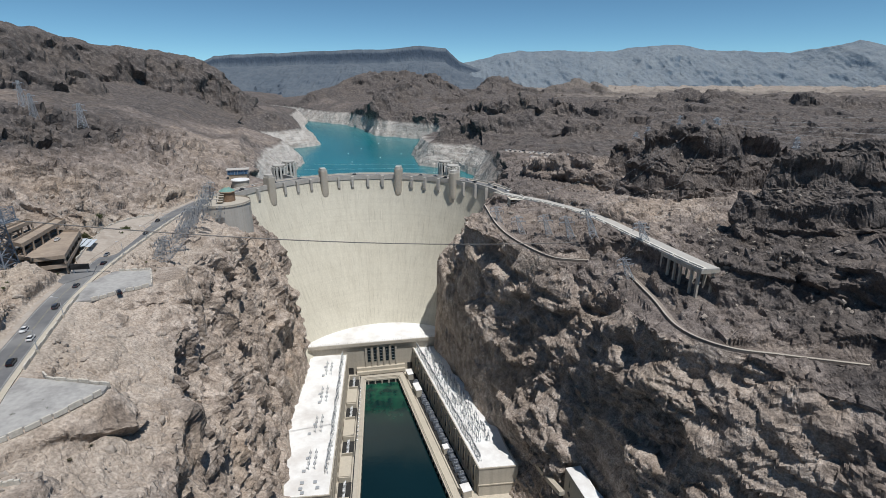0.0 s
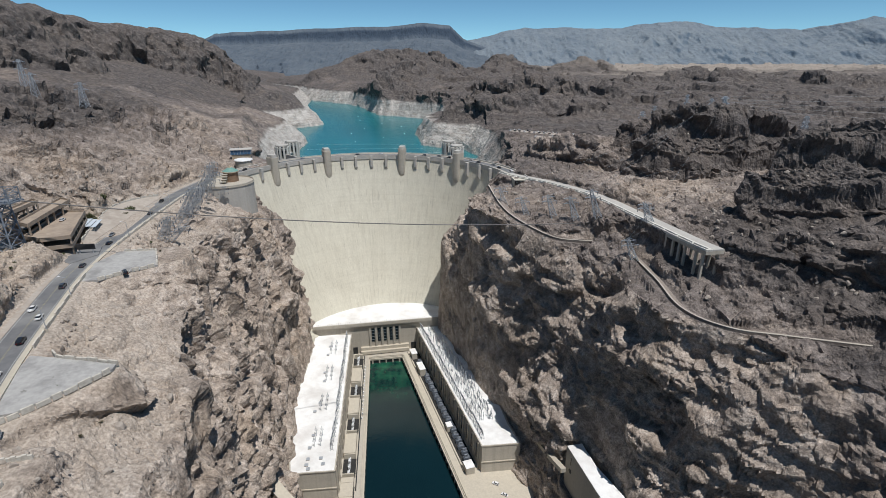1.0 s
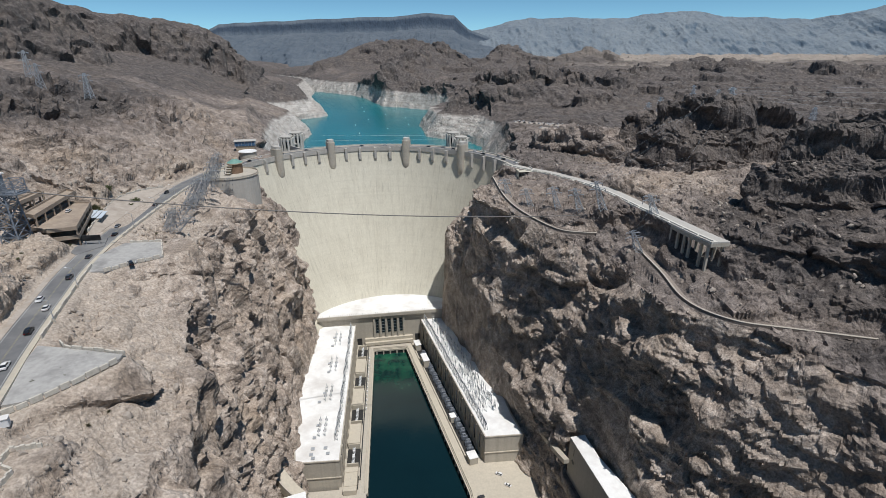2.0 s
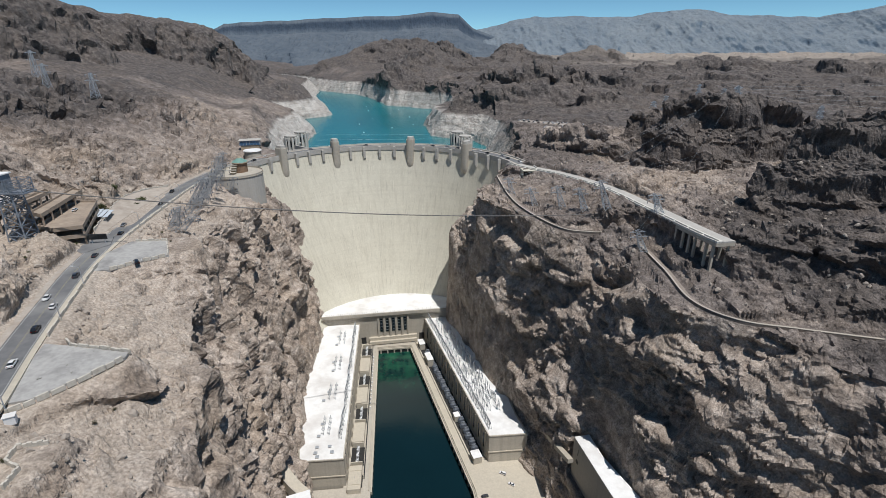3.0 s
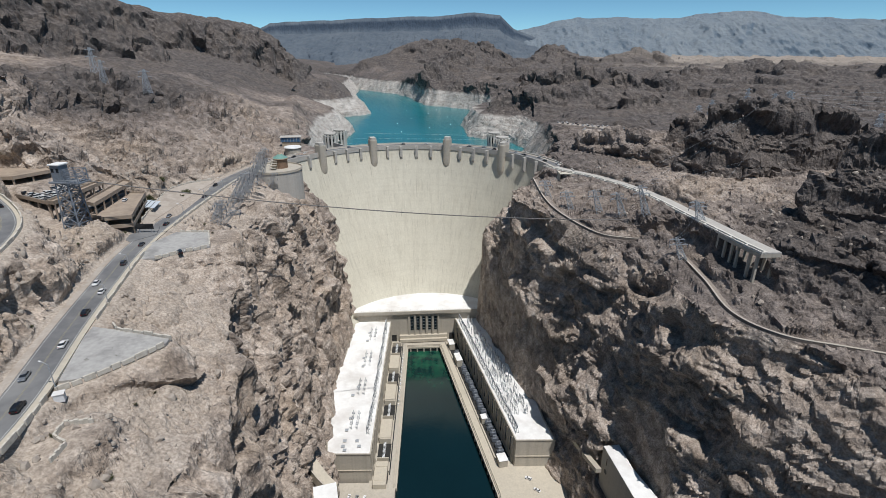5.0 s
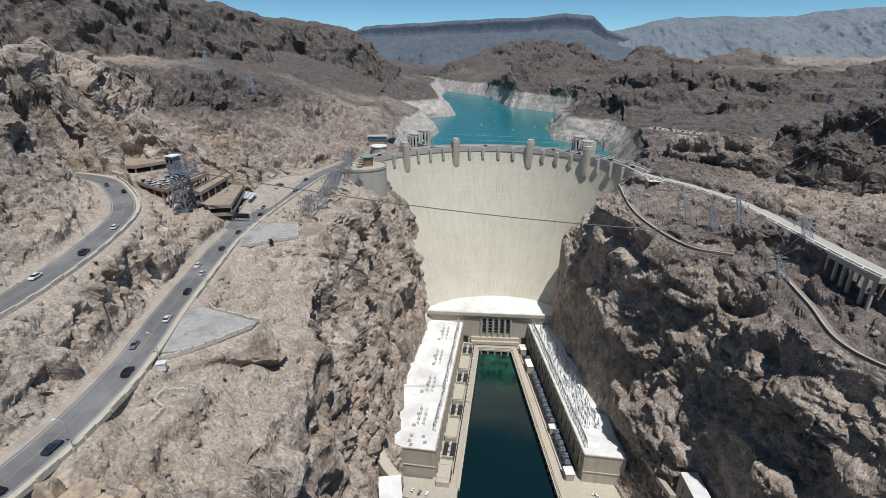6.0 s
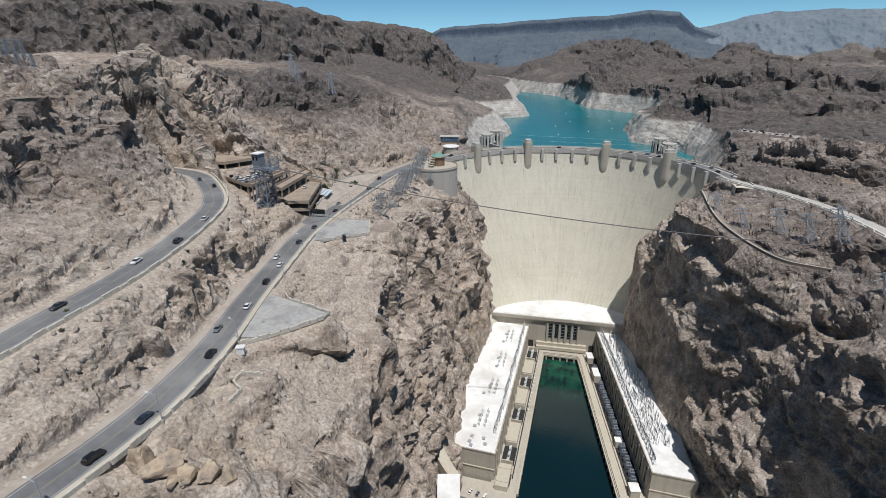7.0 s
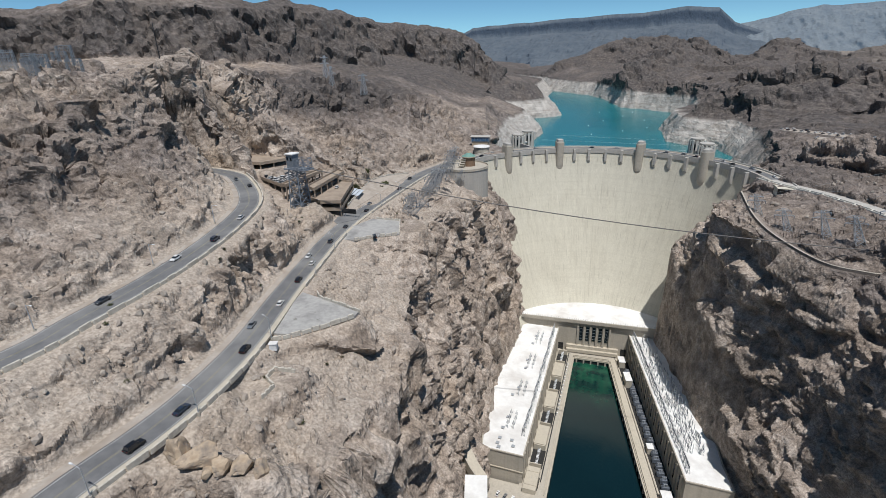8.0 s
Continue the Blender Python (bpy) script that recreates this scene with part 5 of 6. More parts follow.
outlet_house([(71.4, 235), (80.5, 237), (84, 220), (95, 193), (108, 150), (96, 150), (81.4, 193)], 30, 58, (71.4, 235), (92, 158), "long pale concrete valve house with white roof")
outlet_house([(-85.5, 187.5), (-74.5, 192), (-68, 176), (-58, 150), (-70, 145), (-79.5, 173)], 30, 60, (-74.5, 192), (-58, 150), "pale concrete valve house with a white roof against the cliff")
ramp_w = thing("access_ramp", "narrow pale concrete access ramp along the cliff", "ramp", "cliff ramps", base=(-97, 208, 60))
bm = bmesh.new()
ribbon(bm, smooth_line([(-106, 222, 63), (-97, 209, 62), (-86, 199, 58), (-77, 194, 54)], 2), -3.2, 3.2, 0, 6)
part("slab", bm, PALE_BAND, ramp_w)
bm = bmesh.new()
ribbon(bm, smooth_line([(-106, 222, 63), (-97, 209, 62), (-86, 199, 58), (-77, 194, 54)], 2), 2.6, 3.2, 1.1, 1.1)
part("kerb", bm, CONCRETE, ramp_w)
ramp_e = thing("access_ramp", "narrow pale concrete access ramp along the shaded cliff", "ramp", "cliff ramps", base=(60, 270, 34))
bm = bmesh.new()
ribbon(bm, smooth_line([(57, 283, 30), (60.5, 272, 34), (64, 248, 42), (68, 226, 50)], 2), -1.6, 1.6, 0, 3)
part("slab", bm, PALE_BAND, ramp_e)

# ---- roads ----
LINE_WHITE = grained("road_paint_white", (0.3, 0.3, 0.29), (0.56, 0.56, 0.54), 0.8, 0.7)
LINE_YELLOW = grained("road_paint_yellow", (0.22, 0.2, 0.14), (0.36, 0.32, 0.2), 0.8, 0.7)
GRAVEL = grained("roadside_gravel", (0.34, 0.30, 0.26), (0.46, 0.41, 0.36), 1.2, 0.95, stain=(0.28, 0.23, 0.18), stain_scale=0.15)
STONE = grained("pale_wall_stone", (0.42, 0.39, 0.33), (0.62, 0.58, 0.51), 0.9, 0.9, bumpy=0.6, dist=0.1)


def road(name, line, half, label, walk_left, walk_right, centre=True):
    r = thing(name, label, "road", kind="structure", base=tuple(line[len(line) // 2]))
    part("carriageway", ribbon(bmesh.new(), line, -half, half, 0.0, 0.6), ASPHALT, r)
    for side, w in ((-1, walk_left), (1, walk_right)):
        if w:
            a, b = sorted((side * half, side * (half + w)))
            part("shoulder", ribbon(bmesh.new(), line, a, b, 0.08, 0.7), PALE_BAND if side > 0 else GRAVEL, r)
        part("edge_line", ribbon(bmesh.new(), line, side * (half - 0.55) - 0.09, side * (half - 0.55) + 0.09, 0.012, 0.01), LINE_WHITE, r)
    if centre:
        for o in (-0.17, 0.17):
            part("centre_line", ribbon(bmesh.new(), line, o - 0.05, o + 0.05, 0.012, 0.01), LINE_YELLOW, r)
    return r


road("road_lower", LOWER_ROAD, 4.8, "two-lane worn grey asphalt road on a canyon bench", 2.6, 1.8)
road("road_upper", UPPER_ROAD, 4.8, "curving two-lane grey asphalt road cut into the hillside", 2.4, 1.2)


def stone_wall(name, line, offset, label, height=0.9, piece=3.4, gap=0.45, mat=None, tall_every=2):
    """A low wall of separate pieces along a line, every other one a little higher."""
    w = thing(name, label, "wall", "roadside walls", kind="", base=tuple(line[len(line) // 2]))
    pts = [p + s * offset for p, s in zip(line, sides(line))]
    acc, start, i = 0.0, pts[0], 0
    me = {}
    for p, q in zip(pts, pts[1:]):
        acc += (q - p).length
        if acc >= piece:
            d = q - start
            h = height * (1.35 if i % tall_every == 0 else 1.0)
            key = round(h, 2)
            if key not in me:
                bm = bmesh.new()
                box(bm, (0, 0, h / 2 - 0.3), (1.0, 0.55, h + 0.6), 0, 0.06)
                mm = bpy.data.meshes.new("wall_block")
                bm.to_mesh(mm)
                bm.free()
                mm.materials.append(mat or STONE)
                me[key] = mm
            ob = new("wall_block", me[key])
            ob.parent = w
            ob.matrix_parent_inverse = w.matrix_basis.inverted()
            tilt = math.atan2(d.z, math.hypot(d.x, d.y))
            ob.matrix_basis = Matrix.Translation((start + q) / 2) @ Matrix.Rotation(math.atan2(d.y, d.x), 4, 'Z') @ Matrix.Rotation(-tilt, 4, 'Y') @ Matrix.Diagonal((d.length - gap, 1, 1, 1))
            start, acc, i = q, 0.0, i + 1
    return w


near_lower = [p for p in LOWER_ROAD if 0 < p.y < 98]
far_lower = [p for p in LOWER_ROAD if 134 < p.y < 204]
stone_wall("parapet_wall", near_lower, 7.1, "low pale stone parapet wall beside the canyon road")
stone_wall("parapet_wall", far_lower, 7.1, "low pale stone parapet wall beside the canyon road")
stone_wall("parapet_wall", [p for p in LOWER_ROAD if 236 < p.y < 380], 7.1, "low pale stone parapet wall on the road to the dam")
stone_wall("parapet_wall", [p for p in UPPER_ROAD if 20 < p.y < 203], 6.5, "low white-topped stone wall on the outer edge of the curve")

# lay-by beside the lower road
layby = thing("pavement_layby", "triangular pale paved lay-by above the canyon", "pavement", kind="structure", base=(-114, 120, 184.5))
bm = bmesh.new()
slab(bm, [(-122.3, 104), (-114, 107), (-100.5, 127), (-101, 129.5), (-122, 133), (-131, 134)], 184.0, 184.95)
part("paving", bm, PAVING, layby)
stone_wall("parapet_wall", [Vector(p) for p in smooth_line([(-116, 101.5, 185), (-112, 106.5, 184.9), (-106, 116, 184.9), (-100, 127.5, 184.9)], 1.2)], 0.0, "low stone wall round the lay-by", piece=2.6)
stone_wall("parapet_wall", [Vector(p) for p in smooth_line([(-100.2, 129.6, 184.9), (-110, 131.5, 184.9), (-121, 133, 184.9), (-127, 137.5, 184.9)], 1.2)], 0.0, "low stone wall round the lay-by", piece=2.6)

# plaza with parking strip
plaza = thing("pavement_plaza", "pale paved plaza with parking strip beside the road", "pavement", kind="structure", base=(-148, 216, 182.5))
part("paving", slab(bmesh.new(), [(-157, 194), (-151, 196), (-142, 206), (-134, 213), (-145, 232), (-162, 230), (-165, 212)], 181.8, 182.95), PAVING, plaza)
for k in range(8):
    bm = bmesh.new()
    box(bm, (-150.5 + 1.5 * k, 200.2 + 1.25 * k, 182.965), (0.25, 4.2, 0.02), radians(25))
    part("bay_line", bm, LINE_WHITE, plaza)
for a, b in (((-151, 196), (-142, 206)), ((-142, 206), (-134, 213)), ((-134, 213), (-145, 232)), ((-145, 232), (-162, 230))):
    stone_wall("parapet_wall", smooth_line([(*a, 182.9), (*b, 182.9)], 1.0), 0.0, "low stone wall round the plaza", piece=2.8)
# ---- road to the east with its viaduct ----
east_road = thing("road_east", "pale concrete cliff road climbing from the dam to a viaduct", "road", kind="structure", base=(107, 345, 181))
part("carriageway", ribbon(bmesh.new(), EAST_ROAD, -4.6, 4.6, 0.0, 0.7), GREY_CONCRETE, east_road)
stretch = [p for p in EAST_ROAD if 229 < p.y < 440]
stone_wall("parapet_wall", stretch, 4.4, "broken pale concrete parapet of the cliff road", 1.0, 9.5, 1.2, VIA_WHITE, 50)
part("walkway", ribbon(bmesh.new(), stretch, 2.0, 5.4, 0.25, 1.2), VIA_WHITE, east_road, "bleached concrete walkway slab")
viaduct = thing("viaduct", "short concrete viaduct on slender columns below a cliff", "viaduct", base=(132, 232, 166))
via = [p for p in EAST_ROAD if 228 < p.y < 264]
part("girder", ribbon(bmesh.new(), via, -4.5, 5.6, -0.75, 1.8), CONCRETE, viaduct)
for i in range(0, len(via), 2):
    p, s = via[i], sides(via)[i]
    for o in (-3.6, 4.4):
        bm = bmesh.new()
        foot_z = min(ground_z(p.x + s.x * o, p.y + s.y * o), 172) - 3
        box(bm, (p.x + s.x * o, p.y + s.y * o, (p.z - 2.5 + foot_z) / 2), (1.3, 1.3, p.z - 2.5 - foot_z), 0.3, 0.1)
        part("column", bm, CONCRETE, viaduct)
path = thing("path_wall", "long dark masonry retaining wall with a pale coping", "wall", base=(113, 248, 161))
part("wall", ribbon(bmesh.new(), EAST_PATH, 1.6, 2.4, 1.0, 5.0), grained("dark_masonry", (0.14, 0.12, 0.105), (0.22, 0.19, 0.165), 0.7, 0.95), path)
part("coping", ribbon(bmesh.new(), EAST_PATH, 1.55, 2.45, 1.2, 0.2), CONCRETE, path)
part("footway", ribbon(bmesh.new(), EAST_PATH, -1.2, 1.6, 0.0, 0.5), grained("dirt_path", (0.22, 0.185, 0.16), (0.30, 0.255, 0.22), 0.9, 0.95), path)

# ---- vehicles ----
GLASS = material("car_glass", 0.05, 0.0, (0.02, 0.024, 0.03))[0]
RUBBER = material("tyre_rubber", 0.85, 0.0, (0.02, 0.02, 0.02))[0]
LAMP = material("lamp_lens", 0.2, 0.0, (0.6, 0.6, 0.58))[0]
TAIL_LAMP = material("tail_lens", 0.2, 0.0, (0.35, 0.02, 0.02))[0]


def paint(name, colour, metal=0.3):
    m, nt, bs = material(name, 0.3, metal, colour)
    bs.inputs["Coat Weight"].default_value = 0.6
    return m


PAINTS = {"white": paint("white_car_paint", (0.75, 0.75, 0.74), 0.0), "black": paint("black_car_paint", (0.012, 0.012, 0.014)),
          "silver": paint("silver_car_paint", (0.42, 0.44, 0.46), 0.7), "grey": paint("dark_grey_car_paint", (0.07, 0.075, 0.085)),
          "blue": paint("dark_blue_car_paint", (0.03, 0.045, 0.075))}
CAR_SHAPES = {"saloon": (4.7, 1.82, [(-2.35, 0.45), (-2.35, 0.9), (-1.5, 1.0), (1.1, 0.98), (2.2, 0.82), (2.35, 0.45)], [(-1.75, 0.99), (-1.05, 1.42), (0.35, 1.42), (1.2, 0.97)]),
              "wagon": (4.8, 1.92, [(-2.4, 0.5), (-2.4, 1.05), (-1.5, 1.12), (1.1, 1.1), (2.25, 1.0), (2.4, 0.5)], [(-2.2, 1.1), (-1.95, 1.75), (0.4, 1.75), (1.15, 1.09)])}


def extruded(bm, outline, half0, half1=None, z_top=None):
    """An outline in x and z, extruded over y; it narrows to half1 at its top."""
    half1 = half0 if half1 is None else half1
    lo, hi = min(z for _, z in outline), max(z for _, z in outline)
    rows = []
    for s in (-1, 1):
        rows.append([bm.verts.new((x, s * (half0 + (half1 - half0) * (z - lo) / (hi - lo)), z)) for x, z in outline])
    n = len(outline)
    bm.faces.new(rows[0])
    bm.faces.new(rows[1][::-1])
    for i in range(n):
        bm.faces.new((rows[0][i], rows[0][(i + 1) % n], rows[1][(i + 1) % n], rows[1][i]))
    return bm


def car(shape, colour, group):
    length, width, lower, upper = CAR_SHAPES[shape]
    words = {"saloon": "saloon car", "wagon": "sport utility car"}[shape]
    c = thing("car", f"{colour} {words} with dark windows on the asphalt", "car", group)
    part("body", extruded(bmesh.new(), lower, width / 2, width / 2 - 0.06), PAINTS[colour], c)
    part("glasshouse", extruded(bmesh.new(), upper, width / 2 - 0.1, width / 2 - 0.3), GLASS, c, "dark glass")
    bm = bmesh.new()
    x0, x1, z = upper[1][0], upper[2][0], upper[1][1]
    box(bm, ((x0 + x1) / 2, 0, z + 0.03), (x1 - x0 + 0.1, width - 0.55, 0.07), 0, 0.02)
    part("roof", bm, PAINTS[colour], c)
    for x in (-length * 0.3, length * 0.3):
        for y in (-1, 1):
            bm = bmesh.new()
            r = bmesh.ops.create_cone(bm, cap_ends=True, segments=12, radius1=0.34, radius2=0.34, depth=0.24)
            bmesh.ops.transform(bm, matrix=Matrix.Translation((x, y * (width / 2 - 0.08), 0.34)) @ Matrix.Rotation(math.pi / 2, 4, 'X'), verts=r["verts"])
            part("wheel", bm, RUBBER, c)
    for y in (-0.62, 0.62):
        bm = bmesh.new()
        box(bm, (length / 2 - 0.03, y, 0.72), (0.08, 0.34, 0.14))
        part("headlight", bm, LAMP, c)
        bm = bmesh.new()
        box(bm, (-length / 2 + 0.02, y, 0.78), (0.08, 0.3, 0.16))
        part("tail_light", bm, TAIL_LAMP, c)
    return c


FLEET = {}


def drive(shape, colour, m, group="cars on the canyon roads"):
    key = (shape, colour, group)
    if key not in FLEET:
        FLEET[key] = car(shape, colour, group)
        FLEET[key].matrix_basis = m
        return FLEET[key]
    return copy_thing(FLEET[key], m)


def on_road(line, y, lane, ahead=True):
    i = min(range(len(line)), key=lambda k: abs(line[k].y - y) if k < len(line) - 12 else 1e9)
    d = line[min(i + 1, len(line) - 1)] - line[i - 1]
    p = line[i] + sides(line)[i] * lane
    tilt = math.atan2(d.z, math.hypot(d.x, d.y))
    return Matrix.Translation(p + Vector((0, 0, 0.015))) @ Matrix.Rotation(math.atan2(d.y, d.x) + (0 if ahead else math.pi), 4, 'Z') @ Matrix.Rotation(-tilt if ahead else tilt, 4, 'Y')


for y, lane, shape, colour in ((48, 2.4, "wagon", "black"), (64, 2.3, "saloon", "blue"), (90, 2.4, "wagon", "black"), (107, -2.2, "saloon", "silver"), (122, 2.3, "saloon", "white"), (142, 2.3, "wagon", "black"),
                               (159, 2.3, "saloon", "white"), (167, -2.3, "saloon", "white"), (187, 2.2, "wagon", "grey"), (209, 2.2, "saloon", "grey"), (241, 2.2, "saloon", "black"), (258, -2.2, "saloon", "silver"),
                               (300, 2.2, "saloon", "grey"), (332, -2.2, "wagon", "black")):
    drive(shape, colour, on_road(LOWER_ROAD, y, lane, lane > 0))
for y, lane, shape, colour in ((74, -2.2, "saloon", "grey"), (106, -2.3, "saloon", "white"), (124, 2.2, "wagon", "blue"), (147, 2.2, "saloon", "white"), (186, 2.2, "saloon", "black"), (196, -2.2, "saloon", "grey")):
    drive(shape, colour, on_road(UPPER_ROAD, y, lane, lane > 0))
drive("wagon", "black", Matrix.Translation((-143, 203, 182.97)) @ Matrix.Rotation(2.3, 4, 'Z'))
for k, deg in enumerate((20, 27, 33, 41, 47, 58, 64, 71, 92, 103, 128, 141, 150, 158)):
    a = radians(deg)
    r = CREST_R + (5.0 if k % 2 else 8.6)
    q = CREST_C + Vector((math.cos(a), math.sin(a))) * r
    drive(("saloon", "wagon")[k % 2], ("white", "black", "silver", "grey")[k % 4], Matrix.Translation((q.x, q.y, 178.86)) @ Matrix.Rotation(a + (math.pi / 2 if k % 2 else -math.pi / 2), 4, 'Z'), "cars on the dam crest")
for x, y, rz, shape, colour in ((38, 248, 2.6, "saloon", "white"), (33, 257, 2.7, "wagon", "white"), (20, 238, 0.4, "wagon", "grey"), (-82, 230, 1.5, "saloon", "white"), (-77, 230, 1.5, "saloon", "silver"), (-72, 230, 1.5, "wagon", "white")):
    drive(shape, colour, Matrix.Translation((x, y, DECK_Z + 0.01)) @ Matrix.Rotation(rz, 4, 'Z'), "cars on the powerhouse apron")

# ---- parking garage ----
GARAGE_TAN = grained("tan_painted_concrete", (0.30, 0.24, 0.185), (0.39, 0.32, 0.25), 0.5, 0.9, stain=(0.25, 0.2, 0.16), stain_scale=0.12)
garage = thing("parking_garage", "stepped tan concrete parking garage with open dark levels", "garage", base=(-215, 240, 184))


def garage_level(outline, z, floor, parapet=True, mat=None):
    part("deck", slab(bmesh.new(), outline, z - 0.9, z), mat or GARAGE_TAN, garage)
    n = len(outline)
    for i in range(n):
        a, b = Vector((*outline[i], 0)), Vector((*outline[(i + 1) % n], 0))
        if parapet:
            bm = bmesh.new()
            box(bm, (a + b) / 2 + Vector((0, 0, z + 0.1)), ((b - a).length + 0.4, 0.4, 1.9), math.atan2((b - a).y, (b - a).x))
            part("parapet", bm, GARAGE_TAN, garage)
        for k in range(max(1, int((b - a).length / 8))):
            q = a.lerp(b, k / max(1, int((b - a).length / 8)))
            c = Vector((sum(x for x, _ in outline) / n, sum(y for _, y in outline) / n, 0))
            q = q + (c - q).normalized() * 0.8
            bm = bmesh.new()
            box(bm, (q.x, q.y, (floor + z - 0.9) / 2), (0.8, 0.8, z - 0.9 - floor), 0.4)
            part("column", bm, GARAGE_TAN, garage)


garage_level([(-203, 225), (-192, 221), (-181.4, 226), (-203, 268), (-216, 268)], 192, 183)
garage_level([(-203, 225), (-192, 221), (-181.4, 226), (-203, 268), (-216, 268)], 187.5, 183)
garage_level([(-209.5, 230.5), (-201, 226.6), (-213, 272), (-221, 276)], 197.4, 192)
garage_level([(-229, 248), (-211, 235), (-214, 268), (-226, 275), (-241, 279)], 193, 183, False, ASPHALT)
garage_level([(-216, 216), (-211.5, 214.5), (-217, 255), (-222, 258)], 201.5, 193)
garage_level([(-250, 233), (-222, 222), (-226, 257), (-246, 258)], 199, 184, True, ASPHALT)
garage_level([(-249, 258), (-262, 268), (-299, 256), (-281, 235), (-256, 240)], 206.5, 199)
for k in range(32):
    i, j = k % 8, k // 8
    q = Vector((-227, 228, 199.01)) + Vector((-2.6, 1.1, 0)) * i * 1.1 + Vector((0.9, 6.4, 0)) * j
    if rng.random() < 0.85:
        drive(("saloon", "wagon")[k % 2], rng.choice(("white", "white", "silver", "black", "grey")), Matrix.Translation(q) @ Matrix.Rotation(radians(68) + rng.uniform(-0.05, 0.05), 4, 'Z'), "cars parked in the garage")
drive("wagon", "white", Matrix.Translation((-219, 266, 193.01)) @ Matrix.Rotation(1.4, 4, 'Z'), "cars parked in the garage")
drive("saloon", "white", Matrix.Translation((-204, 252, 192.01)) @ Matrix.Rotation(1.9, 4, 'Z'), "cars parked in the garage")
canopy = thing("shade_canopy", "long pale blue shade canopy on steel posts", "canopy", "canopies beside the garage")
bm = bmesh.new()
box(bm, (0, 0, 2.9), (14, 2.4, 0.2), 0, 0.05)
part("roof", bm, grained("pale_blue_sheet", (0.5, 0.56, 0.62), (0.6, 0.66, 0.7), 0.7, 0.4), canopy)
for x in (-6, -2, 2, 6):
    bm = bmesh.new()
    box(bm, (x, 0, 1.4), (0.2, 0.2, 2.8))
    part("post", bm, STEEL, canopy)
for k in range(3):
    place(canopy, Matrix.Translation((-194.5 - 3.4 * k, 263 + 1.0 * k, 184)) @ Matrix.Rotation(radians(110), 4, 'Z'))
stone_wall("parapet_wall", smooth_line([(-188, 241, 184.4), (-199, 268, 184.6), (-210, 300, 184.6), (-210, 325, 183.4), (-203, 345, 181.2)], 1.5), 0.0, "low pale retaining wall above the road embankment", 1.2, 4.0)
bank = thing("pavement_embankment", "smooth buff paved embankment between road and wall", "embankment", kind="structure", base=(-196, 290, 182))
foot_line = [p + s * -7.3 for p, s in zip(LOWER_ROAD, sides(LOWER_ROAD)) if 238 < p.y < 346]
head_line = smooth_line([(-188.4, 241, 184.6), (-199, 268, 185.6), (-209.4, 300, 185.6), (-209.4, 325, 183.8), (-203.4, 345, 181.4)], 2)
rows = []
bm = bmesh.new()
for k in range(41):
    a, b = foot_line[round(k / 40 * (len(foot_line) - 1))], head_line[round(k / 40 * (len(head_line) - 1))]
    rows.append([bm.verts.new(a + Vector((0, 0, 0.3))), bm.verts.new(b), bm.verts.new(b - Vector((0, 0, 3))), bm.verts.new(a - Vector((0, 0, 2)))])
for p, q in zip(rows, rows[1:]):
    for i in range(4):
        bm.faces.new((p[i], p[(i + 1) % 4], q[(i + 1) % 4], q[i]))
bm.faces.new(rows[0])
bm.faces.new(rows[-1][::-1])
part("paving", bm, grained("buff_paving", (0.37, 0.32, 0.27), (0.46, 0.405, 0.345), 0.5, 0.9, stain=(0.3, 0.255, 0.21), stain_scale=0.09), bank)
# board on posts, added in place of a black bus at the junction
board = thing("bus_panel", "dark board on two posts standing in for a black bus at the junction", "sign", base=(-177, 228, 183))
bm = bmesh.new()
box(bm, (-177, 228, 186.2), (8.5, 0.5, 2.8), 0.15, 0.06)
part("panel", bm, DARK_METAL, board)
for x in (-3, 3):
    bm = bmesh.new()
    box(bm, (-177 + x, 228 + 0.15 * x, 184.2), (0.35, 0.35, 3), 0.15)
    part("post", bm, STEEL, board)
part("junction_apron", slab(bmesh.new(), [(-176, 214), (-170, 226), (-176, 238), (-190, 234), (-188, 222)], 182.0, 182.95), ASPHALT, plaza)


# ---- lattice steelwork ----
def lattice(bm, base, top, w0, w1, panels, thick=0.22):
    """A square lattice mast from base to top, four legs and crossed bracing."""
    base, top = Vector(base), Vector(top)
    rings = []
    for k in range(panels + 1):
        f = k / panels
        c, w = base.lerp(top, f), (w0 + (w1 - w0) * f) / 2
        rings.append([c + Vector((sx * w, sy * w, 0)) for sx, sy in ((-1, -1), (1, -1), (1, 1), (-1, 1))])
    for p, q in zip(rings, rings[1:]):
        for i in range(4):
            bar(bm, p[i], q[i], thick * 1.3)
            bar(bm, p[i], q[(i + 1) % 4], thick * 0.8)
            bar(bm, p[(i + 1) % 4], q[i], thick * 0.8)
            bar(bm, q[i], q[(i + 1) % 4], thick * 0.8)
    return bm


def lattice_tower(base, top, w0, w1, panels, arms, label, group, thick=0.22, turn=0.0, mat=None):
    t = thing("lattice_tower", label, "pylon", group, base=tuple(base))
    part("mast", lattice(bmesh.new(), base, top, w0, w1, panels, thick), mat or STEEL, t)
    b, e = Vector(base), Vector(top)
    d = Vector((math.cos(turn), math.sin(turn), 0))
    for f, half in arms:
        c = b.lerp(e, f)
        bm = bmesh.new()
        bar(bm, c - d * half, c + d * half, thick * 1.6)
        bar(bm, c - d * half, c + Vector((0, 0, 1.6)), thick)
        bar(bm, c + d * half, c + Vector((0, 0, 1.6)), thick)
        arm = part("crossarm", bm, mat or STEEL, t)
        for s in (-1, 1):
            q = c + d * half * s * 0.95
            part("insulator", drum(bmesh.new(), q.x, q.y, q.z - 2.0, q.z - 0.2, 0.18, 0.18, 6), UNIT_DARK, arm)
    return t


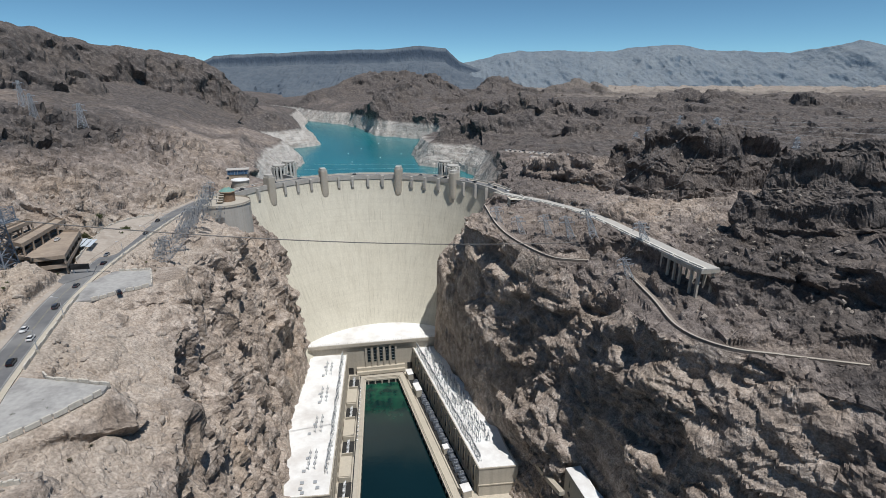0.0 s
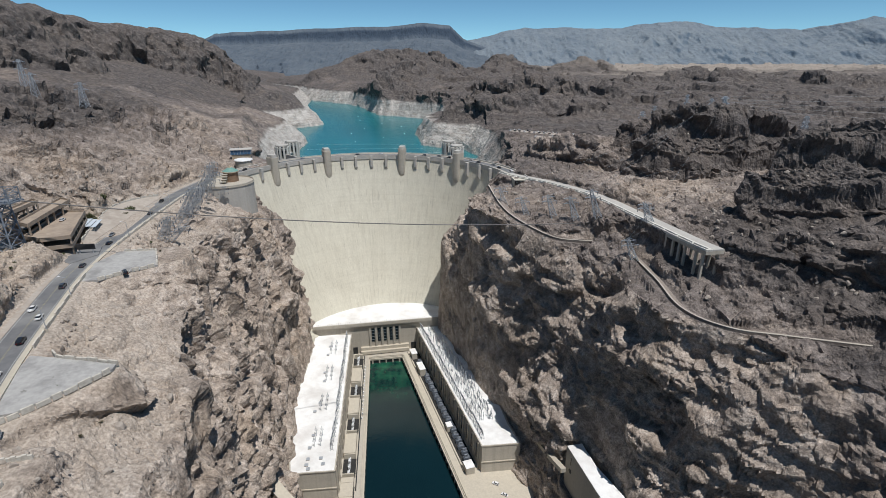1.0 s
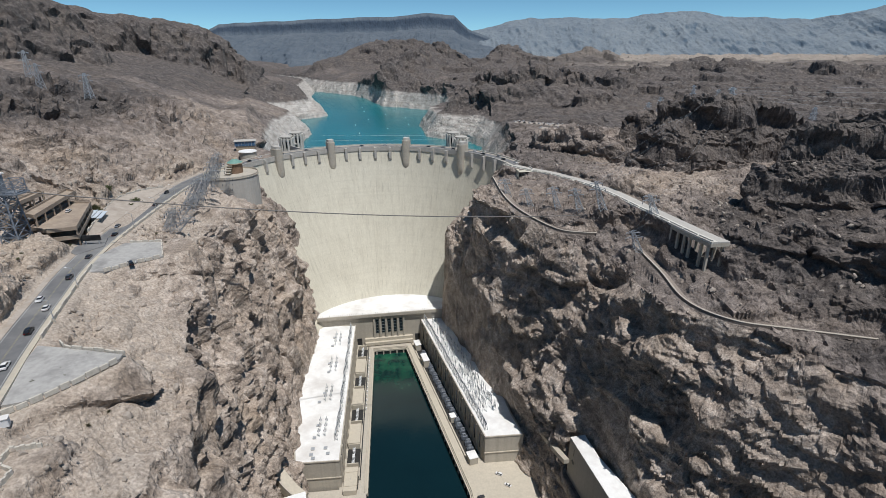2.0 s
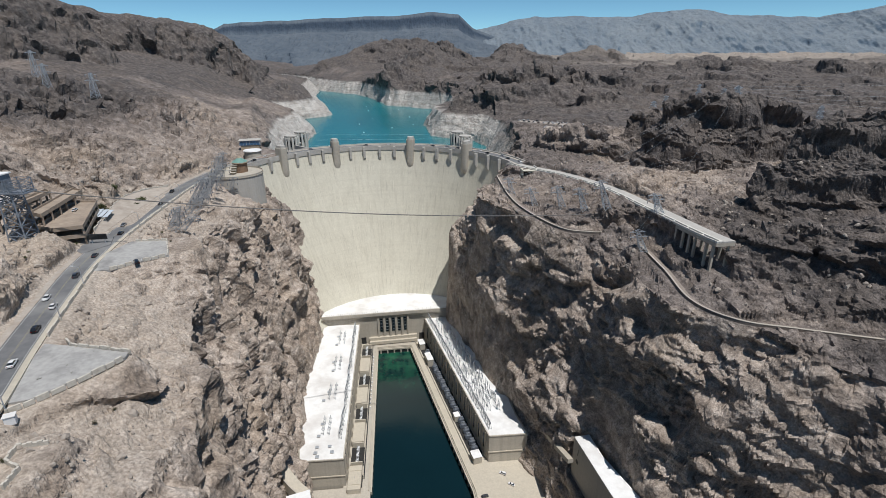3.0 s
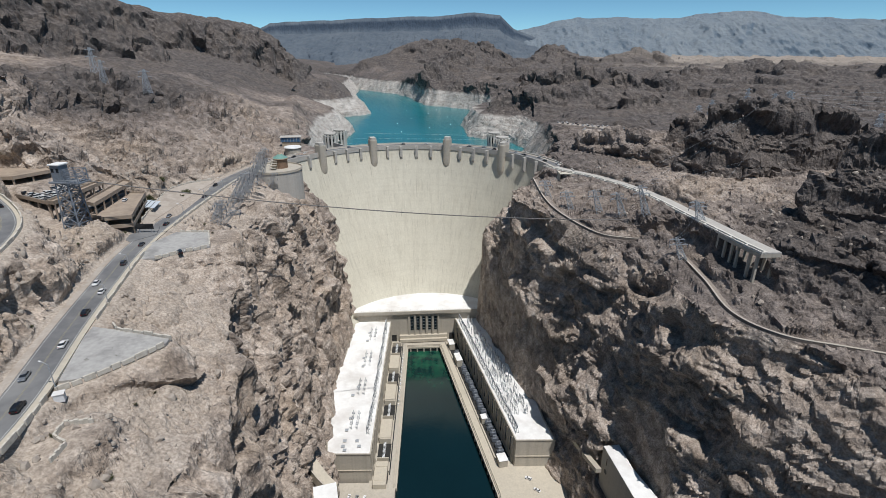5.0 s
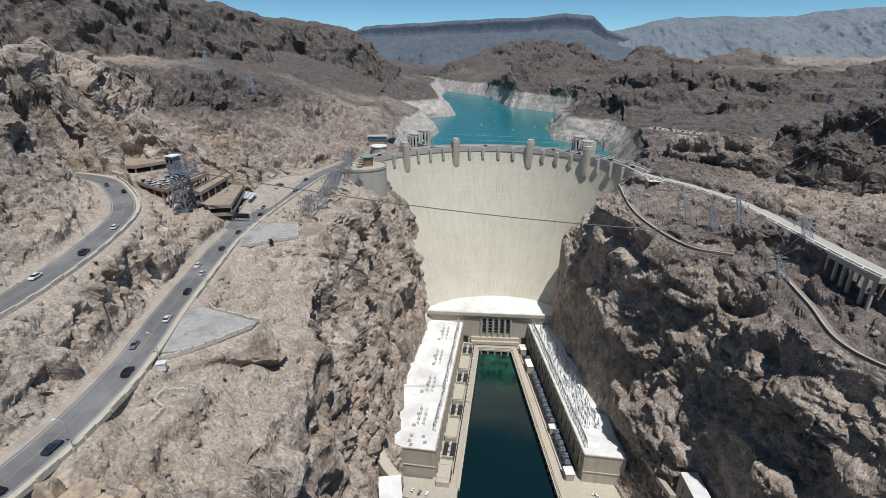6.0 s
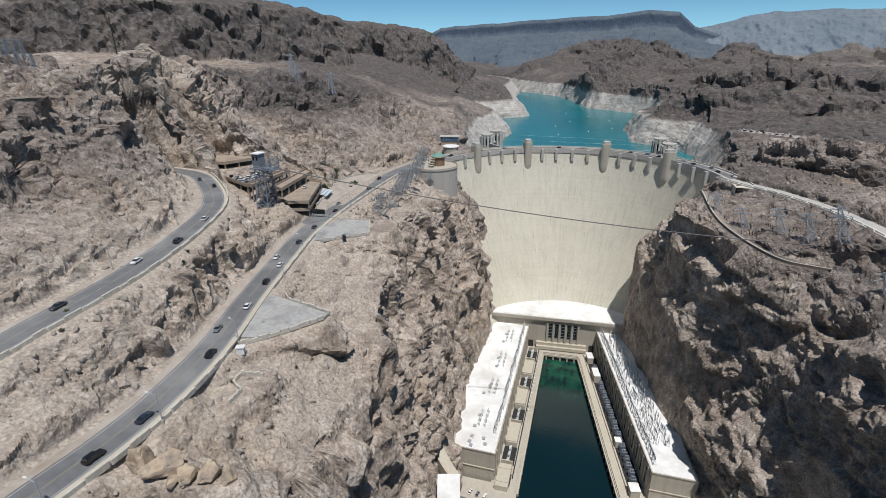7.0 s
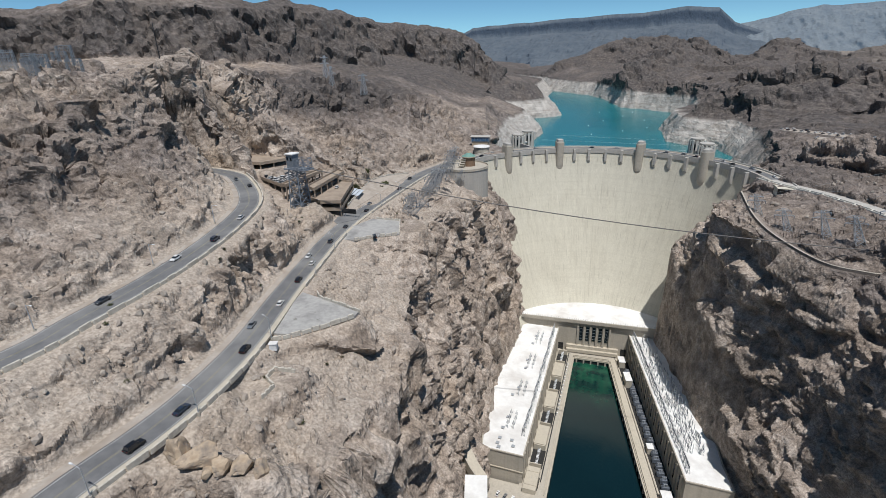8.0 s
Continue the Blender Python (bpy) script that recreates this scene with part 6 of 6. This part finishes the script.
def lattice_parts(parent, base, top, w0, w1, panels, thick, mat):
    """The same mast with every member a part."""
    base, top = Vector(base), Vector(top)
    ring = lambda f: [base.lerp(top, f) + Vector((sx, sy, 0)) * (w0 + (w1 - w0) * f) / 2 for sx, sy in ((-1, -1), (1, -1), (1, 1), (-1, 1))]
    for i in range(4):
        part("leg", bar(bmesh.new(), ring(0)[i], ring(1)[i], thick * 1.4), mat, parent)
        for k in range(panels):
            p, q = ring(k / panels), ring((k + 1) / panels)
            part("brace", bar(bmesh.new(), p[i], q[(i + 1) % 4], thick * 0.8), mat, parent)
            part("brace", bar(bmesh.new(), p[(i + 1) % 4], q[i], thick * 0.8), mat, parent)
            part("girt", bar(bmesh.new(), q[i], q[(i + 1) % 4], thick * 0.8), mat, parent)


jit = random.Random(23)
for k in range(15):
    f = k / 14
    x, y = -158 - 27 * f + jit.uniform(-4, 4), 256 + 118 * f + jit.uniform(-3, 3)
    lean, h = 9 + 6 * math.sin(3 * f) + jit.uniform(-5, 5), 16 + 13 * f + jit.uniform(-6, 3)
    z = min(ground_z(x, y), 181.0) - 1.0
    lattice_tower((x, y, z), (x + lean, y - 3, z + h), 5.0, 1.6, 6, ((0.72, 4.5), (0.86, 3.8), (0.98, 3.0)), "leaning steel lattice line tower on the canyon rim", "line towers on the western rim", 0.125, 0.3 + jit.uniform(-0.3, 0.3))
EAST_TOPS = []
for x, y, lean, h in ((96, 303, -6, 18), (74, 330, -5, 15), (108, 266, -5, 14), (44, 368, -4, 13), (58, 345, -5, 14), (86, 318, -5, 15), (120, 282, -4, 12)):
    z = ground_z(x, y) - 1.0
    lattice_tower((x, y, z), (x + lean, y + 2, z + h), 4.6, 1.4, 5, ((0.75, 5.5), (0.95, 4.5)), "leaning steel lattice line tower above the eastern cliff", "line towers on the eastern rim", 0.2, 0.2)
    EAST_TOPS.append(Vector((x + lean, y + 2, z + h)))
FAR_TOPS = []
for x, y, h in ((336, 731, 34), (314, 619, 36), (213, 400, 30), (289, 721, 24), (336, 482, 30), (250, 660, 22)):
    z = ground_z(x, y) - 1.5
    lattice_tower((x, y, z), (x, y, z + h), 7.0, 1.5, 7, ((0.68, 7), (0.82, 6), (0.95, 5)), "tall grey steel lattice transmission tower on a rocky ridge", "transmission towers on the plateau", 0.3, 0.5)
    FAR_TOPS.append(Vector((x, y, z + h)))
for x, y, h in ((-420, 520, 30), (-396, 500, 26), (-330, 470, 22)):
    z = ground_z(x, y) - 1.5
    lattice_tower((x, y, z), (x, y, z + h), 6.0, 1.5, 7, ((0.7, 6), (0.92, 5)), "grey steel lattice transmission tower on the western slope", "transmission towers on the western slope", 0.26, 0.2)
pole = thing("steel_pole", "tall slender dark steel transmission pole on the skyline", "pole", base=(-459, 330, 280))
z = ground_z(-459, 330)
part("shaft", drum(bmesh.new(), -459, 330, z - 2, z + 58, 0.6, 0.35, 10), DARK_METAL, pole)
for k in (47, 52, 57):
    bm = bmesh.new()
    bar(bm, (-463, 330, z + k), (-455, 330, z + k), 0.3)
    part("crossarm", bm, DARK_METAL, pole)
sub_steel = grained("pale_blue_steel", (0.2, 0.22, 0.24), (0.3, 0.33, 0.36), 0.8, 0.5, 0.3)
portal = thing("switchyard_portal", "pale steel portal frame of a hillside switchyard", "steel frame", "switchyard portals")
for x in (-7, 7):
    part("leg", lattice(bmesh.new(), (x, 0, 0), (x, 0, 17), 2.4, 1.2, 5, 0.3), sub_steel, portal)
bm = bmesh.new()
for z in (15.0, 17.0):
    bar(bm, (-8, 0, z), (8, 0, z), 0.5)
for k in range(8):
    bar(bm, (-8 + 2 * k, 0, 15), (-6 + 2 * k, 0, 17), 0.3)
part("crossbeam", bm, sub_steel, portal)
for x in (-4, 0, 4):
    part("insulator", drum(bmesh.new(), x, 0, 11.5, 15, 0.3, 0.3, 6), UNIT_DARK, portal)
for k in range(12):
    x, y = -500 - 17 * (k % 6), 250 + 26 * (k // 6) + 4 * (k % 3)
    place(portal, Matrix.Translation((x, y, ground_z(x, y) - 1)) @ Matrix.Rotation(0.35, 4, 'Z'))

# cableway head tower
tower_steel = grained("weathered_blue_steel", (0.17, 0.2, 0.235), (0.26, 0.29, 0.33), 0.8, 0.55, 0.3)
head = thing("cableway_tower", "blue-grey steel lattice cableway tower with a white cabin", "tower", base=(-199, 212, 190))
hz = ground_z(-199, 212) - 2
lattice_parts(head, (-199, 212, hz), (-199, 212, 213), 8.5, 6.0, 5, 0.4, tower_steel)
bm = bmesh.new()
box(bm, (-197, 212, 213.4), (15, 8, 0.6))
part("platform", bm, tower_steel, head)
lattice_parts(head, (-193.5, 212, 213.7), (-193.5, 212, 219.5), 6.5, 6.5, 2, 0.25, tower_steel)
bm = bmesh.new()
box(bm, (-201, 212, 217.5), (4.6, 5, 7.6), 0, 0.1)
part("cabin", bm, tower_steel, head)
bm = bmesh.new()
box(bm, (-201, 212, 221.6), (5.6, 6.2, 0.6), 0, 0.08)
part("cabin_roof", bm, ROOF_WHITE, head, "flat white cabin roof")
for x in (-202.2, -199.8):
    bm = bmesh.new()
    box(bm, (x, 209.45, 219), (1.2, 0.14, 1.8))
    part("window", bm, DARK_GLASS, head)
for y in (208.2, 215.8):
    bm = bmesh.new()
    bar(bm, (-204, y, 214.9), (-190, y, 214.9), 0.16)
    for k in range(8):
        bar(bm, (-204 + 2 * k, y, 213.7), (-204 + 2 * k, y, 214.9), 0.12)
    part("railing", bm, STEEL, head)


def wire(bm, a, b, sag, thick, n=14):
    """One hanging tube from a to b."""
    a, b = Vector(a), Vector(b)
    u = (b - a).normalized()
    v = u.cross(Vector((0, 0, 1))).normalized()
    w = u.cross(v)
    rows = []
    for i in range(n + 1):
        p = a.lerp(b, i / n) - Vector((0, 0, 4 * sag * (i / n) * (1 - i / n)))
        rows.append([bm.verts.new(p + (v * math.cos(t) + w * math.sin(t)) * thick / 2) for t in (0, 1.257, 2.513, 3.77, 5.027)])
    for p, q in zip(rows, rows[1:]):
        for k in range(5):
            bm.faces.new((p[k], p[(k + 1) % 5], q[(k + 1) % 5], q[k]))
    bm.faces.new(rows[0])
    bm.faces.new(rows[-1][::-1])
    return bm


def cable(name, a, b, sag, thick, label, group, mat=None):
    c = new(name)
    c.location = a
    tagged(c, label, "cable", group)
    part("strand", wire(bmesh.new(), a, b, sag, thick), mat or STEEL, c)


CABLE_DARK = grained("greased_cable", (0.1, 0.095, 0.09), (0.16, 0.15, 0.14), 0.5, 0.6)
cable("cableway_cable", (-193, 213, 214), (96, 312, 172), 5.5, 0.6, "thick dark steel cableway rope across the canyon", "cableway", CABLE_DARK)
for i, p in enumerate(EAST_TOPS[:4]):
    for j, q in enumerate((FAR_TOPS[2], FAR_TOPS[4])):
        cable("power_line", tuple(p), tuple(q + Vector((6 * (i - 2), 0, -3 * j - 2))), 5, 0.08, "thin grey overhead power line", "overhead lines", sub_steel)
for k in range(5):
    cable("power_line", tuple(FAR_TOPS[2] + Vector((2 * k - 4, 0, -2 * k))), (430, 300 + 6 * k, 262 - 7 * k), 4, 0.08, "thin grey overhead power line", "overhead lines", sub_steel)
for i, p in enumerate(EAST_TOPS[:5]):
    q = e_a.lerp(e_b, 0.1 + 0.18 * i) - e_out * 6 + Vector((0, 0, ROOF_Z + 6.0))
    cable("power_line", tuple(p), tuple(q), 3, 0.1, "thin grey overhead power line", "overhead lines", sub_steel)
for k in range(3):
    cable("boom_line", (-232 + 3 * k, 770 + 54 * k, 133.3), (36 - 3 * k, 800 + 40 * k, 133.3), 0, 0.16, "pale floating boom line across the reservoir", "boom lines", VIA_WHITE)


# ---- street lamps, kiosk, low walls ----
def street_lamp():
    l = thing("street_lamp", "grey steel street lamp with a single arm", "street lamp", "street lamps")
    part("post", drum(bmesh.new(), 0, 0, 0, 8.2, 0.16, 0.1, 8), STEEL, l)
    bm = bmesh.new()
    bar(bm, (0, 0, 8.0), (-2.6, 0, 8.5), 0.12)
    part("arm", bm, STEEL, l)
    bm = bmesh.new()
    box(bm, (-2.8, 0, 8.45), (0.9, 0.4, 0.2), 0, 0.04)
    part("head", bm, UNIT_WHITE, l)
    part("base", drum(bmesh.new(), 0, 0, -0.4, 0.8, 0.4, 0.35, 10), CONCRETE, l)
    return l


lamp = street_lamp()
for y, o in ((36, 7.6), (62, 7.6), (97, 8.2), (148, 7.7), (176, 7.7), (252, 7.7), (286, 7.7), (320, 7.7)):
    m = on_road(LOWER_ROAD, y, o)
    place(lamp, Matrix.Translation(m.translation) @ Matrix.Rotation(rng.uniform(-0.3, 0.3), 4, 'Z'))
for y in (58, 100, 140):
    place(lamp, Matrix.Translation(on_road(UPPER_ROAD, y, -6.6).translation) @ Matrix.Rotation(math.pi, 4, 'Z'))
booth = thing("booth", "small white utility booth beside the road wall", "booth", base=(-112, 98.5, 186))
bm = bmesh.new()
box(bm, (-112, 98.5, ground_z(-112, 98.5) + 1.1), (2.4, 1.8, 2.4), 0.5, 0.08)
part("shell", bm, UNIT_WHITE, booth)
bm = bmesh.new()
box(bm, (-112, 98.5, ground_z(-112, 98.5) + 2.42), (2.8, 2.2, 0.2), 0.5, 0.04)
part("roof", bm, ROOF_WHITE, booth)
RUIN = [(-99.1, 80), (-100, 85.6), (-104.9, 87.6), (-105.9, 92.1), (-99.3, 93.8)]
ruin = [Vector((x0 + (x1 - x0) * k / 6, y0 + (y1 - y0) * k / 6, 182.7)) for (x0, y0), (x1, y1) in zip(RUIN, RUIN[1:]) for k in range(6)] + [Vector((-99.3, 93.8, 182.7))]
stone_wall("ruin_wall", ruin, 0.0, "angular low remains of a pale stone wall", 0.8, 0.9, 0.02)

# ---- loose rock and shrubs ----
BOULDER = grained("tawny_boulder", (0.34, 0.255, 0.175), (0.5, 0.4, 0.29), 0.5, 0.9, bumpy=0.8, dist=0.15, stain=(0.2, 0.17, 0.145), stain_scale=0.35)


def boulder(size, seed):
    """A weathered, faceted block."""
    bm = bmesh.new()
    bmesh.ops.create_icosphere(bm, subdivisions=4, radius=1.0)
    r = random.Random(seed)
    cuts = [(Vector((r.gauss(0, 1), r.gauss(0, 1), r.gauss(0, 1))).normalized(), r.uniform(0.5, 0.85)) for _ in range(16)]
    for v in bm.verts:
        for n, d in cuts:
            over = v.co.dot(n) - d
            if over > 0:
                v.co -= n * over * 0.97
        v.co *= 1 + 0.06 * noise.noise(v.co * 2.5 + Vector((seed, 0, 0))) - 0.1 * max(0, 0.12 - abs(noise.noise(v.co * 1.3 + Vector((0, seed, 0))))) / 0.12
        v.co = Vector((v.co.x * size[0], v.co.y * size[1], v.co.z * size[2]))
    return bm


for i, (x, y, sx, sy, sz) in enumerate(((-98.4, 53.6, 3.0, 2.8, 3.6), (-92.4, 54.6, 4.6, 3.1, 3.4), (-86.6, 56.0, 2.5, 2.2, 2.2), (-82.4, 58.0, 2.9, 2.2, 2.2), (-78.8, 59.6, 2.0, 1.8, 1.9), (-88.5, 53.0, 1.6, 1.3, 1.4))):
    sx, sy, sz = 1.3 * sx, 1.25 * sy, 1.25 * sz
    bm = boulder((sx, sy, sz), i + 3)
    bmesh.ops.transform(bm, matrix=Matrix.Translation((x, y, ground_z(x, y) + sz * 0.45)) @ Matrix.Rotation(0.5 * i, 4, 'Z'), verts=bm.verts)
    ob = part("boulder", bm, BOULDER)
    tagged(ob, "tawny weathered boulder beside the canyon road", "boulder", "boulders by the road")


def rubble():
    r = random.Random(17)
    verts, faces = [], []
    bm = bmesh.new()
    bmesh.ops.create_icosphere(bm, subdivisions=1, radius=1.0)
    unit = [v.co.copy() for v in bm.verts]
    tris = [[v.index for v in f.verts] for f in bm.faces]
    bm.free()
    for _ in range(5200):
        if r.random() < 0.7:
            y = r.uniform(15, 330)
            x = np.interp(y, [0, 100, 200, 330], [-100, -118, -165, -195]) + r.gauss(-5, 45)
        else:
            y, x = r.uniform(190, 440), r.uniform(40, 210)
        clear = all(min((p - Vector((x, y, p.z))).length for p in line[::2]) > 9 for line in (LOWER_ROAD, UPPER_ROAD, EAST_ROAD, EAST_PATH)) and not (-60 < x < 40)
        if not clear or (-262 < x < -175 and 205 < y < 285) or (-135 < x < -96 and 98 < y < 140) or (-170 < x < -124 and 190 < y < 240):
            continue
        z = ground_z(x, y)
        if z < 150:
            continue
        s = 0.25 + r.random() ** 4 * 1.3
        m = Matrix.Translation((x, y, z + 0.1 * s)) @ Euler((r.uniform(0, 6), r.uniform(0, 6), r.uniform(0, 6))).to_matrix().to_4x4()
        k = len(verts)
        for v in unit:
            q = v * s * r.uniform(0.7, 1.15)
            verts.append(m @ Vector((q.x * 1.2, q.y, q.z * 0.8)))
        faces += [[k + i for i in t] for t in tris]
    ob = new("rubble", mesh_of("rubble", verts, faces, grained("loose_stone", (0.28, 0.24, 0.205), (0.42, 0.37, 0.315), 0.6, 0.95, bumpy=0.6, dist=0.1)))
    tagged(ob, "scattered loose stones on the desert slopes", "stones", kind="stuff")


rubble()
LEAF = grained("dusty_green_leaf", (0.045, 0.055, 0.02), (0.09, 0.1, 0.04), 2.0, 0.8)
TWIG = grained("dry_twig", (0.16, 0.13, 0.09), (0.24, 0.2, 0.14), 2.0, 0.9)


def shrub(seed, label, group, leafy=420):
    r = random.Random(seed)
    s = thing("shrub", label, "shrub", group)
    bm = bmesh.new()
    tips = []
    for _ in range(16):
        a, e = r.uniform(0, 6.28), r.uniform(0.5, 1.4)
        d = Vector((math.cos(a) * math.cos(e), math.sin(a) * math.cos(e), math.sin(e))) * r.uniform(0.6, 1.1)
        bar(bm, (0, 0, -0.1), d, 0.05)
        tips.append(d)
    part("stem", bm, TWIG, s)
    verts, faces = [], []
    for _ in range(leafy):
        c = r.choice(tips) * r.uniform(0.5, 1.1) + Vector((r.gauss(0, 0.16), r.gauss(0, 0.16), r.gauss(0, 0.12)))
        u = Vector((r.gauss(0, 1), r.gauss(0, 1), r.gauss(0, 1))).normalized() * 0.09
        w = u.orthogonal().normalized() * 0.05
        k = len(verts)
        verts += [c - u, c + w, c + u, c - w]
        faces.append((k, k + 1, k + 2, k + 3))
    ob = new("foliage", mesh_of("foliage", verts, faces, LEAF))
    ob.parent = s
    return s


bush = shrub(3, "small dusty olive desert shrub on bare ground", "desert shrubs")
for k in range(46):
    y = rng.uniform(25, 300)
    x = float(np.interp(y, [0, 100, 200, 330], [-104, -122, -168, -196])) + rng.choice((-1, 1)) * rng.uniform(10, 34)
    s = rng.uniform(0.6, 1.3)
    place(bush, Matrix.Translation((x, y, ground_z(x, y))) @ Matrix.Rotation(rng.uniform(0, 6), 4, 'Z'))
green = shrub(8, "leafy green bush beside the garage road", "green bushes", 900)
for k in range(14):
    x, y = -205 + rng.uniform(-9, 6), 283 + rng.uniform(-14, 26)
    ob = place(green, Matrix.Translation((x, y, ground_z(x, y))) @ Matrix.Rotation(rng.uniform(0, 6), 4, 'Z'))
    ob.scale = (rng.uniform(2.0, 3.2),) * 3

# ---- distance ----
def haze_tinted_rock(name, low, high, cliff):
    """Distant rock, blue-grey haze put into its colours: pale scree on the slopes, darker bare rock where it is steep.
    """
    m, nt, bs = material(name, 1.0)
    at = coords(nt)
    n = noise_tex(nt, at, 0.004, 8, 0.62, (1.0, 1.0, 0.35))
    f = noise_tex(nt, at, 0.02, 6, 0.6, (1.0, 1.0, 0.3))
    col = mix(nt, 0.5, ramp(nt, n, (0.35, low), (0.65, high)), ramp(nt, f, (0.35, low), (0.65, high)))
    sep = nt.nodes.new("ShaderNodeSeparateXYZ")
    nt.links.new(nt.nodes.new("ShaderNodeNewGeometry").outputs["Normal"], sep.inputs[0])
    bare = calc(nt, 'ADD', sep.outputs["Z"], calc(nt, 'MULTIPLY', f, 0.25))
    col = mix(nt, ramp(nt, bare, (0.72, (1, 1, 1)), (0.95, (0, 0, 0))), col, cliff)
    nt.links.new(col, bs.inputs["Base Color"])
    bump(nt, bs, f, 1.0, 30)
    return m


def far_range(name, crest, base, reach, cliff, mat, label, seed, rough):
    """A distant range: a crest line with gullied slopes on both sides."""
    crest = np.array(crest, float)
    crest = np.array([0, 0, EYE]) + (crest - np.array([0, 0, EYE])) * 0.92
    s = np.concatenate([[0], np.cumsum(np.linalg.norm(np.diff(crest, axis=0), axis=1))])
    u = np.linspace(0, s[-1], 700)
    line = np.stack([np.interp(u, s, crest[:, k]) for k in range(3)], -1)
    line[:, 2] += rough * fbm(np.stack([line[:, 0], line[:, 1], 0 * u], -1), 260, 5, seed)
    downs = [-1.0, -0.5, -0.15, 0.0] + [0.02 + 0.98 * (k / 34) for k in range(35)]
    verts = []
    for d in downs:
        drop = (min(abs(d) / 0.05, 1) * cliff + (1 - cliff) * max(0, abs(d) - 0.05) / 0.95) if d else 0.0
        row = line.copy()
        gully = fbm(np.stack([line[:, 0], np.full(len(u), d * 420.0), 0 * u], -1), 230, 6, seed + 7, True, 0.66)
        row[:, 1] -= d * reach * (1 + 0.18 * gully * min(1, abs(d) * 5))
        row[:, 2] = line[:, 2] + (base - line[:, 2]) * drop + 44 * gully * min(1, abs(d) * 4) * (1 - abs(d))
        verts.append(row)
    n, m = len(downs), len(u)
    v = np.concatenate(verts)
    faces = [(i * m + k, i * m + k + 1, (i + 1) * m + k + 1, (i + 1) * m + k) for i in range(n - 1) for k in range(m - 1)]
    me = mesh_of(name, v, faces, mat)
    me.shade_smooth()
    tagged(new(name, me), label, "mountains", kind="structure")


# the haze of distance is painted into both ranges' base colours
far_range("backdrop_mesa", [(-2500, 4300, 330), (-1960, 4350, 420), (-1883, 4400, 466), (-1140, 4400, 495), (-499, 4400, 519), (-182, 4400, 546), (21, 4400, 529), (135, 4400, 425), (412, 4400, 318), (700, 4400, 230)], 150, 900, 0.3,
          haze_tinted_rock("haze_tinted_basalt", (0.075, 0.1, 0.13), (0.135, 0.16, 0.185), (0.045, 0.066, 0.096)), "flat-topped dark basalt mesa tinted with blue haze", 201, 14)
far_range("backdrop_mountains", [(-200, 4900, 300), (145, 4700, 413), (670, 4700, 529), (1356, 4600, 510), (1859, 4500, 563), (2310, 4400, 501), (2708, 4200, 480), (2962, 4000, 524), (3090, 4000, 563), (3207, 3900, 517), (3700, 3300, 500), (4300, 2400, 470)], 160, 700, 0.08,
          haze_tinted_rock("haze_tinted_mountain", (0.135, 0.172, 0.21), (0.22, 0.253, 0.275), (0.09, 0.13, 0.175)), "pale desert mountain range tinted with haze on the horizon", 231, 26)

# ---- far lots beside the reservoir ----
lot = thing("pavement_lot", "pale gravel parking lots on the far bank", "pavement", kind="structure", base=(120, 610, 186))
FAR_LOTS = [((84, 655), (150, 610), 9), ((105, 600), (215, 560), 8)]
for (x0, y0), (x1, y1), half in FAR_LOTS:
    line = [Vector((x0 + (x1 - x0) * k / 12, y0 + (y1 - y0) * k / 12, ground_z(x0 + (x1 - x0) * k / 12, y0 + (y1 - y0) * k / 12) + 0.5)) for k in range(13)]
    part("paving", ribbon(bmesh.new(), line, -half, half, 0.0, 4.0), GRAVEL, lot)
    d = (line[-1] - line[0])
    for k in range(13):
        p = line[k]
        for o in (-half * 0.55, half * 0.55):
            if rng.random() < 0.75:
                drive(rng.choice(("saloon", "wagon")), rng.choice(("white", "silver", "black", "white")), Matrix.Translation(p + Vector((d.y, -d.x, 0)).normalized() * o + Vector((0, 0, 0.02))) @ Matrix.Rotation(math.atan2(d.y, d.x) + 1.57, 4, 'Z'), "cars on the far lots")

buoy = thing("buoy", "small white float on the reservoir", "buoy", "floats on the reservoir")
part("hull", drum(bmesh.new(), 0, 0, -0.3, 0.6, 1.0, 0.8, 12), UNIT_WHITE, buoy)
part("mast", drum(bmesh.new(), 0, 0, 0.61, 1.6, 0.2, 0.12, 8), UNIT_WHITE, buoy)
for x, y in ((-176, 1090), (-150, 1180), (-190, 1010), (-120, 960), (-210, 1240), (-164, 905), (-100, 1120), (-230, 1330), (-84, 1010), (-140, 1260)):
    place(buoy, Matrix.Translation((x, y, 133)))
